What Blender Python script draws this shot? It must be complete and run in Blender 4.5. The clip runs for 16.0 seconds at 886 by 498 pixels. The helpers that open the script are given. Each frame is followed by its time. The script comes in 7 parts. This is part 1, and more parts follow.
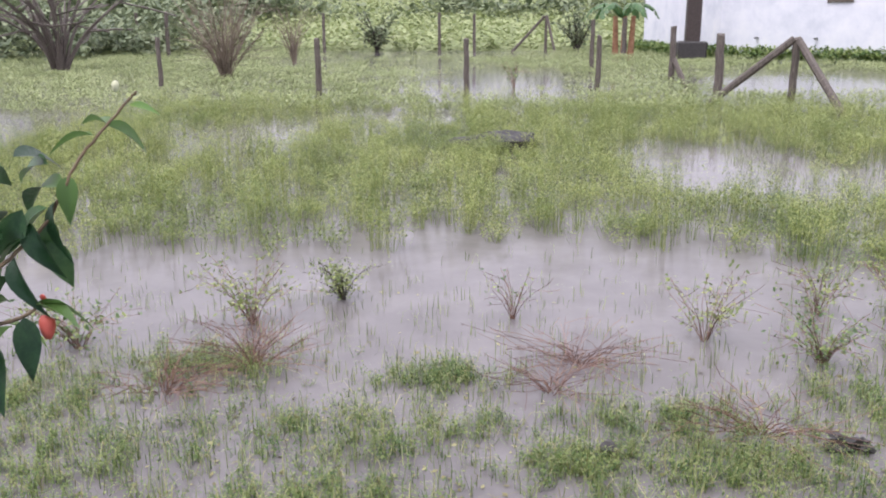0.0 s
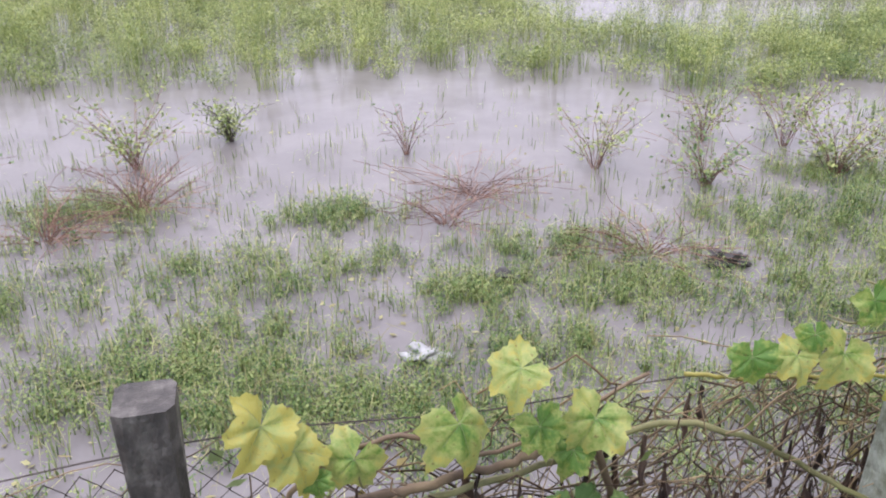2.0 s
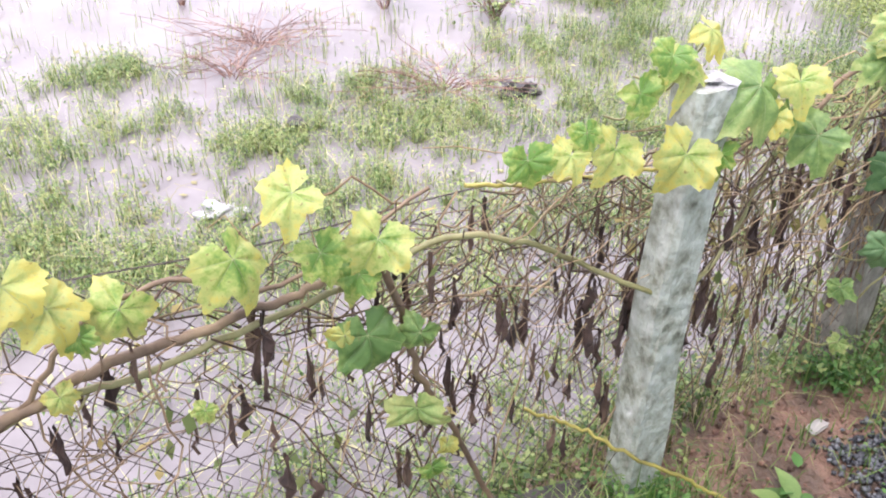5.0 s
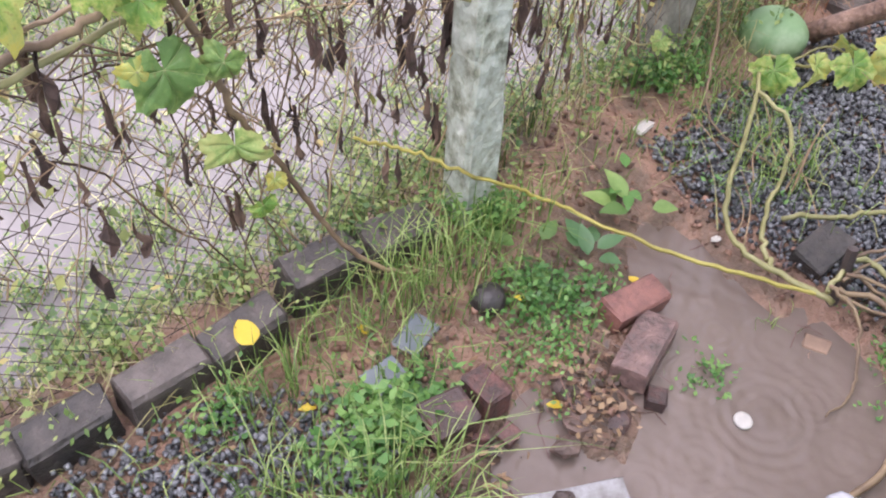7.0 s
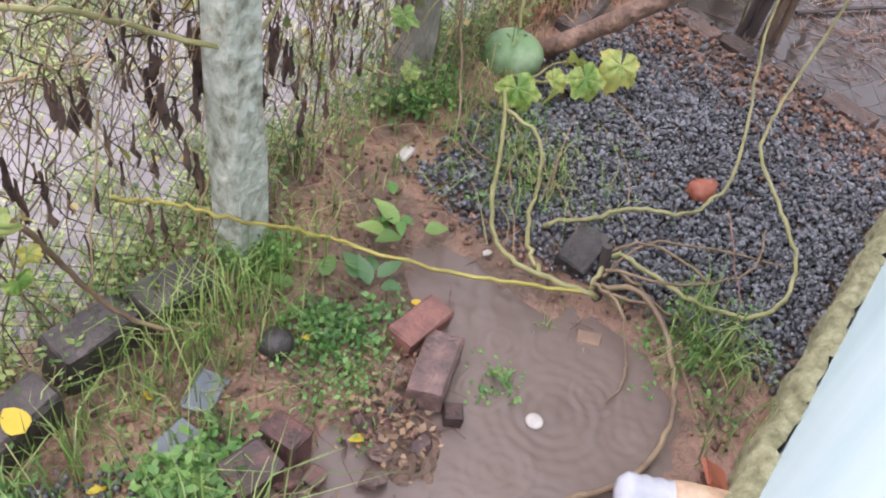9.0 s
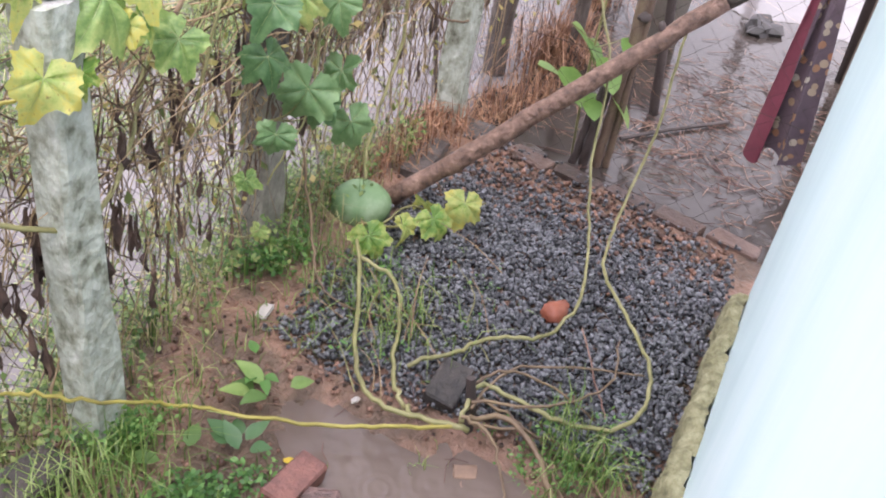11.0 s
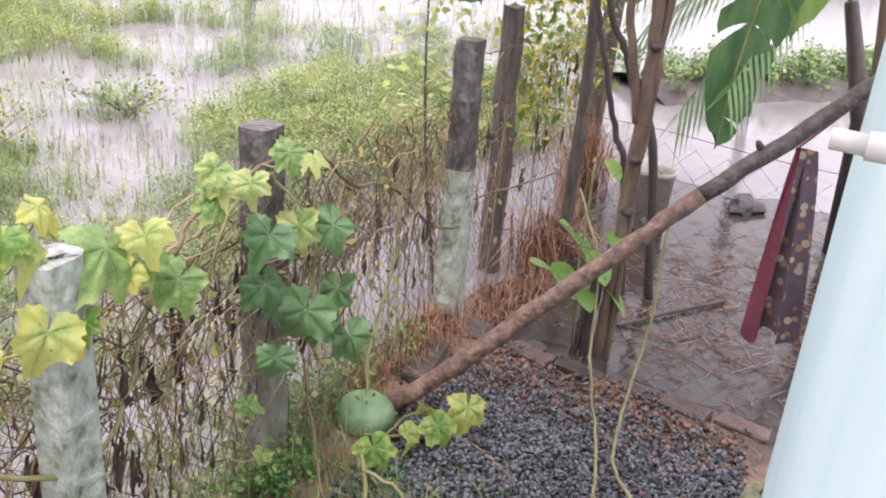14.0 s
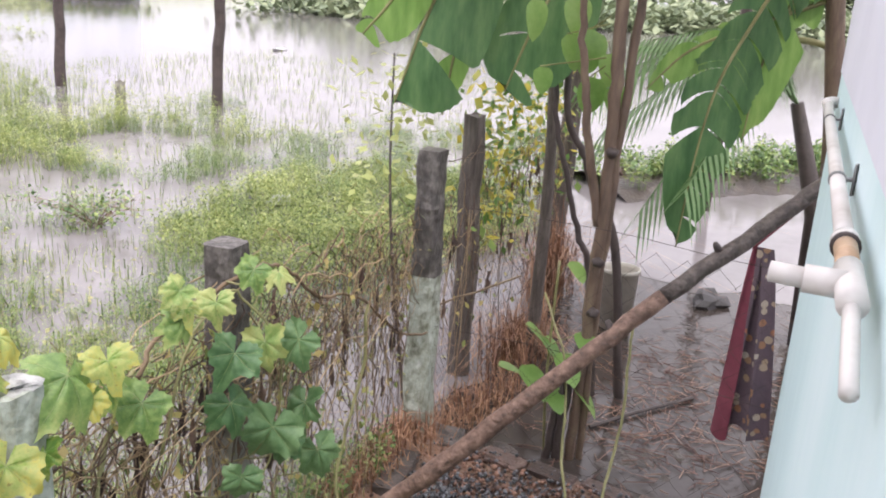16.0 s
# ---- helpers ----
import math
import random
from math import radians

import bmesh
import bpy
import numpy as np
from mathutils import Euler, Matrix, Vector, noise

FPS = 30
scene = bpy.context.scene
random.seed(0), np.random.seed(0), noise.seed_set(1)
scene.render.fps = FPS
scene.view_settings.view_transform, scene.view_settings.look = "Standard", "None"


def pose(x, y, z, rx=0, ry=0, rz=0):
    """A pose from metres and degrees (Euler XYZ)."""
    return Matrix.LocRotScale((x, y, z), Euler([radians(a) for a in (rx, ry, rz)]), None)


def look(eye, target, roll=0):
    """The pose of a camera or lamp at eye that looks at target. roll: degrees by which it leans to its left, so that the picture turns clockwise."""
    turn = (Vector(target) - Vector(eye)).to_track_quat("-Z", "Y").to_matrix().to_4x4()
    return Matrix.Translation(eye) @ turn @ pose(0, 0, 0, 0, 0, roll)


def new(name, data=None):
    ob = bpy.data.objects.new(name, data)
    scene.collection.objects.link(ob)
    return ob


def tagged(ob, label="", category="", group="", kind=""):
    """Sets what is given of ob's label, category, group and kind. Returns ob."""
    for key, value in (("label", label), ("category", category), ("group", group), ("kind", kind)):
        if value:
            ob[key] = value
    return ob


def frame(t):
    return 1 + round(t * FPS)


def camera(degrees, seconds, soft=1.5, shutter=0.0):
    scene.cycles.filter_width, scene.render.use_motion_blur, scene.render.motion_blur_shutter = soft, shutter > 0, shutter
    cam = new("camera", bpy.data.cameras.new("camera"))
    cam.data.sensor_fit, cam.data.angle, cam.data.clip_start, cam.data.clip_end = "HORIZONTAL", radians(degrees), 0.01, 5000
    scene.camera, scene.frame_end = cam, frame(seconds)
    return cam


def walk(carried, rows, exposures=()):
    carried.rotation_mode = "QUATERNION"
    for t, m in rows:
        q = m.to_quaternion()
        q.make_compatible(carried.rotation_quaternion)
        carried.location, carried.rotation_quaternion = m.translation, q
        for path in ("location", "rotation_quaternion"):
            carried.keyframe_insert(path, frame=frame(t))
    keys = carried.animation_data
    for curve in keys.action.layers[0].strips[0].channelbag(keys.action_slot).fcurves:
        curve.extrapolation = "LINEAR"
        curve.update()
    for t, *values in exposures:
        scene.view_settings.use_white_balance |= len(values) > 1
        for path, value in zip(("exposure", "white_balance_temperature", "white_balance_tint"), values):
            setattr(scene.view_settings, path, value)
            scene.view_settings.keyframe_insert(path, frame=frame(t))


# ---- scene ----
cam = camera(53.4, 16.0, 2.0)
PATH = [
    (0, (0.476, 0.165, 2.279), (0.323, 2.094, 1.774), -0.3),
    (0.5, (0.481, 0.177, 2.257), (0.375, 2.079, 1.649), 0.1),
    (1, (0.486, 0.181, 2.243), (0.42, 2.062, 1.566), 0.2),
    (1.5, (0.491, 0.186, 2.225), (0.464, 2.043, 1.483), -0.1),
    (2, (0.504, 0.207, 2.199), (0.581, 2.022, 1.362), -0.1),
    (2.5, (0.519, 0.224, 2.168), (0.701, 1.993, 1.252), 0.2),
    (3, (0.521, 0.225, 2.159), (0.766, 1.971, 1.214), 0.6),
    (3.2, (0.544, 0.238, 2.151), (0.816, 1.97, 1.189), 0.7),
    (5.3, (0.601, 0.246, 2.069), (1.122, 1.765, 0.878), 0.9),
    (5.5, (0.613, 0.248, 2.05), (1.168, 1.7, 0.792), 0.7),
    (6, (0.639, 0.223, 2.023), (1.182, 1.537, 0.616), -0.7),
    (6.5, (0.66, 0.229, 2.012), (1.249, 1.458, 0.548), 1.5),
    (7, (0.668, 0.234, 2.001), (1.305, 1.365, 0.48), 3.7),
    (7.5, (0.669, 0.235, 1.995), (1.379, 1.262, 0.433), 6.9),
    (8, (0.66, 0.224, 1.994), (1.449, 1.157, 0.411), 9.7),
    (8.5, (0.655, 0.236, 2.005), (1.556, 1.129, 0.458), 11.5),
    (9, (0.673, 0.244, 2.026), (1.74, 1.136, 0.589), 11.5),
    (9.5, (0.681, 0.238, 2.04), (1.845, 1.091, 0.655), 12.2),
    (9.7, (0.676, 0.245, 2.043), (1.885, 1.079, 0.686), 12.5),
    (11.8, (0.698, 0.153, 2.11), (2.125, 1.067, 1.047), 8.0),
    (12, (0.701, 0.163, 2.115), (2.138, 1.085, 1.073), 7.8),
    (12.5, (0.708, 0.166, 2.121), (2.161, 1.123, 1.133), 6.6),
    (13, (0.708, 0.166, 2.136), (2.176, 1.151, 1.201), 5.8),
    (13.5, (0.704, 0.17, 2.148), (2.194, 1.183, 1.28), 5.1),
    (14, (0.698, 0.168, 2.17), (2.213, 1.197, 1.365), 4.6),
    (14.5, (0.699, 0.16, 2.194), (2.236, 1.202, 1.453), 4.1),
    (15, (0.697, 0.161, 2.2), (2.255, 1.213, 1.518), 3.8),
    (15.5, (0.695, 0.161, 2.209), (2.276, 1.209, 1.574), 3.7),
    (16, (0.699, 0.155, 2.222), (2.307, 1.183, 1.625), 3.6),
]
walk(cam, [(t, look(eye, target, roll)) for t, eye, target, roll in PATH],
     [(0, 0.86, 6400, 13), (1.5, 1.04, 6300, 14), (3, 1.33, 6250, 14), (5.5, 2.02, 6450, 18), (7, 2.03, 6450, 18), (8.5, 1.85, 6500, 16), (9.5, 1.88, 6500, 16), (12.5, 1.87, 6600, 17), (14.5, 1.57, 6600, 14), (16, 1.43, 6700, 12)])

# ---------------------------------------------------------------- light
SUN_EL, SUN_ROT = radians(58), radians(200)
world = bpy.data.worlds.new("world")
scene.world = world
world.use_nodes = True
wn, wl = world.node_tree.nodes, world.node_tree.links
sky = wn.new("ShaderNodeTexSky")
sky.sky_type, sky.sun_disc = "NISHITA", False
sky.sun_elevation, sky.sun_rotation = SUN_EL, SUN_ROT
cloud = wn.new("ShaderNodeHueSaturation")          # overcast: the blue is washed out
cloud.inputs["Saturation"].default_value = 0.12
tint = wn.new("ShaderNodeMixRGB")
tint.blend_type = "MIX"
tint.inputs[0].default_value = 0.88
tint.inputs[2].default_value = (7.6, 7.45, 8.4, 1)
wl.new(sky.outputs[0], cloud.inputs["Color"])
wl.new(cloud.outputs[0], tint.inputs[1])
# an overcast sky is brightest overhead
way = wn.new("ShaderNodeTexCoord")
split = wn.new("ShaderNodeSeparateXYZ")
rise = wn.new("ShaderNodeMapRange")
rise.inputs["From Min"].default_value, rise.inputs["From Max"].default_value = 0.0, 1.0
rise.inputs["To Min"].default_value, rise.inputs["To Max"].default_value = 0.46, 1.42
dome = wn.new("ShaderNodeMixRGB")
dome.blend_type, dome.inputs[0].default_value = "MULTIPLY", 1.0
wl.new(way.outputs["Generated"], split.inputs[0])
wl.new(split.outputs["Z"], rise.inputs["Value"])
wl.new(tint.outputs[0], dome.inputs[1])
wl.new(rise.outputs[0], dome.inputs[2])
wl.new(dome.outputs[0], wn["Background"].inputs[0])
wn["Background"].inputs[1].default_value = 0.13
sun = new("sun", bpy.data.lights.new("sun", "SUN"))
sun.data.energy, sun.data.angle, sun.data.color = 1.0, radians(25), (1.0, 0.97, 0.93)
sun.matrix_world = look((0, 0, 20), (0 + 5.5, 6.5, 5), 0)

# ---------------------------------------------------------------- materials
def mat(name, stops, scale=8.0, rough=0.6, bump=0.2, bscale=60.0, island=0.0, obj=0.0, trans=0.0, metal=0.0, spec=0.5, detail=6.0, bdist=0.004, stretch=None, radial=0.0, spots=0.0):
    """A procedural surface: a noise ramp of colours, a finer grain, bump, and chance variation."""
    m = bpy.data.materials.new(name)
    m.use_nodes = True
    n, l = m.node_tree.nodes, m.node_tree.links
    b = n["Principled BSDF"]
    co = n.new("ShaderNodeTexCoord")
    src = co.outputs["Object"]
    if stretch:
        mp = n.new("ShaderNodeMapping")
        mp.inputs["Scale"].default_value = stretch
        l.new(src, mp.inputs[0])
        src = mp.outputs[0]
    nz = n.new("ShaderNodeTexNoise")
    nz.inputs["Scale"].default_value, nz.inputs["Detail"].default_value, nz.inputs["Roughness"].default_value = scale, detail, 0.65
    l.new(src, nz.inputs["Vector"])
    fac = nz.outputs["Fac"]
    if island or obj:
        extra = n.new("ShaderNodeNewGeometry").outputs["Random Per Island"] if island else n.new("ShaderNodeObjectInfo").outputs["Random"]
        a = n.new("ShaderNodeMath")
        a.operation = "MULTIPLY_ADD"
        l.new(extra, a.inputs[0])
        a.inputs[1].default_value = island or obj
        l.new(fac, a.inputs[2])
        c = n.new("ShaderNodeMath")
        c.operation = "SUBTRACT"
        l.new(a.outputs[0], c.inputs[0])
        c.inputs[1].default_value = (island or obj) * 0.5
        fac = c.outputs[0]
    if radial:                                     # the colour turns from the stalk out to the rim
        ln = n.new("ShaderNodeVectorMath")
        ln.operation = "LENGTH"
        l.new(co.outputs["Object"], ln.inputs[0])
        ra = n.new("ShaderNodeMath")
        ra.operation = "MULTIPLY_ADD"
        l.new(ln.outputs["Value"], ra.inputs[0])
        ra.inputs[1].default_value = radial * 1.8
        ra.inputs[2].default_value = -radial * 0.6
        ad = n.new("ShaderNodeMath")
        l.new(ra.outputs[0], ad.inputs[0])
        l.new(fac, ad.inputs[1])
        fac = ad.outputs[0]
    rp = n.new("ShaderNodeValToRGB")
    lo, hi = 0.3, 0.7
    while len(rp.color_ramp.elements) < len(stops):
        rp.color_ramp.elements.new(0.5)
    for i, s in enumerate(stops):
        rp.color_ramp.elements[i].position = lo + (hi - lo) * i / max(1, len(stops) - 1)
        rp.color_ramp.elements[i].color = (*s, 1)
    l.new(fac, rp.inputs[0])
    colour = rp.outputs[0]
    if spots:                                      # brown withered specks
        sn = n.new("ShaderNodeTexNoise")
        sn.inputs["Scale"].default_value, sn.inputs["Detail"].default_value = 11.0, 3
        l.new(co.outputs["Object"], sn.inputs["Vector"])
        sr = n.new("ShaderNodeMapRange")
        sr.inputs["From Min"].default_value, sr.inputs["From Max"].default_value = 0.64, 0.72
        sr.inputs["To Max"].default_value = spots
        l.new(sn.outputs["Fac"], sr.inputs["Value"])
        sm = n.new("ShaderNodeMixRGB")
        l.new(sr.outputs[0], sm.inputs[0])
        l.new(colour, sm.inputs[1])
        sm.inputs[2].default_value = (0.16, 0.10, 0.04, 1)
        colour = sm.outputs[0]
    l.new(colour, b.inputs["Base Color"])
    b.inputs["Roughness"].default_value, b.inputs["Metallic"].default_value = rough, metal
    b.inputs["Specular IOR Level"].default_value = spec
    if bump:
        nb = n.new("ShaderNodeTexNoise")
        nb.inputs["Scale"].default_value, nb.inputs["Detail"].default_value = bscale, 5
        l.new(src, nb.inputs["Vector"])
        bp = n.new("ShaderNodeBump")
        bp.inputs["Strength"].default_value, bp.inputs["Distance"].default_value = bump, bdist
        l.new(nb.outputs["Fac"], bp.inputs["Height"])
        l.new(bp.outputs[0], b.inputs["Normal"])
    if trans:
        t = n.new("ShaderNodeBsdfTranslucent")
        l.new(colour, t.inputs[0])
        mx = n.new("ShaderNodeMixShader")
        mx.inputs[0].default_value = trans
        l.new(b.outputs[0], mx.inputs[1])
        l.new(t.outputs[0], mx.inputs[2])
        l.new(mx.outputs[0], n["Material Output"].inputs[0])
    return m


def water_mat(name, mud, rough, ripple, rscale, dist):
    m = mat(name, [tuple(c * 0.8 for c in mud), mud, tuple(c * 1.25 for c in mud)], 1.3, rough, ripple, rscale, bdist=dist, spec=0.42)
    m.node_tree.nodes["Principled BSDF"].inputs["IOR"].default_value = 1.33
    return m


M = {
    "water": water_mat("flood_water", (0.165, 0.152, 0.152), 0.045, 0.3, 14.0, 0.005),
    "puddle": water_mat("muddy_puddle_water", (0.15, 0.115, 0.098), 0.03, 0.35, 18.0, 0.005),
    # brown water darkened in colour to stand for tree and house shade
    "shaded_water": water_mat("brown_water_shade_tinted", (0.05, 0.041, 0.036), 0.02, 0.35, 20.0, 0.006),
    "vein": mat("pale_leaf_vein", [(0.26, 0.33, 0.13), (0.38, 0.42, 0.2)], 6.0, 0.5, 0.0, trans=0.2),
    # paler copy of banana_leaf, with light shining through put into its green
    "banana_backlit": mat("backlit_tint_banana_leaf", [(0.12, 0.24, 0.05), (0.19, 0.33, 0.08), (0.28, 0.41, 0.12)], 3.0, 0.35, 0.4, 60, trans=0.45, stretch=(1, 5, 1)),
    "creeper": mat("yellow_creeper_leaf", [(0.10, 0.20, 0.04), (0.24, 0.33, 0.07), (0.42, 0.40, 0.07), (0.5, 0.42, 0.05)], 2.0, 0.5, 0.0, island=0.9, trans=0.3),
    "mud": mat("red_mud", [(0.06, 0.042, 0.03), (0.14, 0.09, 0.062), (0.25, 0.145, 0.10), (0.30, 0.19, 0.14)], 4.0, 0.42, 1.0, 55, bdist=0.02, detail=10),
    "wet_mud": mat("dark_wet_mud", [(0.025, 0.02, 0.017), (0.05, 0.039, 0.032), (0.09, 0.07, 0.056)], 7.0, 0.3, 0.8, 30, bdist=0.02, detail=9),
    "tan_twig": mat("bare_tan_twigs", [(0.12, 0.095, 0.07), (0.2, 0.16, 0.12), (0.28, 0.23, 0.18)], 2.0, 0.8, 0.0, island=0.5),
    "fence_leaf": mat("small_creeper_leaves", [(0.10, 0.14, 0.035), (0.24, 0.26, 0.07), (0.36, 0.29, 0.10)], 2.0, 0.6, 0.0, island=0.8, trans=0.3),
    "clod": mat("red_soil_crumbs", [(0.06, 0.035, 0.025), (0.16, 0.085, 0.058), (0.27, 0.155, 0.11)], 20.0, 0.6, 0.5, 60, island=0.6),
    "rubble": mat("crumbled_red_brick", [(0.07, 0.04, 0.03), (0.16, 0.082, 0.058), (0.26, 0.145, 0.10)], 20.0, 0.6, 0.4, 60, island=0.7),
    "litter": mat("sodden_leaf_litter", [(0.05, 0.03, 0.02), (0.14, 0.075, 0.045), (0.28, 0.18, 0.10)], 5.0, 0.5, 0.0, island=0.9),
    "bed": mat("field_mud", [(0.07, 0.055, 0.04), (0.13, 0.10, 0.075)], 2.0, 0.7, 0.5, 20),
    "gravel": mat("dark_gravel", [(0.038, 0.04, 0.045), (0.085, 0.088, 0.097), (0.19, 0.195, 0.21)], 30.0, 0.36, 0.3, 220, island=0.55),
    "brick": mat("red_brick", [(0.05, 0.03, 0.027), (0.13, 0.056, 0.047), (0.215, 0.095, 0.076)], 16.0, 0.5, 0.9, 90, obj=0.35, bdist=0.006),
    "edging": mat("dark_mossy_block", [(0.018, 0.016, 0.015), (0.048, 0.04, 0.036), (0.105, 0.086, 0.078)], 12.0, 0.55, 0.9, 70, obj=0.3, bdist=0.008),
    "edging2": mat("weathered_red_brick", [(0.06, 0.045, 0.04), (0.14, 0.085, 0.075), (0.24, 0.15, 0.13)], 18.0, 0.45, 1.0, 70, bdist=0.008),
    "kerb": mat("wet_brown_kerb_brick", [(0.045, 0.03, 0.025), (0.09, 0.056, 0.045), (0.15, 0.095, 0.075)], 12.0, 0.5, 0.9, 70, obj=0.4, bdist=0.008),
    "whitewash": mat("mossy_whitewashed_concrete", [(0.08, 0.085, 0.06), (0.19, 0.20, 0.15), (0.30, 0.32, 0.26), (0.37, 0.40, 0.34), (0.43, 0.46, 0.40), (0.52, 0.54, 0.50)], 20.0, 0.75, 1.0, 34, bdist=0.016, detail=9, stretch=(1, 1, 0.75)),
    "concrete": mat("dark_weathered_concrete", [(0.03, 0.028, 0.026), (0.075, 0.066, 0.06), (0.175, 0.16, 0.145)], 24.0, 0.6, 1.0, 40, bdist=0.016, detail=9, stretch=(1, 1, 0.6)),
    "concrete_mid": mat("grey_brown_weathered_concrete", [(0.08, 0.08, 0.06), (0.18, 0.17, 0.14), (0.31, 0.3, 0.25)], 14.0, 0.75, 1.0, 50, bdist=0.008, detail=9, stretch=(1, 1, 0.6)),
    "lime": mat("white_lime_cap", [(0.2, 0.2, 0.19), (0.36, 0.36, 0.35), (0.5, 0.5, 0.49)], 26.0, 0.9, 1.0, 60, bdist=0.012),
    "wood": mat("weathered_wood", [(0.05, 0.04, 0.034), (0.105, 0.086, 0.075), (0.19, 0.16, 0.14)], 6.0, 0.7, 0.8, 40, stretch=(6, 6, 0.8), bdist=0.006),
    "bark": mat("brown_bark", [(0.04, 0.025, 0.02), (0.12, 0.07, 0.05), (0.20, 0.12, 0.088), (0.31, 0.20, 0.15)], 26.0, 0.6, 1.0, 45, bdist=0.014, detail=9),
    "bark_dark": mat("soaked_grey_bark", [(0.03, 0.024, 0.021), (0.075, 0.058, 0.05), (0.15, 0.12, 0.105)], 24.0, 0.5, 1.0, 45, bdist=0.012, detail=9),
    "stem_dark": mat("dark_wet_bark", [(0.03, 0.022, 0.02), (0.075, 0.055, 0.05)], 9.0, 0.6, 0.7, 50),
    "trunk": mat("tan_green_bark", [(0.06, 0.04, 0.028), (0.13, 0.085, 0.06), (0.2, 0.15, 0.095)], 5.0, 0.6, 0.6, 50, stretch=(3, 3, 0.7)),
    "wire": mat("rusty_wire", [(0.03, 0.022, 0.02), (0.07, 0.05, 0.045)], 30.0, 0.6, 0.0, metal=0.3),
    "dry": mat("dried_vine", [(0.075, 0.045, 0.03), (0.19, 0.125, 0.075), (0.36, 0.26, 0.15)], 4.0, 0.8, 0.0, island=0.7),
    "dryleaf": mat("withered_dark_leaf", [(0.03, 0.018, 0.015), (0.075, 0.044, 0.034), (0.14, 0.088, 0.062)], 12.0, 0.8, 0.4, 60, island=0.4),
    "hay": mat("rust_dry_grass", [(0.15, 0.07, 0.04), (0.28, 0.14, 0.08), (0.38, 0.22, 0.13)], 3.0, 0.8, 0.0, island=0.6),
    "twig": mat("reddish_dead_twig", [(0.10, 0.05, 0.042), (0.2, 0.11, 0.085), (0.29, 0.18, 0.13)], 3.0, 0.8, 0.0, island=0.6),
    "vine": mat("green_brown_vine_stem", [(0.13, 0.12, 0.05), (0.22, 0.21, 0.085), (0.31, 0.29, 0.14)], 7.0, 0.5, 0.3, 80),
    "vine_brown": mat("brown_vine_stem", [(0.08, 0.05, 0.032), (0.17, 0.115, 0.07), (0.25, 0.18, 0.10)], 8.0, 0.6, 0.4, 80),
    "vine_yellow": mat("yellow_vine_stem", [(0.17, 0.14, 0.04), (0.30, 0.26, 0.055), (0.38, 0.33, 0.09)], 9.0, 0.5, 0.3, 90),
    "leaf_yellow": mat("yellowing_leaf", [(0.13, 0.26, 0.05), (0.26, 0.36, 0.08), (0.37, 0.43, 0.13), (0.45, 0.47, 0.14), (0.50, 0.46, 0.11)], 6.0, 0.42, 0.5, 30, obj=0.38, trans=0.35, radial=0.22, spots=0.7),
    "leaf_green": mat("green_gourd_leaf", [(0.10, 0.19, 0.05), (0.18, 0.29, 0.08), (0.28, 0.38, 0.12), (0.41, 0.45, 0.16)], 5.0, 0.45, 0.5, 30, obj=0.4, trans=0.3, radial=0.22, spots=0.4),
    "leaf_dark": mat("deep_green_leaf", [(0.06, 0.14, 0.05), (0.105, 0.205, 0.08), (0.17, 0.285, 0.12)], 5.0, 0.4, 0.5, 30, obj=0.3, trans=0.25, radial=0.12),
    "leaf_pale": mat("pale_bright_sapling_leaf", [(0.16, 0.30, 0.07), (0.25, 0.40, 0.11), (0.36, 0.50, 0.18)], 5.0, 0.4, 0.3, 40, obj=0.3, trans=0.4),
    "hibiscus": mat("glossy_hibiscus_leaf", [(0.02, 0.055, 0.024), (0.04, 0.10, 0.038), (0.08, 0.16, 0.06)], 30.0, 0.3, 0.4, 90, obj=0.5, trans=0.2),
    "leaf_orange": mat("fallen_yellow_leaf", [(0.55, 0.40, 0.03), (0.68, 0.5, 0.06)], 9.0, 0.5, 0.3, 40, trans=0.25),
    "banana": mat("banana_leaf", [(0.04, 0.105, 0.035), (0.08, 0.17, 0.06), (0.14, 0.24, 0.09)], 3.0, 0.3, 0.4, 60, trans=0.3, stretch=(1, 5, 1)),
    "weed": mat("weed_leaves", [(0.11, 0.16, 0.04), (0.24, 0.30, 0.085), (0.41, 0.44, 0.16)], 0.5, 0.5, 0.0, island=0.45, trans=0.35),
    "weed_low": mat("low_weed_leaves", [(0.055, 0.115, 0.028), (0.14, 0.22, 0.055), (0.29, 0.345, 0.115)], 1.0, 0.5, 0.0, island=0.5, trans=0.3),
    "grass": mat("wet_grass", [(0.10, 0.15, 0.045), (0.21, 0.27, 0.085), (0.36, 0.40, 0.17)], 2.2, 0.5, 0.0, island=0.5, trans=0.3),
    "yard_grass": mat("fresh_wet_grass", [(0.08, 0.15, 0.03), (0.16, 0.26, 0.06), (0.30, 0.38, 0.13)], 3.0, 0.45, 0.0, island=0.6, trans=0.3),
    "straw": mat("straw_grass", [(0.19, 0.17, 0.07), (0.30, 0.28, 0.12), (0.40, 0.38, 0.19)], 2.5, 0.6, 0.0, island=0.5, trans=0.2),
    "yard_weed": mat("bright_yard_weed", [(0.05, 0.14, 0.03), (0.10, 0.235, 0.055), (0.19, 0.34, 0.09)], 4.0, 0.45, 0.0, island=0.5, trans=0.3),
    "melon": mat("bloomy_green_melon", [(0.08, 0.17, 0.065), (0.14, 0.24, 0.11), (0.30, 0.39, 0.26)], 5.0, 0.5, 0.15, 60),
    "aqua": mat("pale_aqua_wall_paint", [(0.50, 0.66, 0.68), (0.58, 0.74, 0.755), (0.66, 0.79, 0.81)], 1.6, 0.55, 0.25, 25, detail=8, stretch=(1, 1, 0.3), bdist=0.003),
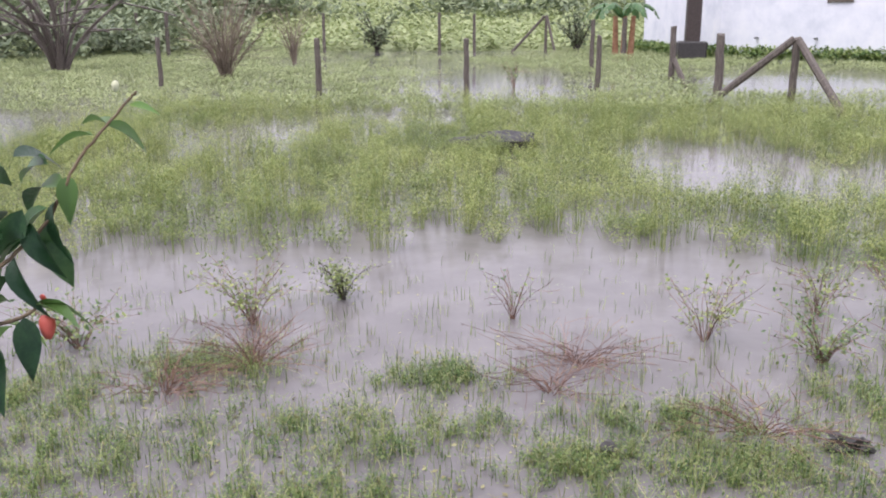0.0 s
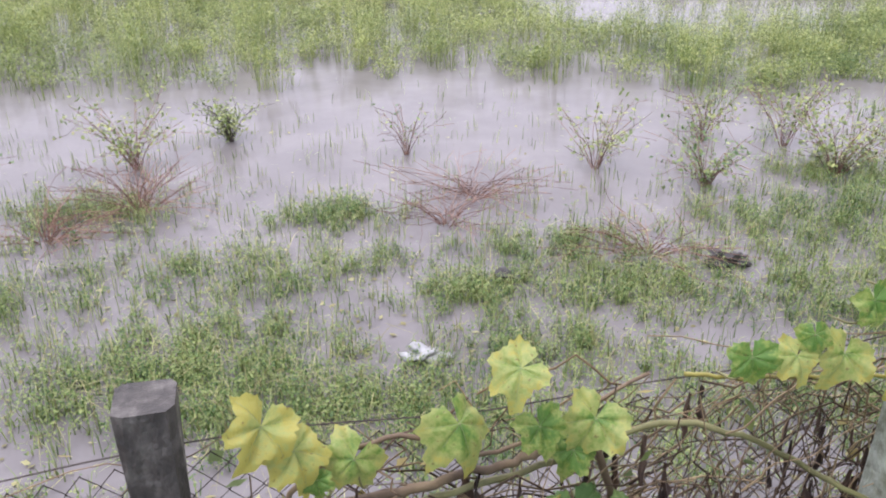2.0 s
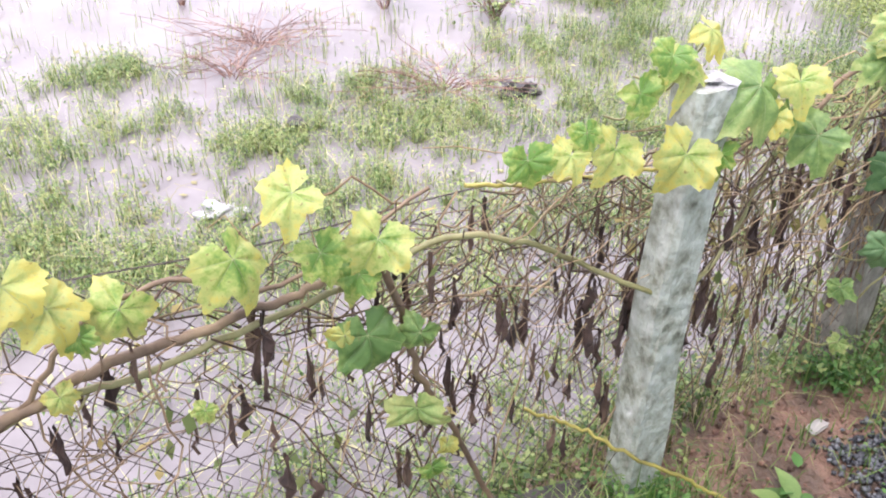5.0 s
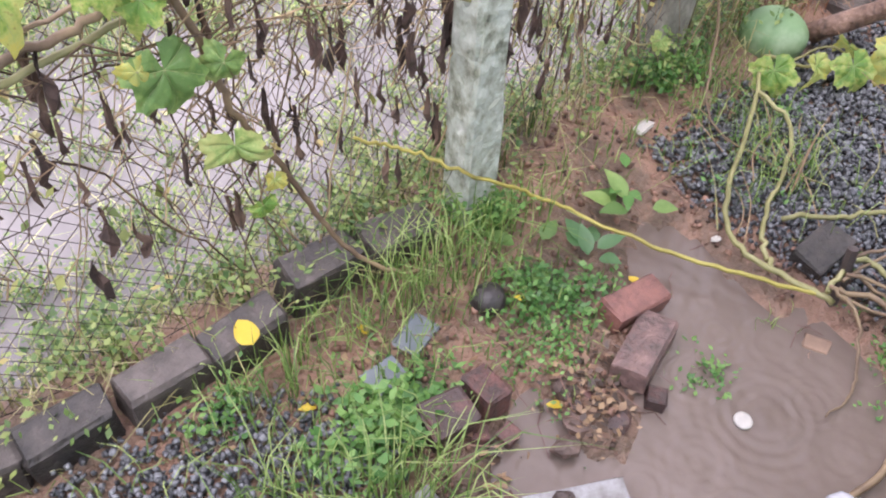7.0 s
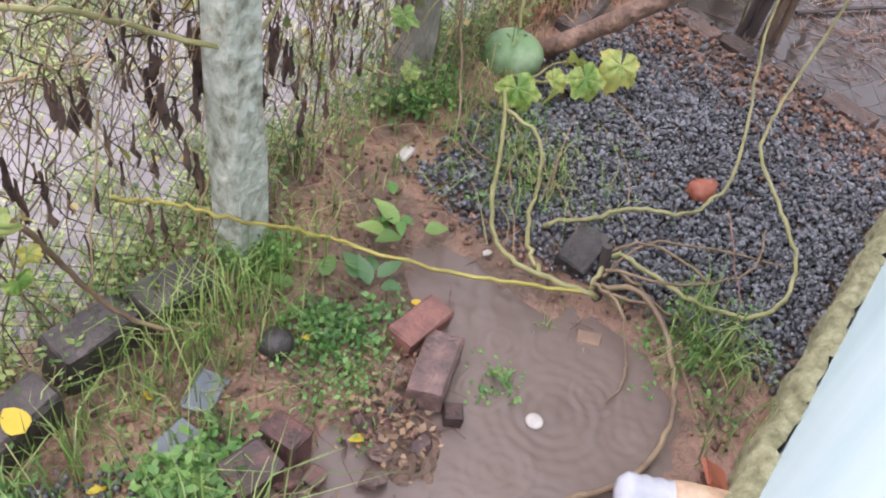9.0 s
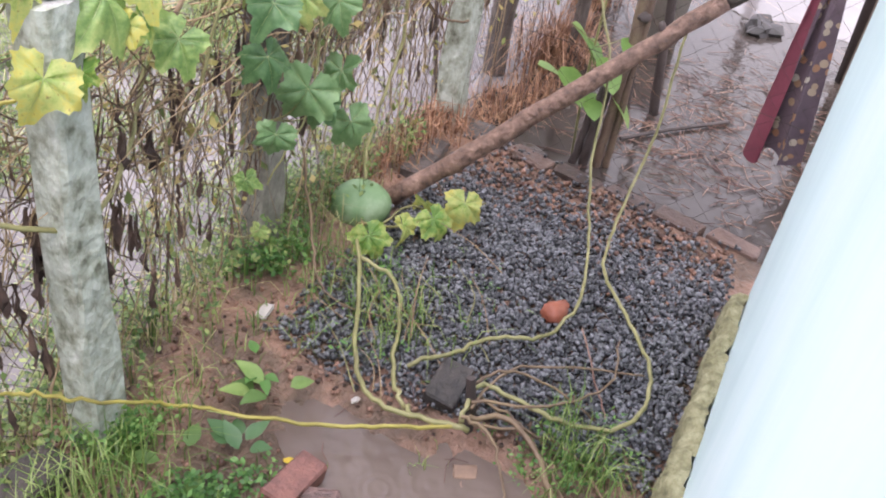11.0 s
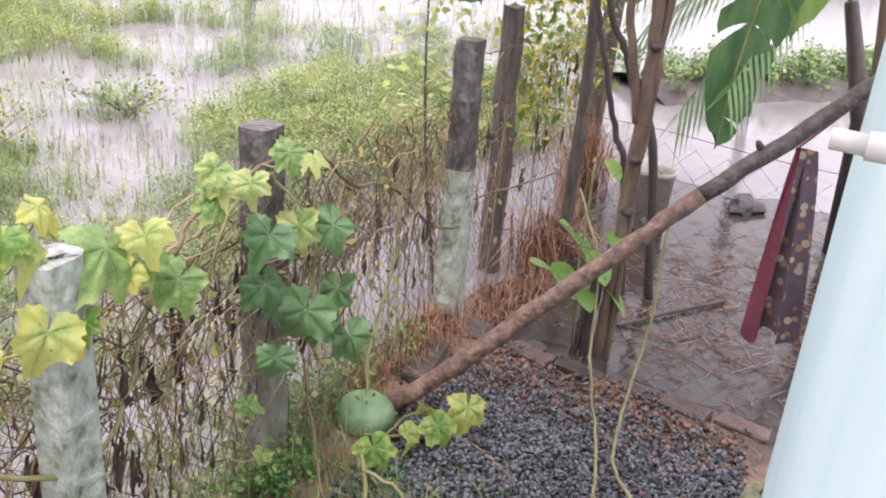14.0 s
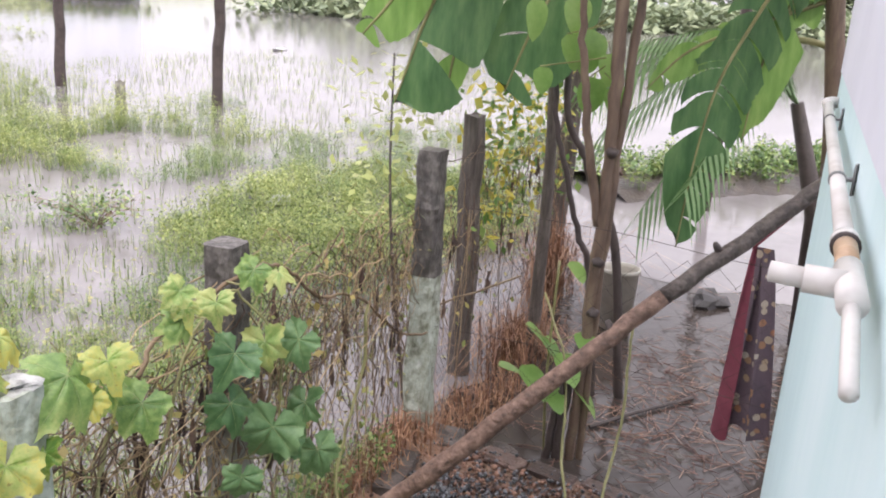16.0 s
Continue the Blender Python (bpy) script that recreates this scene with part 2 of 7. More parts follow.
    "lilac": mat("pale_lilac_wall_paint", [(0.62, 0.62, 0.69), (0.70, 0.70, 0.77)], 2.0, 0.6, 0.25, 25, bdist=0.003),
    "moss": mat("mossy_rough_plinth", [(0.11, 0.105, 0.055), (0.24, 0.23, 0.125), (0.38, 0.37, 0.23)], 22.0, 0.85, 1.0, 60, bdist=0.015),
    "pvc": mat("grubby_white_pvc", [(0.42, 0.38, 0.34), (0.56, 0.53, 0.50), (0.64, 0.61, 0.58)], 5.0, 0.4, 0.0),
    "iron": mat("dull_grey_iron", [(0.12, 0.12, 0.12), (0.26, 0.26, 0.26)], 30.0, 0.5, 0.2, metal=0.6),
    "white": mat("white_house_wall", [(0.60, 0.62, 0.70), (0.72, 0.73, 0.80), (0.80, 0.80, 0.84)], 0.8, 0.7, 0.2, 8),
    "dark": mat("dark_wet_rubble", [(0.02, 0.018, 0.018), (0.05, 0.045, 0.045)], 12.0, 0.6, 0.8, 40),
    "slate": mat("wet_slate", [(0.10, 0.12, 0.135), (0.17, 0.19, 0.21)], 9.0, 0.35, 0.4, 60),
    "slab": mat("pale_marble_slab", [(0.09, 0.075, 0.065), (0.19, 0.18, 0.175), (0.31, 0.31, 0.32)], 11.0, 0.25, 0.3, 40),
    "plastic": mat("clear_pale_plastic", [(0.34, 0.35, 0.38), (0.52, 0.52, 0.56)], 9.0, 0.2, 0.3, 40),
    "orange": mat("muddy_tan_plastic", [(0.30, 0.18, 0.10), (0.46, 0.31, 0.20), (0.55, 0.42, 0.30)], 14.0, 0.5, 0.6, 30, bdist=0.01),
    "scrap": mat("muddy_tan_scrap", [(0.16, 0.10, 0.07), (0.28, 0.18, 0.12)], 14.0, 0.5, 0.4, 40),
    "bucket": mat("dirty_white_plastic_bucket", [(0.36, 0.33, 0.28), (0.56, 0.53, 0.47)], 6.0, 0.5, 0.2, 30),
    "bag": mat("crumpled_white_bag", [(0.22, 0.22, 0.23), (0.48, 0.48, 0.49)], 14.0, 0.35, 0.5, 30),
    "cloth_red": mat("wine_red_cloth", [(0.13, 0.025, 0.04), (0.21, 0.045, 0.07)], 6.0, 0.85, 0.4, 200),
    "fruit": mat("terracotta_lump", [(0.20, 0.055, 0.03), (0.34, 0.11, 0.06)], 14.0, 0.5, 0.5, 60),
    "petal": mat("coral_petal", [(0.62, 0.09, 0.07), (0.75, 0.17, 0.13)], 14.0, 0.5, 0.0, trans=0.2),
    "bud": mat("pale_bud", [(0.5, 0.52, 0.3), (0.66, 0.66, 0.46)], 14.0, 0.5, 0.0),
    "chip": mat("pale_grey_chip", [(0.34, 0.32, 0.29), (0.52, 0.48, 0.44)], 14.0, 0.5, 0.3),
    "husk": mat("black_coconut_shell", [(0.018, 0.015, 0.015), (0.05, 0.042, 0.04)], 18.0, 0.45, 0.8, 60),
    # distance haze is put into these two greens: paler and greyer than near weeds
    "far_weed": mat("haze_pale_distant_weeds", [(0.20, 0.245, 0.10), (0.31, 0.365, 0.16), (0.43, 0.47, 0.25)], 0.25, 0.6, 0.0, island=0.4, trans=0.25),
    "far_leaf": mat("haze_pale_distant_foliage", [(0.11, 0.145, 0.08), (0.18, 0.225, 0.12), (0.27, 0.31, 0.18)], 0.4, 0.6, 0.0, island=0.5, trans=0.2),
}


def cloth_mat():
    """Dark patterned cloth: pale and tan rounded blots on a blue-black ground."""
    m = mat("patterned_dark_cloth", [(0.07, 0.05, 0.065), (0.13, 0.09, 0.105)], 6.0, 0.85, 0.4, 200)
    n, l = m.node_tree.nodes, m.node_tree.links
    b = n["Principled BSDF"]
    v = n.new("ShaderNodeTexVoronoi")
    v.inputs["Scale"].default_value = 19
    l.new(n["Texture Coordinate"].outputs["Object"], v.inputs["Vector"])
    st = n.new("ShaderNodeMath")
    st.operation, st.inputs[1].default_value = "LESS_THAN", 0.34
    l.new(v.outputs["Distance"], st.inputs[0])
    rp = n.new("ShaderNodeValToRGB")
    rp.color_ramp.elements[0].color, rp.color_ramp.elements[1].color = (0.5, 0.46, 0.40, 1), (0.28, 0.10, 0.05, 1)
    rp.color_ramp.elements.new(0.5).color = (0.3, 0.2, 0.12, 1)
    l.new(v.outputs["Color"], rp.inputs[0])
    mx = n.new("ShaderNodeMixRGB")
    l.new(st.outputs[0], mx.inputs[0])
    old = b.inputs["Base Color"].links[0].from_socket
    l.new(old, mx.inputs[1])
    l.new(rp.outputs[0], mx.inputs[2])
    l.new(mx.outputs[0], b.inputs["Base Color"])
    return m


M["cloth"] = cloth_mat()

# ---------------------------------------------------------------- mesh tools
RNG = np.random.default_rng(7)


def mesh(name, verts, faces, material, smooth=False):
    me = bpy.data.meshes.new(name)
    v = np.asarray(verts, dtype=np.float32)
    if isinstance(faces, np.ndarray):
        k = faces.shape[1]
        me.vertices.add(len(v))
        me.vertices.foreach_set("co", v.ravel())
        me.loops.add(faces.size)
        me.loops.foreach_set("vertex_index", faces.astype(np.int32).ravel())
        me.polygons.add(len(faces))
        me.polygons.foreach_set("loop_start", np.arange(0, faces.size, k, dtype=np.int32))
        me.update(calc_edges=True)
    else:
        me.from_pydata(v.tolist(), [], [list(map(int, q)) for q in faces])
        me.update()
    me.materials.append(material)
    if smooth:
        me.polygons.foreach_set("use_smooth", np.ones(len(me.polygons), dtype=bool))
    return me


def thing(name, me, label="", category="", group="", kind="", m=None):
    ob = tagged(new(name, me), label, category, group, kind)
    if m is not None:
        ob.matrix_basis = m
    return ob


def part(name, me, parent, label="", m=None):
    ob = tagged(new(name, me), label)
    ob.parent = parent
    if m is not None:
        ob.matrix_basis = m
    return ob


def merge(*pieces):
    """Joins (verts, faces) pieces into one."""
    vs, fs, k = [], [], 0
    for v, f in pieces:
        v = np.asarray(v, dtype=float)
        vs.append(v)
        fs += [[i + k for i in q] for q in (f.tolist() if isinstance(f, np.ndarray) else f)]
        k += len(v)
    return np.vstack(vs), fs


def tube(path, radius, sides=6, cap=True):
    """A tube along a path of points; radius is one number or one for each point."""
    p = np.asarray(path, dtype=float)
    r = np.broadcast_to(np.asarray(radius, dtype=float), (len(p),))
    d = np.gradient(p, axis=0)
    d /= np.linalg.norm(d, axis=1)[:, None] + 1e-9
    ref = np.array([0.31, 0.17, 0.93]) if abs(d[0][2]) < 0.9 else np.array([0.93, 0.31, 0.17])
    a = np.cross(d, ref)
    a /= np.linalg.norm(a, axis=1)[:, None] + 1e-9
    b = np.cross(d, a)
    ang = np.arange(sides) * 2 * np.pi / sides
    ring = np.cos(ang)[None, :, None] * a[:, None] + np.sin(ang)[None, :, None] * b[:, None]
    v = (p[:, None] + ring * r[:, None, None]).reshape(-1, 3)
    f = [[i * sides + j, i * sides + (j + 1) % sides, (i + 1) * sides + (j + 1) % sides, (i + 1) * sides + j] for i in range(len(p) - 1) for j in range(sides)]
    if cap:
        f += [list(range(sides))[::-1], [(len(p) - 1) * sides + j for j in range(sides)]]
    return v, f


def spline(points, n=8, wob=0.0, rng=None):
    """A smooth path through points (Catmull-Rom), with a little wobble."""
    p = np.asarray(points, dtype=float)
    q = np.vstack([2 * p[0] - p[1], p, 2 * p[-1] - p[-2]])
    out = []
    for i in range(1, len(q) - 2):
        for s in np.linspace(0, 1, n, endpoint=False):
            a, b, c, d = q[i - 1], q[i], q[i + 1], q[i + 2]
            out.append(0.5 * (2 * b + (c - a) * s + (2 * a - 5 * b + 4 * c - d) * s * s + (3 * b - a - 3 * c + d) * s ** 3))
    out.append(p[-1])
    out = np.array(out)
    if wob:
        out += (rng or RNG).normal(0, wob, out.shape)
    return out


def block(size, seed=0, rough=0.05, bev=0.08):
    """A bevelled block centred on its base, with chipped, uneven corners."""
    bm = bmesh.new()
    bmesh.ops.create_cube(bm, size=1)
    for v in bm.verts:
        v.co = Vector((v.co.x * size[0], v.co.y * size[1], (v.co.z + 0.5) * size[2]))
    bmesh.ops.bevel(bm, geom=list(bm.edges), offset=min(size) * bev, segments=1, affect="EDGES")
    r = random.Random(seed)
    for v in bm.verts:
        v.co += Vector([r.uniform(-1, 1) * rough * min(size) for _ in range(3)])
    vs = [list(v.co) for v in bm.verts]
    fs = [[v.index for v in f.verts] for f in bm.faces]
    bm.free()
    return vs, fs


def rock(radius, seed, squash=(1, 1, 1), rough=0.25, sub=2):
    bm = bmesh.new()
    bmesh.ops.create_icosphere(bm, subdivisions=sub, radius=1)
    vs = []
    for v in bm.verts:
        k = 1 + rough * noise.noise(v.co * 1.3 + Vector((seed * 7.1, 0, 0))) + rough * 0.5 * noise.noise(v.co * 3.1 + Vector((0, seed * 3.7, 0)))
        vs.append([v.co[i] * radius * k * squash[i] for i in range(3)])
    fs = [[v.index for v in f.verts] for f in bm.faces]
    bm.free()
    return vs, fs


def moved(piece, m):
    v = np.asarray(piece[0], dtype=float)
    a = np.array(m)
    return v @ a[:3, :3].T + a[:3, 3], piece[1]


def lathe(profile, sides=20):
    """A turned shape from (radius, z) pairs."""
    v, f = [], []
    for r, z in profile:
        v += [(r * math.cos(2 * math.pi * j / sides), r * math.sin(2 * math.pi * j / sides), z) for j in range(sides)]
    for i in range(len(profile) - 1):
        f += [[i * sides + j, i * sides + (j + 1) % sides, (i + 1) * sides + (j + 1) % sides, (i + 1) * sides + j] for j in range(sides)]
    return v, f


def lobed_leaf(size, seed=0, cup=0.3):
    """A gourd leaf: five pointed, toothed lobes, sunk veins, a puckered, drooping blade; the stalk joins at the origin, the tip points to +y.
    Returns verts, faces and the number of blade faces; the rest are veins."""
    r = random.Random(seed)
    lobes = [(c + r.uniform(-0.14, 0.14), ln * r.uniform(0.82, 1.12), r.uniform(0.1, 1.6)) for c, ln in ((0.0, 1.0), (1.02, 0.92), (-1.02, 0.92), (2.0, 0.74), (-2.0, 0.74))]
    n, rings = 77, (0.18, 0.38, 0.58, 0.78, 0.92, 1.0)

    def reach(th):
        return 0.66 + 0.34 * max((ln * 1.6 - 0.6) * math.exp(-((th - c) / 0.36) ** 2) for c, ln, _ in lobes) - 0.3 * max(0, abs(th) - 2.5)

    def height(th, k):
        x, y = k * math.sin(th), k * math.cos(th)
        vein = max(math.exp(-((th - c) / 0.13) ** 2) for c, _, _ in lobes)
        drop = sum(d * math.exp(-((th - c) / 0.6) ** 2) for c, _, d in lobes)
        puck = noise.noise(Vector((x * 4.3, y * 4.3, seed * 3.1))) * 0.10 + noise.noise(Vector((x * 1.9, y * 1.9, seed * 5.3))) * 0.42
        fold = (0.5 - (seed % 3) * 0.35) * abs(x) - (0.25 + 0.1 * (seed % 4)) * max(0, y) ** 2
        return (fold + 0.07 * (0.5 - vein) * min(1, 2 * k) * (1.2 - k) * 2 - cup * k * k * drop + puck * k)
    v, f = [(0, 0, 0)], []
    for k in rings:
        for i in range(n):
            th = -2.95 + 5.9 * i / (n - 1)
            rad = reach(th) * k
            if k == 1.0:
                rad *= 1 + (0.06, 0.0, -0.04, 0.0)[i % 4] * r.uniform(0.3, 1.7)
            v.append((rad * math.sin(th), rad * math.cos(th), height(th, rad)))
    for i in range(n - 1):
        f.append([0, 2 + i, 1 + i])
        for k in range(len(rings) - 1):
            a = 1 + k * n + i
            f.append([a, a + 1, a + n + 1, a + n])
    blade = len(f)
    for c, ln, _ in lobes:
        pts = [(q * math.sin(c), q * math.cos(c), height(c, q) + 0.006) for q in np.linspace(0.0, reach(c) * 0.93, 7)]
        tv, tf = tube(pts, np.linspace(0.010, 0.003, 7), 4, False)
        k = len(v)
        v += [tuple(p) for p in tv]
        f += [[i + k for i in q] for q in tf]
    return [(x * size * 0.6, y * size * 0.6, z * size * 0.6) for x, y, z in v], f, blade


def plain_leaf(length, width, bend=0.3, fold=0.25, n=6, point=1.0):
    """A simple pointed leaf along +y with a folded midrib and a drooping tip."""
    v, f = [], []
    for i in range(n + 1):
        s = i / n
        w = width * 0.5 * math.sin(math.pi * min(1, s ** 0.75)) ** point if 0 < i < n else 0.002 * length
        y, z = length * s, -bend * length * s * s
        v += [(-w, y, z + fold * w), (0, y, z), (w, y, z + fold * w)]
    for i in range(n):
        for j in range(2):
            a = i * 3 + j
            f.append([a, a + 1, a + 4, a + 3])
    return v, f


def chance_rot(rng, n):
    """n random rotation matrices."""
    q = rng.normal(size=(n, 4))
    q /= np.linalg.norm(q, axis=1)[:, None]
    w, x, y, z = q.T
    return np.stack([np.stack([1 - 2 * (y * y + z * z), 2 * (x * y - z * w), 2 * (x * z + y * w)], 1),
                     np.stack([2 * (x * y + z * w), 1 - 2 * (x * x + z * z), 2 * (y * z - x * w)], 1),
                     np.stack([2 * (x * z - y * w), 2 * (y * z + x * w), 1 - 2 * (x * x + y * y)], 1)], 1)


def leaflets(at, size, rng, flat=0.5):
    """Small pointed leaves (two triangles, folded) at the places given. Returns verts, faces."""
    n = len(at)
    size = np.broadcast_to(size, (n,))
    ang, tip = rng.uniform(0, 2 * np.pi, n), rng.normal(0.1, flat, n)
    d = np.stack([np.cos(ang) * np.cos(tip), np.sin(ang) * np.cos(tip), np.sin(tip)], 1)
    s = np.stack([-np.sin(ang), np.cos(ang), rng.normal(0, 0.35, n)], 1)
    L, W = size[:, None], size[:, None] * rng.uniform(0.2, 0.34, n)[:, None]
    v = np.stack([at, at + d * L * 0.5 + s * W, at + d * L, at + d * L * 0.5 - s * W], 1).reshape(-1, 3)
    i = np.arange(n)[:, None] * 4
    return v, np.concatenate([i + [0, 1, 2], i + [0, 2, 3]], 0)


def blades(at, height, width, rng, lean=0.35):
    """Grass blades of three triangles each, bent over at random."""
    n = len(at)
    h = np.broadcast_to(height, (n,)) * rng.uniform(0.55, 1.2, n)
    ang = rng.uniform(0, 2 * np.pi, n)
    bend = np.abs(rng.normal(0, lean, n))
    d = np.stack([np.cos(ang), np.sin(ang), np.zeros(n)], 1)
    s = np.stack([-np.sin(ang), np.cos(ang), np.zeros(n)], 1) * (np.broadcast_to(width, (n,)) * 0.5)[:, None]
    up = np.array([0, 0, 1.0])
    mid = at + up * (h * 0.58)[:, None] + d * (h * bend * 0.3)[:, None]
    tip = at + up * (h * np.clip(1 - bend * 0.6, 0.15, 1))[:, None] + d * (h * bend * 1.1)[:, None]
    v = np.stack([at - s, at + s, mid - s * 0.75, mid + s * 0.75, tip], 1).reshape(-1, 3)
    i = np.arange(n)[:, None] * 5
    return v, np.concatenate([i + [0, 1, 3], i + [0, 3, 2], i + [2, 3, 4]], 0)


def join_tris(*vf):
    vs, fs, k = [], [], 0
    for v, f in vf:
        vs.append(v)
        fs.append(f + k)
        k += len(v)
    return np.vstack(vs), np.vstack(fs)


def weeds(base, height, spread, stems, leaves, size, rng):
    """Bushy weeds: thin stems fanning from each base with small leaves along them."""
    n = len(base)
    h = np.broadcast_to(height, (n,))
    sp = np.broadcast_to(spread, (n,))
    b = np.repeat(base, stems, 0)
    hh, ss = np.repeat(h, stems) * rng.uniform(0.6, 1.15, n * stems), np.repeat(sp, stems)
    ang, rad = rng.uniform(0, 2 * np.pi, n * stems), np.sqrt(rng.uniform(0, 1, n * stems)) * ss
    off = np.stack([np.cos(ang) * rad, np.sin(ang) * rad, np.zeros(n * stems)], 1)
    tip = b + off + np.array([0, 0, 1.0]) * hh[:, None]
    root = b + off * 0.35
    side = np.stack([-np.sin(ang), np.cos(ang), np.zeros(n * stems)], 1) * 0.0028
    sv = np.stack([root - side, root + side, tip], 1).reshape(-1, 3)
    sf = np.arange(len(sv)).reshape(-1, 3)
    k = rng.uniform(0.25, 1.0, (n * stems, leaves)) ** 0.75
    at = root[:, None] + (tip - root)[:, None] * k[..., None] + rng.normal(0, 0.022, (n * stems, leaves, 3))
    at = at.reshape(-1, 3)
    at[:, 2] = np.maximum(at[:, 2], 0.01)
    return join_tris((sv, sf), leaflets(at, size * rng.uniform(0.6, 1.3, len(at)), rng))


def smooth_noise(x, y, scale, seed):
    """Soft noise from 0 to 1 over the plan."""
    r = np.random.default_rng(seed)
    t = np.zeros_like(x)
    for _ in range(7):
        a, p, k = r.uniform(0, 2 * np.pi), r.uniform(0, 2 * np.pi), r.uniform(0.6, 2.2) / scale
        t += np.sin((x * np.cos(a) + y * np.sin(a)) * k * 2 + p)
    return np.clip(0.5 + t / 7 * 0.9, 0, 1)

# ---------------------------------------------------------------- setting
def wall_y(x):
    return 0.332 + (x - 2.11) * 0.204


def fence_y(x):
    return 1.45 + (x - 0.05) * 0.2122


def yard_z(x, y):
    """Height of the yard's soil: a puddle hollow, a low bank along the fence, small bumps."""
    z = 0.125 + 0.02 * (smooth_noise(x, y, 0.16, 3) - 0.5) + 0.02 * (smooth_noise(x, y, 0.05, 4) - 0.5)
    for cx, cy, rx, ry, d in ((1.98, 0.85, 0.36, 0.36, 0.06), (2.02, 1.22, 0.16, 0.3, 0.05), (1.5, 0.72, 0.34, 0.2, 0.05), (1.36, 0.93, 0.15, 0.16, 0.045), (1.44, 1.07, 0.08, 0.1, 0.035), (1.08, 0.9, 0.14, 0.08, 0.03)):
        z = z - d * np.clip(1.25 - ((x - cx) / rx) ** 2 - ((y - cy) / ry) ** 2, 0, 1)
    bank = np.clip((y - (fence_y(x) - 0.3)) / 0.3, 0, 1)
    z = z + 0.05 * bank * (x > 1.2) * np.clip((x - 1.2) * 2, 0, 1)
    out = np.maximum((y - fence_y(x) - 0.1) / 0.3, (x - 3.92) / 0.12)
    return np.where(out > 0, z - np.clip(out, 0, 1) * 0.28, z)


def build_setting():
    n = 80
    g = np.concatenate([np.linspace(-400, -30, 14), np.linspace(-25, 40, n), np.linspace(46, 400, 14)])
    X, Y = np.meshgrid(g, g)
    Z = -0.2 + 0.06 * smooth_noise(X, Y, 2.0, 9)
    k = len(g)
    i = np.arange(k * k).reshape(k, k)
    f = np.stack([i[:-1, :-1], i[:-1, 1:], i[1:, 1:], i[1:, :-1]], -1).reshape(-1, 4)
    thing("ground", mesh("ground", np.stack([X, Y, Z], -1).reshape(-1, 3), f, M["bed"], True), "muddy field bed under flood water", "ground", kind="structure")
    w = 400
    thing("water", mesh("water", [(-w, -w, 0), (w, -w, 0), (w, w, 0), (-w, w, 0)], [[0, 1, 2, 3]], M["water"]), "grey muddy flood water over the field", "water", kind="structure")
    xs, ys = np.arange(-2.5, 4.25, 0.03), np.linspace(0, 1, 62)
    X = np.repeat(xs[:, None], len(ys), 1)
    y0, y1 = wall_y(xs) - 0.6, fence_y(xs) + 0.45
    Y = y0[:, None] + (y1 - y0)[:, None] * ys[None]
    Z = yard_z(X, Y)
    i = np.arange(X.size).reshape(X.shape)
    f = np.stack([i[:-1, :-1], i[1:, :-1], i[1:, 1:], i[:-1, 1:]], -1).reshape(-1, 4)
    thing("yard_ground", mesh("yard_ground", np.stack([X, Y, Z], -1).reshape(-1, 3), f, M["mud"], True), "wet reddish-brown mud of the yard", "ground", kind="structure")
    g = np.linspace(-1, 1, 190)
    X, Y = np.meshgrid(1.7 + 0.82 * g, 0.95 + 0.6 * g)
    Z = np.full(X.shape, 0.098)
    for cx, cy, reach, amp, k in ((1.95, 0.83, 0.2, 0.0012, 170), (1.72, 0.8, 0.13, 0.0006, 230), (2.12, 0.98, 0.12, 0.0005, 230), (1.6, 0.68, 0.14, 0.0007, 210), (2.05, 0.66, 0.1, 0.0004, 240), (1.98, 1.2, 0.1, 0.0004, 240), (1.42, 0.72, 0.1, 0.0014, 240), (2.08, 0.8, 0.09, 0.0012, 260), (1.85, 1.0, 0.1, 0.001, 230), (1.7, 0.62, 0.12, 0.0014, 210), (2.0, 1.08, 0.08, 0.001, 260), (1.56, 0.8, 0.1, 0.0012, 230), (1.35, 0.95, 0.08, 0.001, 250)):
        q = np.hypot(X - cx, Y - cy)
        Z += amp * np.sin(q * k) * np.exp(-((q - reach * 0.5) / (reach * 0.4)) ** 2)
    Z += 0.0016 * (smooth_noise(X, Y, 0.025, 17) - 0.5) + 0.003 * (smooth_noise(X, Y, 0.07, 18) - 0.5)
    i = np.arange(X.size).reshape(X.shape)
    f = np.stack([i[:-1, :-1], i[:-1, 1:], i[1:, 1:], i[1:, :-1]], -1).reshape(-1, 4)
    thing("puddle", mesh("puddle", np.stack([X, Y, Z], -1).reshape(-1, 3), f, M["puddle"], True), "brown rain puddle with ripple rings on mud", "puddle", kind="structure")


def wall_box(x0, x1, z0, z1, thick, proud=0.0):
    """A box along the house wall's line."""
    ang = math.atan(0.204)
    nx, ny = -math.sin(ang), math.cos(ang)
    a, b = np.array([x0, wall_y(x0)]), np.array([x1, wall_y(x1)])
    nv = np.array([nx, ny])
    pts = [a + nv * proud, b + nv * proud, b - nv * thick, a - nv * thick]
    v = [(p[0], p[1], z) for z in (z0, z1) for p in pts]
    return v, [[3, 2, 1, 0], [4, 5, 6, 7], [0, 1, 5, 4], [1, 2, 6, 5], [2, 3, 7, 6], [3, 0, 4, 7]]


CORNER = 3.5


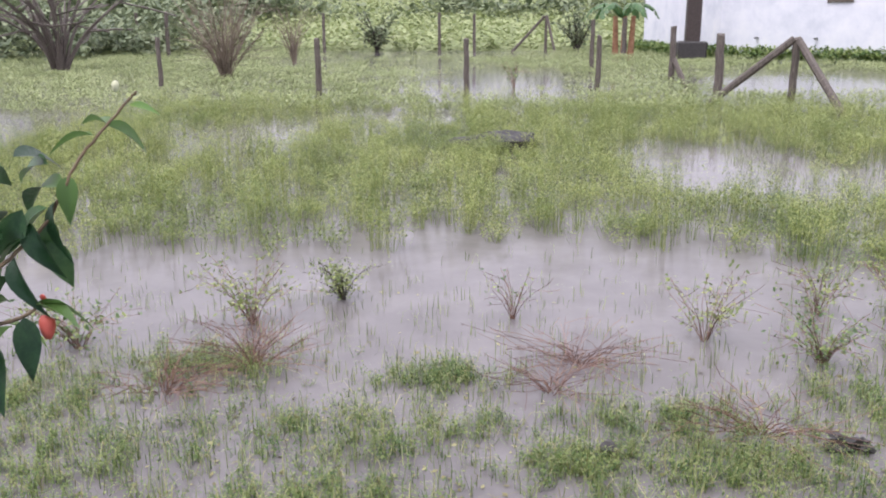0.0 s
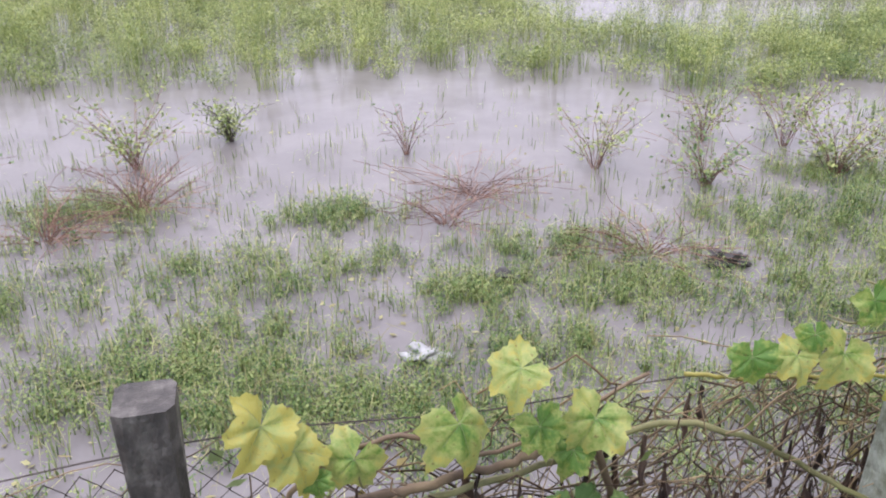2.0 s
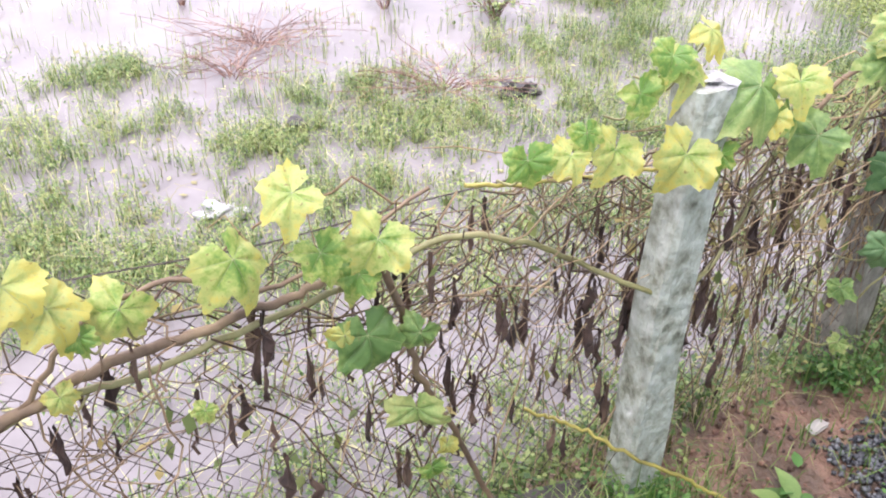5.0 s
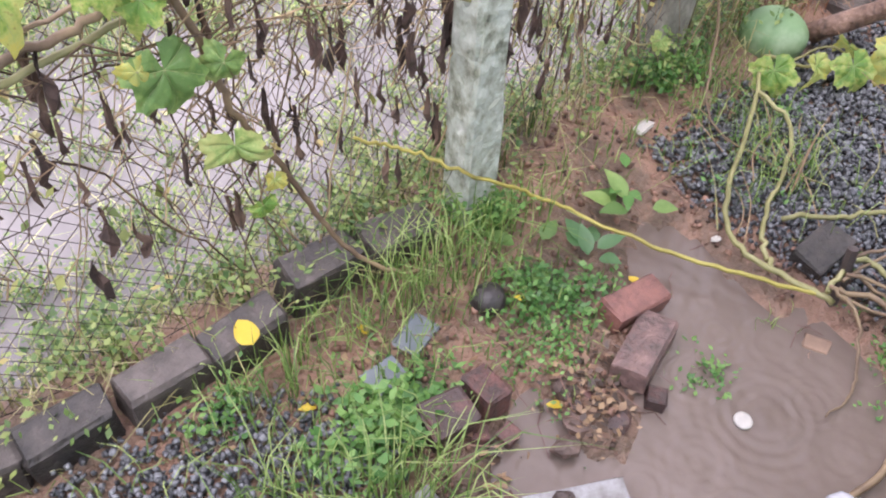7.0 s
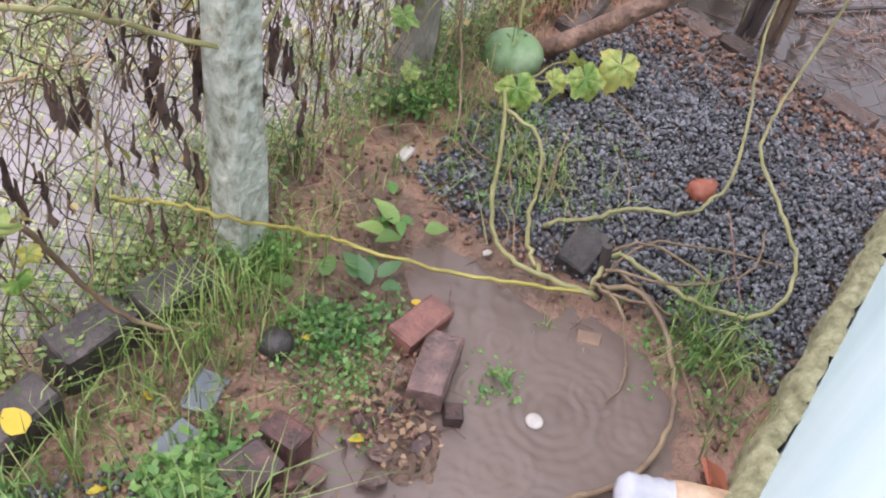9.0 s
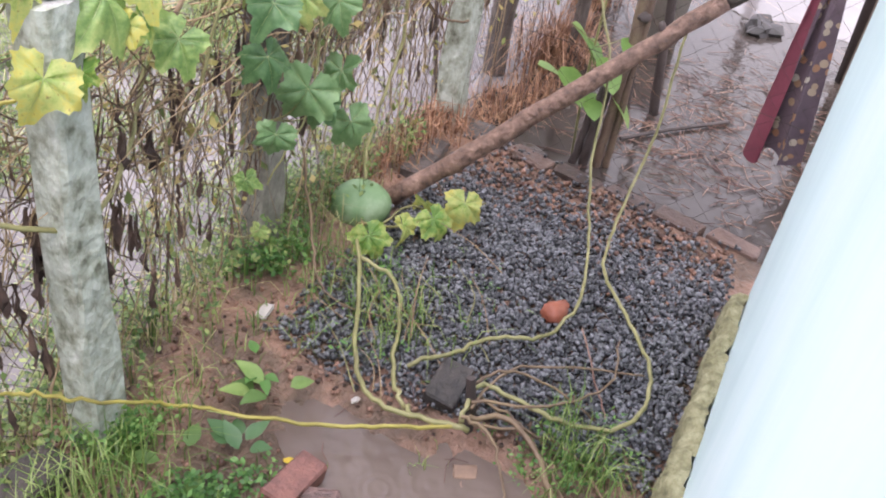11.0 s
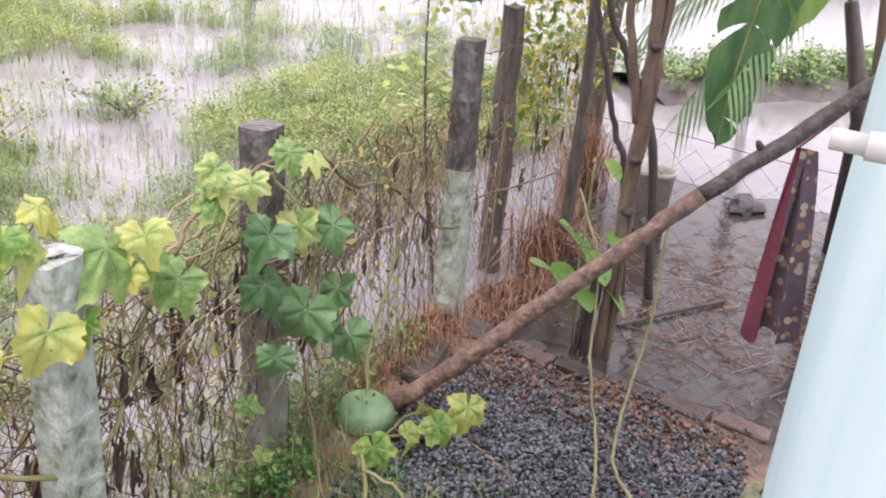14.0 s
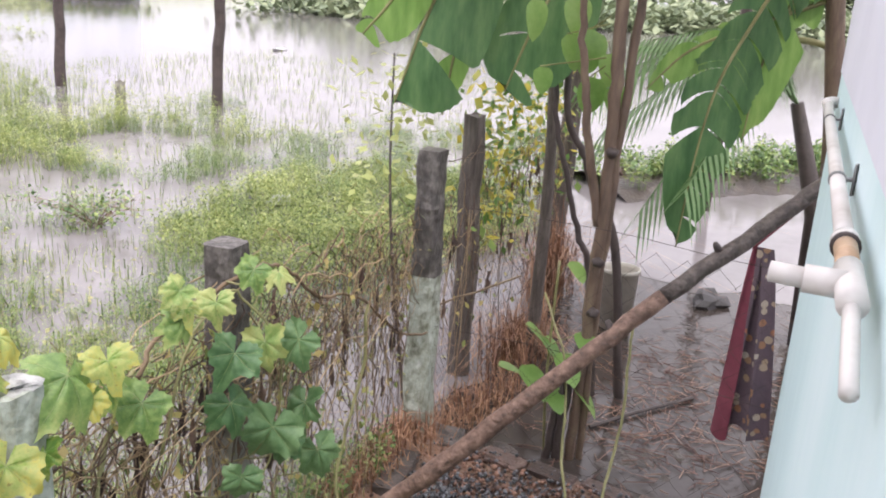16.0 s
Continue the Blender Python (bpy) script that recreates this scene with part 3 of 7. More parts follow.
def build_house_wall():
    thing("wall_lower", mesh("wall_lower", *wall_box(-3.5, CORNER, -0.2, 2.02, 3.0), M["aqua"]), "pale aqua painted house wall, lower part", "wall", kind="structure")
    thing("wall_upper", mesh("wall_upper", *wall_box(-3.5, CORNER, 2.02, 4.6, 3.0, 0.003), M["lilac"]), "pale lilac house wall above the aqua band", "wall", kind="structure")
    # the rough plinth, lumpy along its top
    xs = np.linspace(2.0, CORNER - 0.06, 80)
    r = np.random.default_rng(5)
    v, f = [], []
    prof = [(0.0, 0.27), (0.035, 0.272), (0.058, 0.245), (0.062, 0.18), (0.068, 0.02)]
    ang = math.atan(0.204)
    for x in xs:
        for p, z in prof:
            q = p + r.normal(0, 0.005) + 0.008 * math.sin(x * 23)
            v.append((x - math.sin(ang) * q, wall_y(x) + math.cos(ang) * q, z + r.normal(0, 0.005)))
    k = len(prof)
    for i in range(len(xs) - 1):
        for j in range(k - 1):
            f.append([i * k + j, (i + 1) * k + j, (i + 1) * k + j + 1, i * k + j + 1])
    f.append([(len(xs) - 1) * k + j for j in range(k)])
    thing("plinth", mesh("plinth", v, f, M["moss"], True), "rough moss-covered yellow-green wall plinth", "plinth", kind="structure")


def on_wall(x, z, off):
    ang = math.atan(0.204)
    return np.array([x - math.sin(ang) * off, wall_y(x) + math.cos(ang) * off, z])


def build_pipe():
    e = thing("water_pipe", None, "grubby white plastic water pipe with tee along the house wall", "pipe")
    off, r, z = 0.027, 0.012, 1.945
    W = lambda x, dz=0.0, o=0.0: on_wall(x, z + dz, off + o)
    part("pipe", mesh("pipe", *tube([W(1.8), W(2.5), W(3.3)], r, 14), M["pvc"], True), e)
    part("elbow", mesh("elbow", *tube([W(3.27), W(3.33), W(3.355, 0, -.01), W(3.36, 0, -.03)], r * 1.3, 14), M["pvc"], True), e)
    tee = part("tee", mesh("tee", *merge(tube([W(1.58), W(1.7)], r * 1.3, 16), tube([W(1.64), W(1.642, 0, .045)], r * 1.25, 16)), M["pvc"], True), e)
    part("spout", mesh("spout", *tube([W(1.642, 0, .04), W(1.647, 0, .078)], r * 0.95, 14), M["pvc"], True), tee)
    part("collar", mesh("collar", *tube([W(1.7), W(1.8)], r * 1.12, 16), M["orange"], True), e, "cream threaded nipple")
    part("seal_ring", mesh("seal_ring", *tube([W(1.8), W(1.825)], r * 1.4, 16), M["pvc"], True), e)
    part("dark_ring", mesh("dark_ring", *tube([W(1.793), W(1.801)], r * 1.45, 16), M["stem_dark"], True), e, "dark rubber ring")
    part("drop_pipe", mesh("drop_pipe", *tube([W(1.6, 0), W(1.56, -.012), W(1.5, -.03), W(1.46, -.04)], r * .7, 14), M["pvc"], True), e)
    for x in (2.2, 2.95):
        v, f = merge(tube([W(x), W(x + 0.014)], r * 1.18, 14), tube([W(x, .004, -.01), on_wall(x, z + .004, -0.002)], 0.0035, 6), moved(block((0.016, 0.004, 0.05), 3), Matrix.Translation(on_wall(x, z - .02, 0.003))))
        part("clamp", mesh("clamp", v, f, M["iron"]), e, "grey iron wall clamp")


build_setting()
build_house_wall()
build_pipe()

# ---------------------------------------------------------------- fence
def concrete_post(x, y, h, w, upper, lower, split, label, lean=(0, 0), cap=None, turn=12, seed=0, base=0.0, taper=0.85, name="concrete_post"):
    """A cast post: a rough tapering shaft, painted or bare below, with a worn head."""
    e = thing(name, None, label, "fence post", "posts of the fence", m=pose(x, y, base, lean[0], lean[1], turn))
    r = random.Random(seed)

    def shaft(z0, z1, material, nm, lab=""):
        n, v, f = 9, [], []
        for i in range(n + 1):
            z = z0 + (z1 - z0) * i / n
            k = w * 0.5 * (1 - (1 - taper) * z / h)
            c = k * 0.22
            for a, b in ((k - c, -k), (k, -k + c), (k, k - c), (k - c, k), (-k + c, k), (-k, k - c), (-k, -k + c), (-k + c, -k)):
                j = 0.05 * w
                v.append((a + r.uniform(-j, j), b + r.uniform(-j, j), z + (r.uniform(-j, j) if 0 < i < n else 0)))
        for i in range(n):
            for j in range(8):
                f.append([i * 8 + j, i * 8 + (j + 1) % 8, (i + 1) * 8 + (j + 1) % 8, (i + 1) * 8 + j])
        f += [list(range(8))[::-1], [n * 8 + j for j in range(8)]]
        part(nm, mesh(nm, v, f, material), e, lab)
    if split:
        shaft(-0.25, split, M[lower], "lower_shaft", "mossy whitewashed part")
        shaft(split, h, M[upper], "upper_shaft", "bare dark wet part")
    else:
        shaft(-0.25, h, M[upper], "shaft")
    if cap:
        part("cap", mesh("cap", *moved(rock(w * 0.4, seed, (1, 1, 0.4), 0.9, 3), Matrix.Translation((0, 0, h))), M[cap]), e, "crumbling white lime on the head")
    return e


concrete_post(0.05, 1.48, 1.345, 0.105, "concrete", "whitewash", 0, "dark wet square concrete post at the yard fence", seed=1, taper=0.92)
concrete_post(1.57, 1.715, 1.385, 0.117, "whitewash", "whitewash", 0, "mossy whitewashed concrete post with lime on its head", cap="lime", seed=2)
concrete_post(2.455, 2.04, 1.42, 0.118, "concrete", "concrete_mid", 0.95, "weathered concrete post with gourd leaves hanging on it", seed=3, taper=0.9)
concrete_post(3.83, 2.245, 1.49, 0.125, "concrete", "whitewash", 0.92, "corner concrete post, dark above and whitewashed below", lean=(0, 0.7), seed=4, taper=0.85)


def wood_post(x, y, h, w, label, lean=(0, 0), seed=0, material="wood", sides=9, base=-0.3, group="posts of the field fence"):
    """A rough round wooden post with a hacked top."""
    r = np.random.default_rng(seed)
    zs = np.linspace(base, h, 9)
    p = np.stack([r.normal(0, w * 0.05, 9), r.normal(0, w * 0.05, 9), zs], 1)
    rad = w * 0.5 * (1.05 - 0.15 * (zs - base) / (h - base)) * (1 + r.normal(0, 0.03, 9))
    v, f = tube(p, rad, sides)
    v[-sides:, 2] += r.normal(0, w * 0.12, sides)
    return thing("wooden_post", mesh("wooden_post", v, f, M[material]), label, "fence post", group, m=pose(x, y, 0, lean[0], lean[1], seed * 40))


wood_post(4.74, 2.58, 1.52, 0.135, "rough grey-brown wooden post behind the corner post", (0, 0), 5, group="posts of the fence")
wood_post(7.1, 3.15, 1.9, 0.16, "rough wooden post by the flooded plot", (0, 2), 6, group="posts of the fence")
wood_post(9.80, 2.74, 2.4, 0.12, "dark wooden post in flood water", (0, 3), 7, "stem_dark", group="posts of the fence")


def chain_link(name, a, b, z0, z1, cell, label, sag=0.02, seed=0, radius=0.0014):
    """Woven wire: zigzag wires hooked into one another between two points."""
    a, b = np.array(a), np.array(b)
    L = np.linalg.norm(b - a)
    d = (b - a) / L
    nrm = np.array([-d[1], d[0]])
    n, rows = int(L / (cell * 0.5)), int((z1 - z0) / (cell * 0.5))
    e = thing(name, None, label, "wire fence")

    def at(s, z):
        w = sag * math.sin(s * 2.3 + seed) * math.sin(z * 2.1 + 1) + 0.4 * sag * math.sin(s * 9 + z * 5)
        zz = z + 0.02 * math.sin(s * 3.1 + seed) * (z / z1)
        p = a + d * (s + 0.016 * math.sin(z * 6 + s * 2)) + nrm * w
        return (p[0], p[1], zz)
    for i in range(n):
        pts = [at((i * 0.5 + (0.52 if (i + j) % 2 else -0.02)) * cell, z0 + j * cell * 0.5) for j in range(rows + 1)]
        part("wire", mesh("wire", *tube(pts, radius, 3, False), M["wire"]), e)
    for z in (z0 + 0.02, (z0 + z1) / 2, z1):
        part("line_wire", mesh("line_wire", *tube([at(s, z) for s in np.linspace(0, L, 40)], radius * 1.3, 4, False), M["wire"]), e)
    return e


for x0, x1, s in ((-1.6, 0.06, 1), (0.06, 1.575, 2), (1.575, 2.5, 3), (2.5, 3.83, 4)):
    chain_link("chain_link_fence", (x0, fence_y(x0) + 0.07), (x1, fence_y(x1) + 0.07), 0.12, 1.2, 0.062, "sagging rusty chain-link wire between concrete posts", seed=s)
chain_link("chain_link_fence", (3.86, 2.22), (4.06, 0.7), 0.1, 1.25, 0.13, "wide-meshed rusty wire across the yard's end", seed=6, radius=0.001)
chain_link("chain_link_fence", (3.9, 2.3), (4.7, 2.56), 0.1, 1.2, 0.062, "rusty chain-link wire beyond the corner post", seed=7)
chain_link("chain_link_fence", (4.8, 2.6), (7.1, 3.15), 0.1, 1.2, 0.09, "rusty chain-link wire grown over by vines", seed=8)


def dried_vines(name, x0, x1, count, z_top, seed, label, low=0.25):
    """Withered thin vines tangled over and hanging from the wire."""
    r = np.random.default_rng(seed)
    vs, fs, k = [], [], 0
    for _ in range(count):
        x = r.uniform(x0, x1)
        kind = r.uniform()
        n = 9
        off = r.normal(-0.01, 0.03)
        if kind < 0.6:
            t = np.linspace(0, 1, n)
            top, drop = z_top + r.uniform(-0.3, 0.1), r.uniform(0.1, 0.55)
            px = x + np.cumsum(r.normal(0, 0.03, n))
            pz = np.maximum(top - drop * t, low)
        elif kind < 0.85:
            ln = r.uniform(0.2, 0.7)
            px = x + np.linspace(0, ln, n) * r.choice([-1, 1])
            pz = z_top + r.uniform(-0.35, 0.08) + np.cumsum(r.normal(0, 0.03, n))
        else:
            px = x + np.linspace(0, r.uniform(-0.35, 0.35), n)
            pz = np.linspace(low, z_top + r.uniform(-0.4, 0.05), n) + r.normal(0, 0.02, n)
        py = fence_y(px) + 0.05 + off + np.cumsum(r.normal(0, 0.008, n))
        v, f = tube(np.stack([px, py, pz], 1), r.choice([0.0011, 0.0015, 0.0019, 0.0028]), 3, False)
        vs.append(v)
        fs.append(np.array(f) + k)
        k += len(v)
    return thing(name, mesh(name, np.vstack(vs), np.vstack(fs), M["dry"]), label, "dry vines", kind="stuff")


def withered_leaves(name, x0, x1, count, z0, z1, seed, label):
    """Dark shrivelled leaves hanging by threads on the wire."""
    r = np.random.default_rng(seed)
    ps = []
    for i in range(count):
        x, z, ln = r.uniform(x0, x1), r.uniform(z0, z1), r.uniform(0.03, 0.1)
        w = ln * r.uniform(0.07, 0.16)
        y = fence_y(x) + 0.05 + r.normal(-0.015, 0.025)
        p = np.array([[0, 0, 0.04], [0, 0, 0], [r.normal(0, 0.004), 0, -ln * 0.35], [r.normal(0, 0.006), 0, -ln * 0.7], [0, 0, -ln]]) + (x, y, z)
        v, f = tube(p, [0.001, 0.003, w, w * 0.8, 0.002], 6, False)
        v = v + r.normal(0, w * 0.4, v.shape)
        ps.append((v, f))
    v, f = merge(*ps)
    return thing(name, mesh(name, v, f, M["dryleaf"]), label, "dry leaves", kind="stuff")


dried_vines("dried_vine_tangle", -1.0, 0.9, 140, 1.12, 11, "tangle of withered brown vines on the wire")
dried_vines("dried_vine_tangle", 0.85, 1.6, 160, 1.16, 12, "dense withered brown vines on the wire")
dried_vines("dried_vine_tangle", 1.6, 2.55, 240, 1.16, 13, "dense withered brown vines by the white post")
dried_vines("dried_vine_tangle", 2.5, 3.85, 330, 1.18, 14, "tan withered vines hanging on the wire")
dried_vines("dried_vine_tangle", 3.9, 6.5, 130, 1.25, 15, "withered vines beyond the corner post", 0.1)
withered_leaves("withered_leaves", -0.9, 0.95, 75, 0.45, 1.05, 21, "dark shrivelled leaves hanging on the wire")
withered_leaves("withered_leaves", 0.9, 1.6, 66, 0.4, 1.12, 22, "dark shrivelled leaves hanging on the wire")
withered_leaves("withered_leaves", 1.6, 2.6, 70, 0.45, 1.1, 23, "dark shrivelled leaves hanging on the wire")
withered_leaves("withered_leaves", 2.6, 6.5, 45, 0.5, 1.15, 24, "dark shrivelled leaves hanging on the wire")

fr = np.random.default_rng(29)
fx = np.concatenate([fr.uniform(-0.8, 1.6, 160), fr.uniform(1.6, 3.85, 620), fr.uniform(3.9, 6.5, 160)])
at = np.stack([fx, fence_y(fx) + 0.05 + fr.normal(0, .04, len(fx)), fr.uniform(0.3, 1.2, len(fx))], 1)
thing("fence_leaflets", mesh("fence_leaflets", *leaflets(at, fr.uniform(.02, .05, len(fx)), fr, 0.9), M["fence_leaf"]), "small yellow-green leaves caught in the wire", "creeper", kind="stuff")
LEAF = {}


def leaf_mesh(material, seed, cup):
    key = (material, seed, cup)
    if key not in LEAF:
        v, f, blade = lobed_leaf(1.0, seed, cup)
        me = mesh("leaf", v, f, M[material], True)
        me.materials.append(M["vein"])
        me.polygons.foreach_set("material_index", np.array([0] * blade + [1] * (len(f) - blade), dtype=np.int32))
        LEAF[key] = me
    return LEAF[key]


def add_leaf(parent, at, size, material, face, seed, label="", cup=0.3):
    """A lobed leaf under a vine; face gives its tilt in degrees (rx, ry, rz)."""
    return part("leaf", leaf_mesh(material, seed % 7, cup), parent, label, pose(*at, *face) @ Matrix.Scale(size, 4))


def stalked_leaf(parent, x, z, size, material, tilt, turn, seed, off, back, label=""):
    """A leaf of that width round (x, z) off the fence, on its own stalk from the vine behind it."""
    at = Vector((x, fence_y(x) + off, z))
    roll = (seed * 37) % 70 - 35
    turn += (seed * 53) % 70 - 35
    tilt += (seed * 29) % 40 - 14
    m = pose(*at, tilt, roll, turn)
    root = m @ Vector((0, -0.12 * size, 0))
    add_leaf(parent, root, size * 1.02, material, (tilt, roll, turn), seed, label, 0.3 + 0.08 * (seed % 3))
    foot = Vector((x + back, fence_y(x) + 0.03, z - size * 0.75))
    part("leaf_stalk", mesh("leaf_stalk", *tube(spline([foot, (foot + root) / 2 + Vector((0, -0.02, -0.02)), root], 4), np.linspace(0.003, 0.002, 9), 5), M["vine"], True), parent)


def stem(parent, pts, r0, r1, material, name="stem", n=6, wob=0.003, label=""):
    p = spline(pts, n, wob)
    return part(name, mesh(name, *tube(p, np.linspace(r0, r1, len(p)), 7), M[material], True), parent, label)


def build_gourd_vine():
    v = thing("gourd_vine", None, "yellowing gourd vine climbing along the wire fence", "vine")
    fy = lambda x, o=-0.03: fence_y(x) + 0.05 + o
    stem(v, [(-0.5, fy(-0.5), 0.86), (0.0, fy(0), 0.93), (0.23, fy(.23), 1.0), (0.38, fy(.38), 1.0), (0.54, fy(.54), 1.03), (0.8, fy(.8), 1.07), (1.01, fy(1.01), 1.12), (1.17, fy(1.17), 1.07), (1.33, fy(1.33), 0.97), (1.47, fy(1.47, -.1), 0.90), (1.6, fy(1.6, -.13), 0.86), (1.78, fy(1.78, -.06), 0.9), (1.9, fy(1.9), 1.1), (1.98, fy(1.98), 1.22)], 0.008, 0.006, "vine")
    stem(v, [(-0.6, fy(-.6), 0.98), (0.0, fy(0), 0.95), (0.2, fy(.2), 1.0), (0.35, fy(.35), 1.05), (0.5, fy(.5), 1.06), (0.62, fy(.62), 1.08), (0.72, fy(.72), 1.09), (0.86, fy(.86), 1.16)], 0.013, 0.008, "vine_brown", label="thick brown woody stem")
    stem(v, [(0.2, fy(.2), 1.0), (0.32, fy(.32), 1.14), (0.48, fy(.48), 1.19), (0.62, fy(.62), 1.12), (0.77, fy(.77), 1.15), (0.97, fy(.97), 1.25)], 0.006, 0.004, "vine_brown")
    stem(v, [(0.86, fy(.86), 1.16), (0.92, fy(.92, -.04), 0.95), (0.95, fy(.95, -.05), 0.8), (1.02, fy(1.02, -.06), 0.63), (1.09, fy(1.09, -.08), 0.46), (1.16, fy(1.16, -.12), 0.30), (1.27, fy(1.27, -.2), 0.2), (1.42, fy(1.42, -.25), 0.17)], 0.009, 0.006, "vine_brown")
    stem(v, [(1.05, fy(1.05), 1.23), (1.2, fy(1.2), 1.2), (1.36, fy(1.36, -.06), 1.19), (1.5, fy(1.5, -.1), 1.2), (1.6, fy(1.6, -.13), 1.22)], 0.005, 0.004, "vine_yellow")
    stem(v, [(2.0, fy(2.0), 1.18), (2.1, fy(2.1), 1.28), (2.5, fy(2.5), 1.33), (2.7, fy(2.7), 1.28), (2.9, fy(2.9), 1.12), (3.23, fy(3.23), 1.0), (3.6, fy(3.6), 0.72), (3.83, fy(3.83, -.1), 0.66), (4.05, fy(4.05), 0.68), (4.3, 2.0, 0.85)], 0.007, 0.005, "vine_brown")
    stem(v, [(3.3, fy(3.3), 0.95), (3.25, fy(3.25, -.05), 0.7), (3.1, fy(3.1, -.06), 0.5), (3.0, fy(3.0, -.08), 0.3), (2.95, 1.95, 0.2)], 0.007, 0.006, "vine")
    # the young yellow leaves stand over the wire; width, tilt and turn of each
    for k, (x, z, w, tilt, turn) in enumerate(((.24, 1.275, .13, -28, 235), (.30, 1.215, .12, -55, 200), (.39, 1.18, .12, -62, 165), (.33, 1.15, .06, -40, 190), (.69, 1.33, .12, -40, 150), (.60, 1.215, .14, -52, 195), (.85, 1.18, .135, -42, 160), (.75, 1.185, .10, -35, 210), (.81, 1.12, .09, -60, 180), (.28, 1.04, .06, -60, 180))):
        stalked_leaf(v, x, z, w, "leaf_yellow", tilt, turn, k, -0.03, 0.03, "yellowing lobed leaf")
    for k, (x, z, w, tilt, turn) in enumerate(((1.16, 1.29, .10, -60, 195), (1.25, 1.285, .09, -45, 180), (1.29, 1.325, .07, -60, 150), (1.36, 1.265, .12, -50, 170), (1.41, 1.38, .10, -55, 215), (1.51, 1.43, .115, -50, 220), (1.57, 1.49, .09, -40, 200), (1.47, 1.45, .09, -30, 150))):
        stalked_leaf(v, x, z, w, "leaf_yellow", tilt, turn, k + 3, -0.06, -0.03, "yellowing lobed leaf")
    for k, (x, z, w, m, turn) in enumerate(((.83, .97, .15, "leaf_green", 185), (.93, .95, .09, "leaf_green", 160), (.93, .735, .13, "leaf_green", 175), (.5, .93, .05, "leaf_yellow", 200), (.78, 1.0, .07, "leaf_yellow", 170), (1.0, .6, .06, "leaf_yellow", 190), (.97, .54, .07, "leaf_yellow", 200))):
        stalked_leaf(v, x, z, w, m, -74, turn, k + 1, -0.05, 0.05, "green lobed leaf mottled yellow" if m == "leaf_green" else "yellowing lobed leaf")
    # large leaves over the whitewashed post
    for k, (x, z, w, m, tilt, turn) in enumerate(((1.67, 1.37, .18, "leaf_green", -28, 150), (1.79, 1.36, .11, "leaf_yellow", -20, 170), (1.87, 1.215, .14, "leaf_green", -58, 150), (1.79, 1.29, .085, "leaf_yellow", -50, 190), (1.5, 1.25, .14, "leaf_yellow", -55, 150), (1.6, 1.235, .08, "leaf_yellow", -35, 140), (1.72, 1.3, .09, "leaf_yellow", -60, 130))):
        stalked_leaf(v, x, z, w, m, tilt, turn, k + 2, -0.12, 0.03, "yellow-green lobed leaf")
    return v


def build_green_vine():
    v = thing("green_gourd_vine", None, "fresh green gourd leaves hanging on a concrete post", "vine")
    fy = lambda x, o=-0.06: fence_y(x) + 0.05 + o
    stem(v, [(2.05, fy(2.05), 0.95), (2.15, fy(2.15), 1.2), (2.3, fy(2.3), 1.32), (2.42, fy(2.42), 1.28), (2.5, fy(2.5, -.15), 1.1), (2.45, fy(2.45, -.16), 0.8), (2.3, fy(2.3, -.12), 0.6)], 0.005, 0.003, "vine")
    for k, (x, z, w, m, tilt, turn) in enumerate(((2.02, 1.45, .085, "leaf_green", -25, 150), (2.05, 1.40, .075, "leaf_yellow", -25, 130), (2.04, 1.37, .10, "leaf_green", -45, 160), (2.17, 1.365, .105, "leaf_green", -40, 130), (2.33, 1.41, .10, "leaf_green", -60, 140), (2.47, 1.365, .08, "leaf_green", -15, 120), (2.24, 1.19, .15, "leaf_dark", -35, 130), (2.40, 1.16, .14, "leaf_green", -58, 130))):
        stalked_leaf(v, x, z, w, m, tilt, turn, k, -0.12, 0.05)
    for k, (x, z, w, m, tilt, turn) in enumerate(((2.56, 1.11, .15, "leaf_dark", -70, 120), (2.24, 1.04, .135, "leaf_dark", -60, 140), (2.42, .87, .19, "leaf_dark", -74, 130), (2.62, .86, .15, "leaf_dark", -40, 110), (2.50, .80, .13, "leaf_dark", -75, 150), (2.73, .63, .16, "leaf_dark", -72, 125), (2.27, .79, .12, "leaf_dark", -70, 140), (2.14, .71, .075, "leaf_green", -70, 140), (2.2, .5, .06, "leaf_green", -70, 140))):
        stalked_leaf(v, x, z, w, m, tilt, turn, k + 4, -0.12, -0.04)


build_gourd_vine()
build_green_vine()

# ---------------------------------------------------------------- yard things
def gravel(name, inside, n, seed, label, z_add=0.0):
    """Angular crushed stones lying on the soil, as one heap."""
    r = np.random.default_rng(seed)
    x, y = r.uniform(0.0, 4.05, n * 16), r.uniform(0.3, 2.3, n * 16)
    keep = np.flatnonzero(inside(x, y, r.uniform(0, 1, len(x))))[:n]
    x, y = x[keep], y[keep]
    c = np.array([[i, j, k] for i in (-1, 1) for j in (-1, 1) for k in (-1, 1)], dtype=float)
    cnt = len(x)
    v = c[None] * r.uniform(0.55, 1.0, (cnt, 8, 3)) * r.uniform(0.55, 1.0, (cnt, 1, 3)) * r.uniform(0.005, 0.0115, (cnt, 1, 1))
    v = np.einsum("nij,nkj->nki", chance_rot(r, cnt), v)
    v += np.stack([x, y, yard_z(x, y) + 0.006 + z_add + r.uniform(0, 0.02, cnt)], 1)[:, None]
    q = np.array([[0, 1, 3, 2], [4, 6, 7, 5], [0, 4, 5, 1], [2, 3, 7, 6], [0, 2, 6, 4], [1, 5, 7, 3]])
    f = (np.arange(cnt)[:, None, None] * 8 + q[None]).reshape(-1, 4)
    return thing(name, mesh(name, v.reshape(-1, 3), f, M["gravel"]), label, "gravel", kind="stuff")


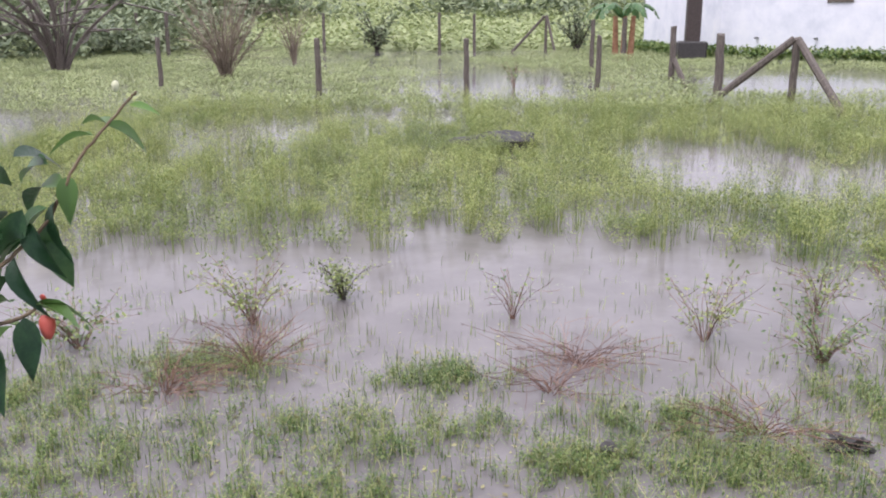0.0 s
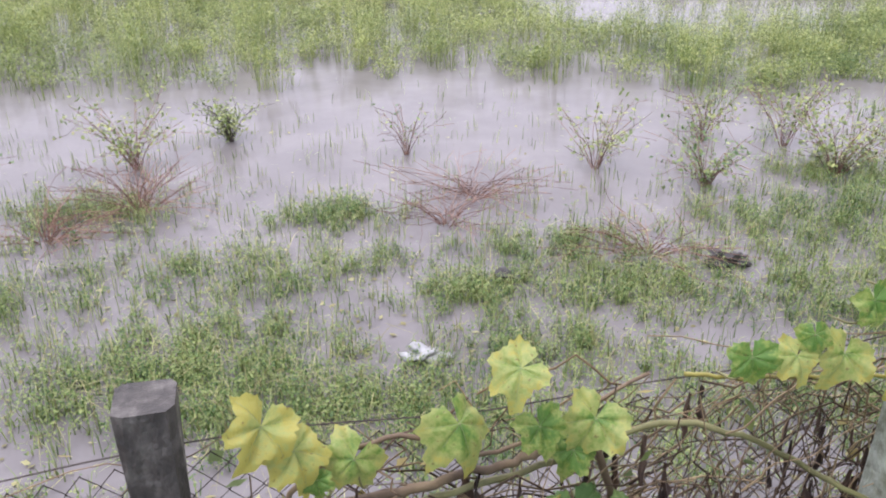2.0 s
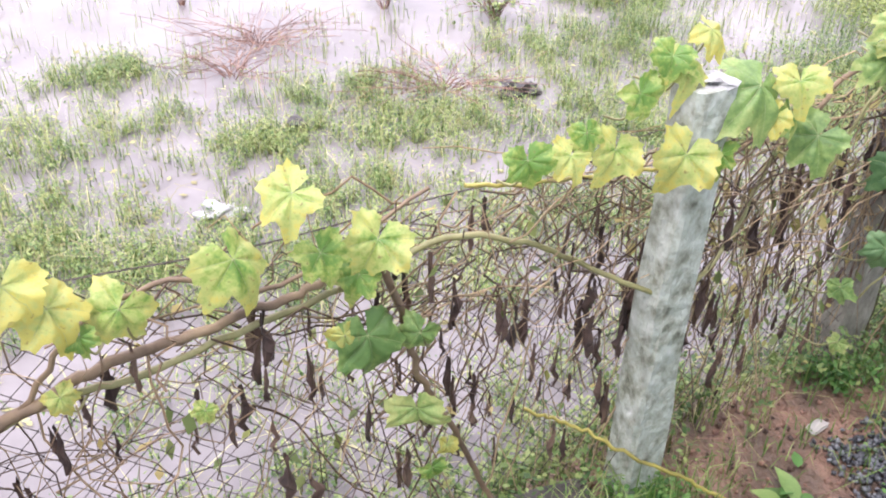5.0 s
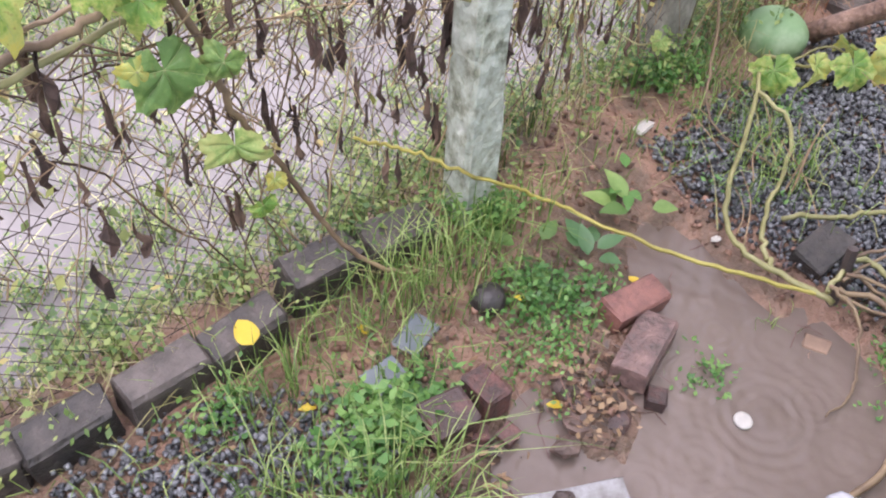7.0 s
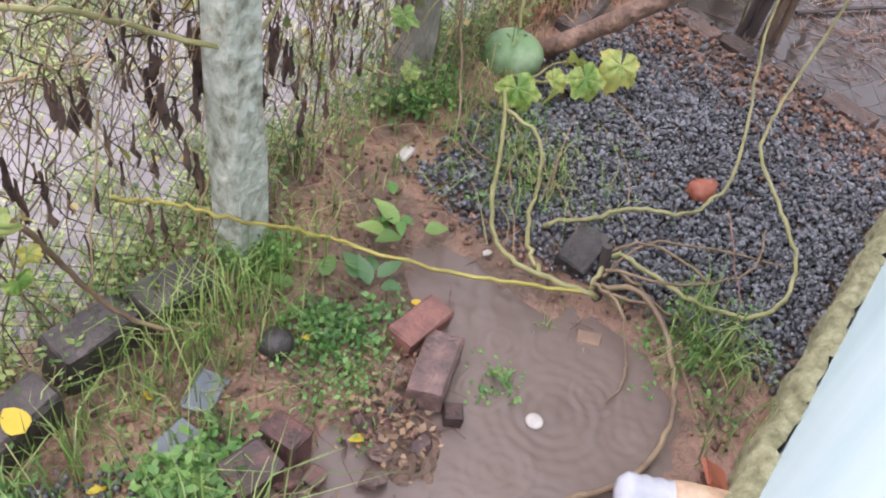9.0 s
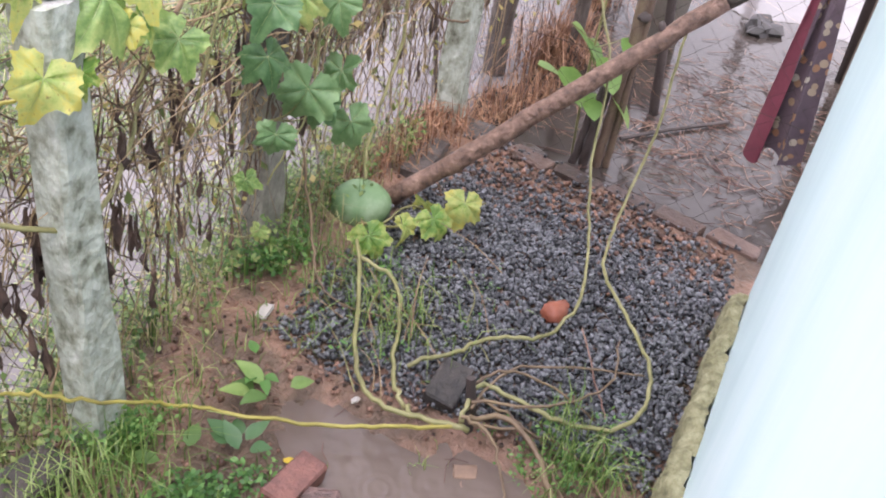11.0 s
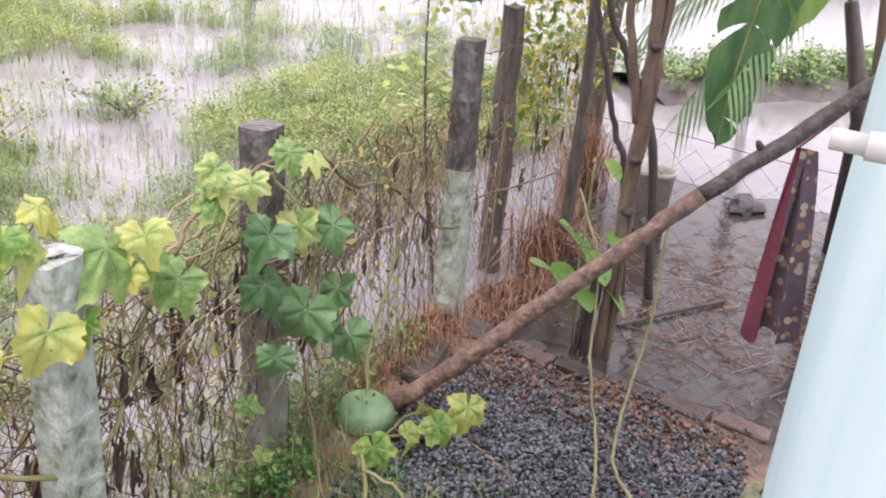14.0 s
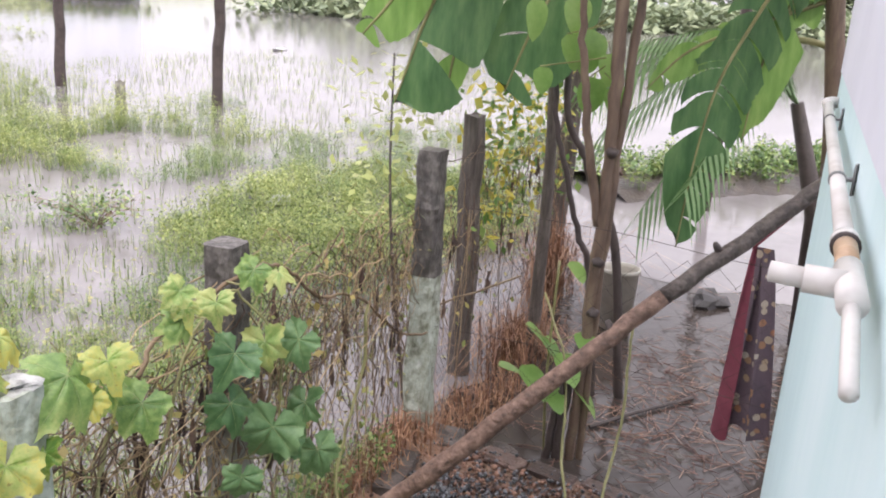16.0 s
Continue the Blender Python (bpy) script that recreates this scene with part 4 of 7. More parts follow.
def heap_a(x, y, u):
    edge = np.minimum(np.minimum((x - (2.28 + 0.35 * np.clip(1.15 - y, -0.3, 0.5))) / 0.18, (fence_y(x) - 0.16 - y) / 0.12), (y - wall_y(x) - 0.05) / 0.05)
    far = np.clip((3.75 - x + 0.5 * (1.5 - y) * 0.3) / 0.35, 0.1, 1)
    return u < np.clip(edge, 0, 1) * far


def heap_b(x, y, u):
    return u < np.clip(1.3 - ((x - 0.62) / 0.45) ** 2 - ((y - 1.15) / 0.26) ** 2, 0, 1)


gravel("gravel_bed", heap_a, 19000, 31, "wet dark grey crushed-stone gravel")
gravel("gravel_patch", heap_b, 3600, 32, "wet dark grey crushed-stone gravel by the edging blocks")


def brick_thing(x, y, z, size, turn, tilt, seed, label, material="brick", group="loose bricks", frog=False, name="brick"):
    e = mesh(name, *block(size, seed, 0.06, 0.09), M[material])
    return thing(name, e, label, "brick", group, m=pose(x, y, z, tilt[0], tilt[1], turn))


brick_thing(1.82, 1.24, 0.11, (0.19, 0.09, 0.065), 8, (8, 6), 1, "wet red brick lying tilted on mud")
brick_thing(1.765, 1.095, 0.1, (0.215, 0.1, 0.07), 31, (-6, 3), 2, "wet red brick with a dark weathered face at the puddle's edge", "edging2")
brick_thing(1.215, 1.13, 0.12, (0.12, 0.11, 0.08), 4, (6, -4), 3, "half of a broken red brick among weeds")
brick_thing(1.322, 1.15, 0.12, (0.085, 0.11, 0.08), 12, (-4, 8), 4, "half of a broken red brick among weeds")
brick_thing(1.27, 1.08, 0.1, (0.07, 0.05, 0.04), 70, (5, 10), 5, "small red brick fragment in mud")
brick_thing(1.34, 1.05, 0.1, (0.05, 0.045, 0.035), 20, (5, -10), 6, "small red brick fragment in mud")
brick_thing(1.72, 0.98, 0.095, (0.055, 0.05, 0.035), 50, (5, 10), 7, "small red brick fragment in mud")
brick_thing(2.41, 1.16, 0.13, (0.17, 0.1, 0.055), 14, (8, -5), 8, "dark half brick leaning by the vine's stake", "edging")
thing("red_lump", mesh("red_lump", *rock(0.055, 4, (1, 0.85, 0.8), 0.3), M["fruit"], True), "rust-red brick lump on gravel", "brick lump", m=pose(2.97, 1.11, 0.155))
for x, y, s in ((1.5, 1.0, 9), (1.56, 1.05, 10), (1.45, 0.96, 11), (1.6, 0.96, 12), (1.52, 1.1, 13)):
    thing("rubble_stone", mesh("rubble_stone", *rock(0.032, s, (1.2, 0.9, 0.6), 0.5), M["kerb" if s % 2 else "brick"]), "brown rubble stone in mud", "stone", "rubble by the puddle", m=pose(x, y, 0.12, 0, 0, s * 33))

edge_pts = [(0.2, 1.43, 0.5), (0.42, 1.455, 5), (0.64, 1.495, 10), (0.86, 1.54, 10)]
for i, (x, y, a) in enumerate(edge_pts):
    brick_thing(x, y, 0.06, (0.215, 0.105, 0.17), a + 6, (0, 2 * (-1) ** i), 20 + i, "dark wet edging block set under the fence", "edging", "edging blocks under the fence", name="edging_block")
for i, (x, y, a, z) in enumerate(((1.09, 1.65, 12, 0.09), (1.32, 1.68, 8, 0.07), (-0.04, 1.37, 8, 0.06), (-0.28, 1.33, 9, 0.06))):
    brick_thing(x, y, z, (0.22, 0.12, 0.16), a, (3, 4), 30 + i, "dark mossy edging block under the fence", "edging", "edging blocks under the fence", name="edging_block")
for k in range(7):
    s = k / 6
    brick_thing(3.84 + 0.14 * s, 2.03 - 1.45 * s, 0.02, (0.1, 0.215, 0.125), -4 + (k % 3) * 2, (0, (k % 2) * 3 - 1), 40 + k, "wet brown kerb brick at the yard's end", "kerb", "kerb bricks at the yard's end", name="kerb_brick")
brick_thing(3.42, 2.06, 0.1, (0.34, 0.11, 0.09), 17, (0, 3), 50, "long mossy kerb block under the fence", "edging", "kerb bricks at the yard's end", name="kerb_block")
brick_thing(3.85, 2.07, 0.06, (0.2, 0.14, 0.1), 30, (2, 3), 51, "mossy block at the corner post's foot", "edging", "kerb bricks at the yard's end", name="kerb_block")

thing("coconut_shell", mesh("coconut_shell", *rock(0.05, 8, (1, 1, 0.8), 0.15), M["husk"], True), "black coconut shell on mud", "coconut", m=pose(1.475, 1.405, 0.15))
for x, y, a, s in ((1.13, 1.31, 12, 1), (1.255, 1.385, 30, 2)):
    thing("slate_piece", mesh("slate_piece", *block((0.1, 0.075, 0.012), s, 0.5, 0.2), M["slate"]), "flat wet grey slate piece on mud", "slate", "slate pieces on mud", m=pose(x, y, 0.135, 4, -3, a))
thing("marble_slab", mesh("marble_slab", *block((0.25, 0.16, 0.014), 5, 0.5, 0.15), M["slab"]), "broken pale marble slab beside the puddle", "stone slab", m=pose(1.385, 0.79, 0.104, 1.5, 1, -12))
thing("brick_strip", mesh("brick_strip", *block((0.03, 0.19, 0.03), 15, 0.3, 0.15), M["brick"]), "narrow red tile strip along the marble slab", "tile strip", m=pose(1.243, 0.82, 0.1, 2, 6, -8))
thing("stone_slab", mesh("stone_slab", *block((0.17, 0.12, 0.02), 16, 0.7, 0.25), M["slab"]), "grey stone slab sunk in wet mud among grass", "stone slab", m=pose(1.04, 0.92, 0.118, 3, 2, 15))
thing("tile_piece", mesh("tile_piece", *block((0.12, 0.11, 0.014), 6, 0.1, 0.15), M["slab"]), "white floor tile piece on gravel", "tile", m=pose(0.555, 1.11, 0.165, 4, 2, 40))
thing("tile_piece", mesh("tile_piece", *block((0.1, 0.1, 0.014), 7, 0.1, 0.15), M["chip"]), "beige floor tile piece on gravel", "tile", m=pose(0.70, 1.02, 0.165, 3, 4, 40))
thing("tile_chip", mesh("tile_chip", *block((0.07, 0.03, 0.012), 8, 0.4, 0.2), M["chip"]), "small pale stone chip on mud", "chip", m=pose(2.235, 1.785, 0.165, 5, 4, 20))
thing("tile_chip", mesh("tile_chip", *block((0.07, 0.045, 0.01), 9, 0.4, 0.2), M["scrap"]), "tan plastic scrap in the puddle", "scrap", m=pose(2.22, 0.94, 0.093, 12, 4, -50))
thing("bottle_cap", mesh("bottle_cap", *lathe([(0.0, 0.006), (0.018, 0.007), (0.024, 0.005), (0.025, 0.0), (0.0, 0.0)], 16), M["chip"], True), "round cream lid floating in the puddle", "lid", m=pose(1.89, 0.84, 0.099, 3, 2))
for x, y, s in ((2.18, 1.33, 1), (1.75, 1.33, 2), (2.55, 0.72, 3), (1.62, 0.8, 4), (3.3, 1.0, 5), (3.7, 1.25, 6)):
    thing("pebble", mesh("pebble", *rock(0.014, s, (1.3, 0.9, 0.5), 0.4, 1), M["chip"]), "small pale pebble on wet ground", "pebble", "pale pebbles", m=pose(x, y, float(yard_z(np.array(x), np.array(y))) + 0.012))


thing("stone", mesh("stone", *rock(0.026, 21, (1.1, 0.9, 0.7), 0.4), M["kerb"]), "small brown stone lying on the marble slab", "stone", m=pose(1.36, 0.84, 0.14))
thing("pot_shard", mesh("pot_shard", *block((0.1, 0.07, 0.012), 12, 0.5, 0.2), M["fruit"]), "broken terracotta shard against the wall foot", "shard", m=pose(2.1, 0.43, 0.16, 30, 20, 40))
thing("tile_chip", mesh("tile_chip", *block((0.06, 0.04, 0.008), 13, 0.4, 0.2), M["slab"]), "pale pink tile scrap on mud", "chip", m=pose(1.75, 0.52, 0.132, 4, 3, 20))
for x, y, a, k in ((1.62, 0.96, 10, 1), (1.5, 1.06, 60, 2), (1.44, 1.0, 100, 3), (1.9, 1.3, 30, 4), (2.3, 1.6, 80, 5), (1.15, 1.45, 20, 6), (2.05, 1.68, 140, 7), (0.95, 1.3, 70, 8)):
    thing("fallen_leaf", mesh("fallen_leaf", *plain_leaf(0.045, 0.026, 0.2, 0.3), M["dryleaf" if k % 2 else "leaf_orange"], True), "small fallen leaf on wet mud", "leaf", "fallen leaves in the yard", m=pose(x, y, float(yard_z(np.array(x), np.array(y))) + 0.012, 8, 5, a))


def build_bottle():
    e = thing("plastic_bottle", None, "muddy plastic bottle with a clear ribbed end beside the wall", "bottle", m=pose(1.875, 0.55, 0.172, 0, 90, -51) @ Matrix.Scale(1.16, 4))
    part("body", mesh("body", *lathe([(0.0, 0.1), (0.046, 0.1), (0.05, 0.12), (0.05, 0.2), (0.045, 0.24)], 18), M["orange"], True), e, "tan mud-stained body")
    part("cap", mesh("cap", *lathe([(0.045, 0.24), (0.02, 0.27), (0.016, 0.275), (0.016, 0.295), (0.0, 0.295)], 14), M["leaf_dark"], True), e, "green neck and cap")
    part("ribbed_end", mesh("ribbed_end", *lathe([(0.0, -0.015), (0.03, -0.012), (0.045, 0.005), (0.046, 0.02), (0.043, 0.03), (0.047, 0.045), (0.043, 0.058), (0.047, 0.075), (0.044, 0.088), (0.046, 0.1)], 18), M["plastic"], True), e, "clear ribbed plastic end")


build_bottle()


def build_melon():
    e = thing("winter_melon", None, "bloomy green oval melon resting against the fence foot", "melon", m=pose(2.9, 1.965, 0.205, 0, 0, -42))
    bm = bmesh.new()
    bmesh.ops.create_uvsphere(bm, u_segments=28, v_segments=18, radius=1)
    v = [(c.co.x * 0.118 * (1 + 0.02 * noise.noise(c.co * 2)), c.co.y * 0.098, c.co.z * 0.1 * (1 - 0.07 * c.co.x) - 0.012 * math.exp(-(c.co.x ** 2 + (c.co.y + 0.8) ** 2) * 9)) for c in bm.verts]
    f = [[q.index for q in p.verts] for p in bm.faces]
    bm.free()
    part("rind", mesh("rind", v, f, M["melon"], True), e)
    part("stalk", mesh("stalk", *tube(spline([(-0.02, -0.1, -0.02), (0.03, -0.13, 0.0), (0.1, -0.12, -0.02), (0.16, -0.1, -0.02)], 5), 0.006, 7), M["vine"], True), e, "green stalk")


build_melon()


def build_pole():
    p = spline([(3.05, 1.96, 0.17), (3.3, 1.69, 0.46), (3.62, 1.38, 0.82), (3.9, 1.1, 1.14), (4.2, 0.8, 1.46), (4.34, 0.65, 1.61)], 6, 0.004, np.random.default_rng(3))
    rad = np.linspace(0.038, 0.030, len(p)) * (1 + np.random.default_rng(2).normal(0, 0.035, len(p)))
    e = thing("wooden_pole", None, "rough brown bark-covered pole leaning across the yard", "pole")
    cut = int(len(p) * 0.56)
    part("log", mesh("log", *tube(p[:cut + 1], rad[:cut + 1], 12), M["bark"], True), e)
    part("upper_log", mesh("upper_log", *tube(p[cut:], rad[cut:], 12), M["bark_dark"], True), e, "darker rain-soaked upper length")
    for k, u in ((14, (0.1, 0.5, 0.8)), (20, (-0.3, 0.4, 0.8))):
        part("knot", mesh("knot", *tube([p[k], p[k] + np.array(u) * 0.055, p[k] + np.array(u) * 0.07], [0.018, 0.014, 0.009], 7), M["stem_dark"], True), e, "dark branch stub")


build_pole()


def build_ground_vine():
    e = thing("ground_vine", None, "pale green gourd vine sprawling over gravel from a stake", "vine")
    stem(e, [(1.25, fence_y(1.25) + .05, 0.52), (1.33, fence_y(1.33) + .02, 0.47), (1.42, fence_y(1.42) - .03, 0.43), (1.5, 1.655, 0.39), (1.6, 1.63, 0.33), (1.71, 1.615, 0.25), (1.81, 1.56, 0.2), (1.91, 1.43, 0.18), (2.02, 1.3, 0.17), (2.13, 1.19, 0.17), (2.3, 1.02, 0.16)], 0.00468, 0.00663, "vine_yellow", label="ridged yellow-green stem")
    stem(e, [(2.75, 1.86, 0.22), (2.6, 1.71, 0.24), (2.45, 1.57, 0.2), (2.24, 1.39, 0.18), (2.19, 1.25, 0.17), (2.24, 1.11, 0.17), (2.31, 1.0, 0.16)], 0.00702, 0.00936, "vine")
    stem(e, [(2.6, 1.7, 0.25), (2.62, 1.56, 0.22), (2.48, 1.42, 0.18), (2.36, 1.34, 0.17), (2.26, 1.24, 0.17), (2.22, 1.15, 0.17)], 0.00702, 0.0078, "vine")
    stem(e, [(2.36, 1.29, 0.19), (2.51, 1.21, 0.2), (2.66, 1.15, 0.21), (2.77, 1.05, 0.2), (3.0, 1.05, 0.21), (3.3, 1.18, 0.22), (3.5, 1.34, 0.45), (3.62, 1.42, 0.75), (3.75, 1.6, 1.02)], 0.0078, 0.00468, "vine")
    stem(e, [(3.95, 1.3, 0.95), (3.85, 1.25, 0.62), (3.7, 1.22, 0.36), (3.43, 1.16, 0.23), (3.22, 1.06, 0.22), (3.04, 0.86, 0.22), (2.84, 0.68, 0.22), (2.62, 0.65, 0.21), (2.5, 0.78, 0.21), (2.45, 0.95, 0.22), (2.41, 1.05, 0.24), (2.28, 1.02, 0.2)], 0.00546, 0.00858, "vine")
    stem(e, [(2.31, 1.01, 0.2), (2.39, 0.92, 0.2), (2.35, 0.79, 0.18), (2.25, 0.67, 0.15), (2.12, 0.59, 0.13), (1.94, 0.57, 0.12), (1.78, 0.63, 0.12)], 0.00858, 0.00936, "vine_brown")
    stem(e, [(2.4, 1.04, 0.2), (2.42, 0.9, 0.17), (2.33, 0.7, 0.14), (2.22, 0.55, 0.13)], 0.00624, 0.00468, "vine_brown")
    stem(e, [(2.28, 1.02, 0.22), (2.3, 0.93, 0.2), (2.24, 0.83, 0.13), (2.17, 0.77, 0.11), (2.08, 0.76, 0.11)], 0.00624, 0.00234, "vine_brown")
    stem(e, [(2.95, 0.98, 0.17), (2.78, 0.84, 0.16), (2.66, 0.74, 0.16), (2.52, 0.66, 0.16), (2.45, 0.62, 0.15)], 0.003, 0.002, "twig")
    stem(e, [(2.55, 1.95, 0.6), (2.5, 1.85, 0.35), (2.42, 1.7, 0.2), (2.5, 1.48, 0.17), (2.6, 1.35, 0.16)], 0.00468, 0.00312, "vine_brown", label="thin reddish dry stem")
    stem(e, [(2.85, 1.83, 0.2), (3.0, 1.8, 0.24), (3.1, 1.7, 0.2), (3.25, 1.62, 0.24)], 0.00468, 0.0039, "vine")
    rr = np.random.default_rng(77)
    for k in range(26):
        o = np.array([2.5, 1.45, 0.17]) + rr.normal(0, 1, 3) * (0.13, 0.2, 0.015)
        a = rr.uniform(0.5, 1.6)
        ln = rr.uniform(0.12, 0.36)
        tip = o + np.array([math.cos(a), math.sin(a), rr.uniform(-0.05, 0.25)]) * ln
        p = spline([o, (o + tip) / 2 + rr.normal(0, 0.02, 3) + (0, 0, 0.02), tip], 4)
        part("dry_stem", mesh("dry_stem", *tube(p, np.linspace(0.0026, 0.0012, len(p)), 4), M["dry" if k % 3 else "vine"]), e, "thin dry tendril")
    for pts in ([(2.34, 1.03, .24), (2.5, .86, .22), (2.75, .78, .19), (2.98, .86, .18)], [(2.32, 1.02, .22), (2.52, 1.02, .24), (2.74, .9, .19), (2.9, .72, .17)], [(2.36, 1.05, .27), (2.46, 1.0, .3), (2.56, .88, .24), (2.6, .74, .17)], [(2.3, .99, .2), (2.42, .84, .18), (2.44, .7, .16), (2.36, .56, .15)]):
        stem(e, pts, 0.0055, 0.003, "vine_brown", n=5)
    r = random.Random(2)
    for x, y, z, s, a in ((2.72, 1.77, 0.25, .15, 150), (2.86, 1.73, 0.25, .13, 190), (2.98, 1.68, 0.25, .15, 170), (3.12, 1.64, 0.28, .16, 130), (3.02, 1.75, 0.27, .11, 280)):
        add_leaf(e, (x, y, z), s, "leaf_yellow", (-48 + r.uniform(-10, 10), r.uniform(-15, 15), a), int(s * 100), "pale yellow-green lobed leaf")
    st = thing("wooden_stake", mesh("wooden_stake", *tube([(0, 0, -0.1), (0.005, 0.003, 0.1), (0, 0.01, 0.2)], [0.02, 0.018, 0.015], 7), M["stem_dark"]), "short dark broken stake holding the vine", "stake", m=pose(2.34, 1.02, 0.1, -8, 6, 0))


build_ground_vine()


def leafy_plant(x, y, z, n, size, material, seed, label, spread=0.07, name="broadleaf_weed"):
    e = thing(name, None, label, "weed", "broad-leaved weeds in the yard", m=pose(x, y, z))
    r = random.Random(seed)
    for i in range(n):
        a = r.uniform(0, 360)
        me = mesh("leaf", *plain_leaf(size * r.uniform(0.7, 1.15), size * 0.55, 0.25), M[material], True)
        part("leaf", me, e, m=pose(0, 0, 0, 0, 0, a) @ pose(0, r.uniform(0, spread), r.uniform(0.02, 0.07), r.uniform(5, 40), 0, 0))
    return e


leafy_plant(1.66, 1.49, 0.14, 3, 0.09, "leaf_green", 1, "bright green broad-leaved seedling on mud")
leafy_plant(1.79, 1.41, 0.14, 6, 0.085, "leaf_dark", 2, "broad-leaved green weed on mud")
leafy_plant(2.0, 1.5, 0.13, 6, 0.1, "leaf_green", 3, "broad-leaved green weed on mud")
leafy_plant(2.04, 1.59, 0.13, 5, 0.06, "yard_weed", 4, "small green weed on mud")
thing("fallen_leaf", mesh("fallen_leaf", *plain_leaf(0.075, 0.06, 0.1, 0.1, 6, 0.6), M["leaf_orange"], True), "fallen golden-yellow leaf on an edging block", "leaf", m=pose(0.86, 1.46, 0.245, 20, 0, 10))
thing("fallen_leaf", mesh("fallen_leaf", *plain_leaf(0.03, 0.02, 0.1, 0.1), M["leaf_orange"], True), "small yellow leaf on mud", "leaf", m=pose(1.56, 1.36, 0.16, 10, 0, 60))


def yard_greens():
    r = np.random.default_rng(41)

    def grounded(x, y):
        return np.stack([x, y, yard_z(x, y)], 1)

    def clump(cx, cy, sx, sy, n):
        return cx + r.normal(0, sx, n), cy + r.normal(0, sy, n)
    # long grass tufts
    tufts = [(1.3, 1.52, .14, .06, 90, .26), (1.45, 1.6, .12, .05, 70, .24), (1.5, 1.45, .15, .08, 50, .14), (1.12, 1.02, .07, .06, 70, .26), (0.98, 0.95, .06, .05, 50, .24), (0.9, 1.38, .08, .06, 60, .2), (2.55, 1.55, .08, .14, 50, .2), (2.65, 1.75, .1, .08, 30, .16), (2.3, 0.52, .1, .05, 40, .12), (1.2, 1.42, .2, .08, 70, .12), (0.85, 1.45, .12, .05, 50, .18), (1.6, 1.15, .12, .1, 60, .06), (2.5, 1.45, .1, .12, 70, .16), (2.42, 0.68, .06, .05, 60, .2), (1.3, 1.55, .12, .05, 60, .22), (1.5, 1.62, .08, .04, 40, .2), (1.1, 1.3, .12, .07, 60, .13), (0.82, 1.12, .06, .04, 60, .24), (1.02, 1.0, .06, .05, 60, .22), (2.5, 0.78, .05, .04, 45, .22), (2.45, 0.62, .04, .03, 30, .16), (1.72, 1.64, .07, .04, 60, .15), (2.45, 1.5, .12, .12, 50, .15),
             (2.3, 1.75, .12, .07, 30, .09), (0.6, 1.3, .2, .04, 50, .15), (1.4, 1.4, .2, .1, 90, .08), (2.15, 1.05, .03, .03, 10, .1), (2.55, 1.9, .1, .06, 80, .12), (2.0, 1.72, .2, .05, 60, .09), (2.75, 1.35, .2, .15, 40, .09)]
    ps = []
    for cx, cy, sx, sy, n, h in tufts:
        x, y = clump(cx, cy, sx, sy, n)
        ps.append(blades(grounded(x, y), h, 0.0045, r, 0.7))
    thing("yard_grass", mesh("yard_grass", *join_tris(*ps), M["yard_grass"]), "thin fresh green grass tufts in the yard", "grass", kind="stuff")
    ps = []
    for cx, cy, sx, sy, n, h, s in ((1.08, 1.19, .075, .045, 42, .045, .034), (1.62, 1.36, .07, .05, 30, .035, .022), (1.72, 1.33, .06, .04, 16, .03, .02), (1.56, 1.2, .05, .05, 22, .025, .016), (1.3, 1.3, .15, .1, 16, .03, .016), (0.72, 1.38, .06, .03, 10, .05, .022), (2.42, 1.97, .09, .04, 40, .09, .024), (1.6, 1.66, .05, .03, 30, .12, .02),
                                    (2.6, 1.6, .15, .15, 40, .04, .018), (2.45, 0.75, .1, .1, 50, .04, .016), (1.9, 1.0, .03, .05, 12, .05, .02), (0.95, 1.05, .08, .05, 10, .03, .018)):
        x, y = clump(cx, cy, sx, sy, n)
        ps.append(weeds(grounded(x, y), h, 0.03, 3, 6, s, r))
    thing("yard_weeds", mesh("yard_weeds", *join_tris(*ps), M["yard_weed"]), "low bright green creeping weeds on mud", "weeds", kind="stuff")
    x = r.uniform(-1.2, 3.45, 1900)
    y = fence_y(x) + 0.14 + r.normal(0, .11, 1900)
    thing("fence_foot_grass", mesh("fence_foot_grass", *blades(grounded(x, y), 0.17, 0.004, r, 0.8), M["straw"]), "pale grass tangled at the fence foot", "grass", kind="stuff")
    x = r.uniform(-1.2, 3.45, 420)
    y = fence_y(x) + 0.14 + r.normal(0, .1, 420)
    thing("fence_foot_weeds", mesh("fence_foot_weeds", *weeds(grounded(x, y), 0.2, 0.06, 3, 7, 0.024, r), M["weed_low"]), "thin green weeds at the fence foot", "weeds", kind="stuff")
    # clods and crumbs of soil
    n = 3200
    x, y = r.uniform(0.9, 3.95, n), r.uniform(0.35, 2.1, n)
    ok = (y < fence_y(x) + 0.05) & (y > wall_y(x) + 0.1) & ((yard_z(x, y) > 0.112) | (r.uniform(0, 1, n) < 0.04)) & ((x < 2.4) | (x > 3.2))
    x, y = x[ok], y[ok]
    c = np.array([[i, j, k] for i in (-1, 1) for j in (-1, 1) for k in (-1, 1)], dtype=float)
    v = c[None] * r.uniform(0.5, 1.0, (len(x), 8, 3)) * r.uniform(0.003, 0.011, (len(x), 1, 1))
    v = np.einsum("nij,nkj->nki", chance_rot(r, len(x)), v) + np.stack([x, y, yard_z(x, y) + 0.004], 1)[:, None]
    q = np.array([[0, 1, 3, 2], [4, 6, 7, 5], [0, 4, 5, 1], [2, 3, 7, 6], [0, 2, 6, 4], [1, 5, 7, 3]])
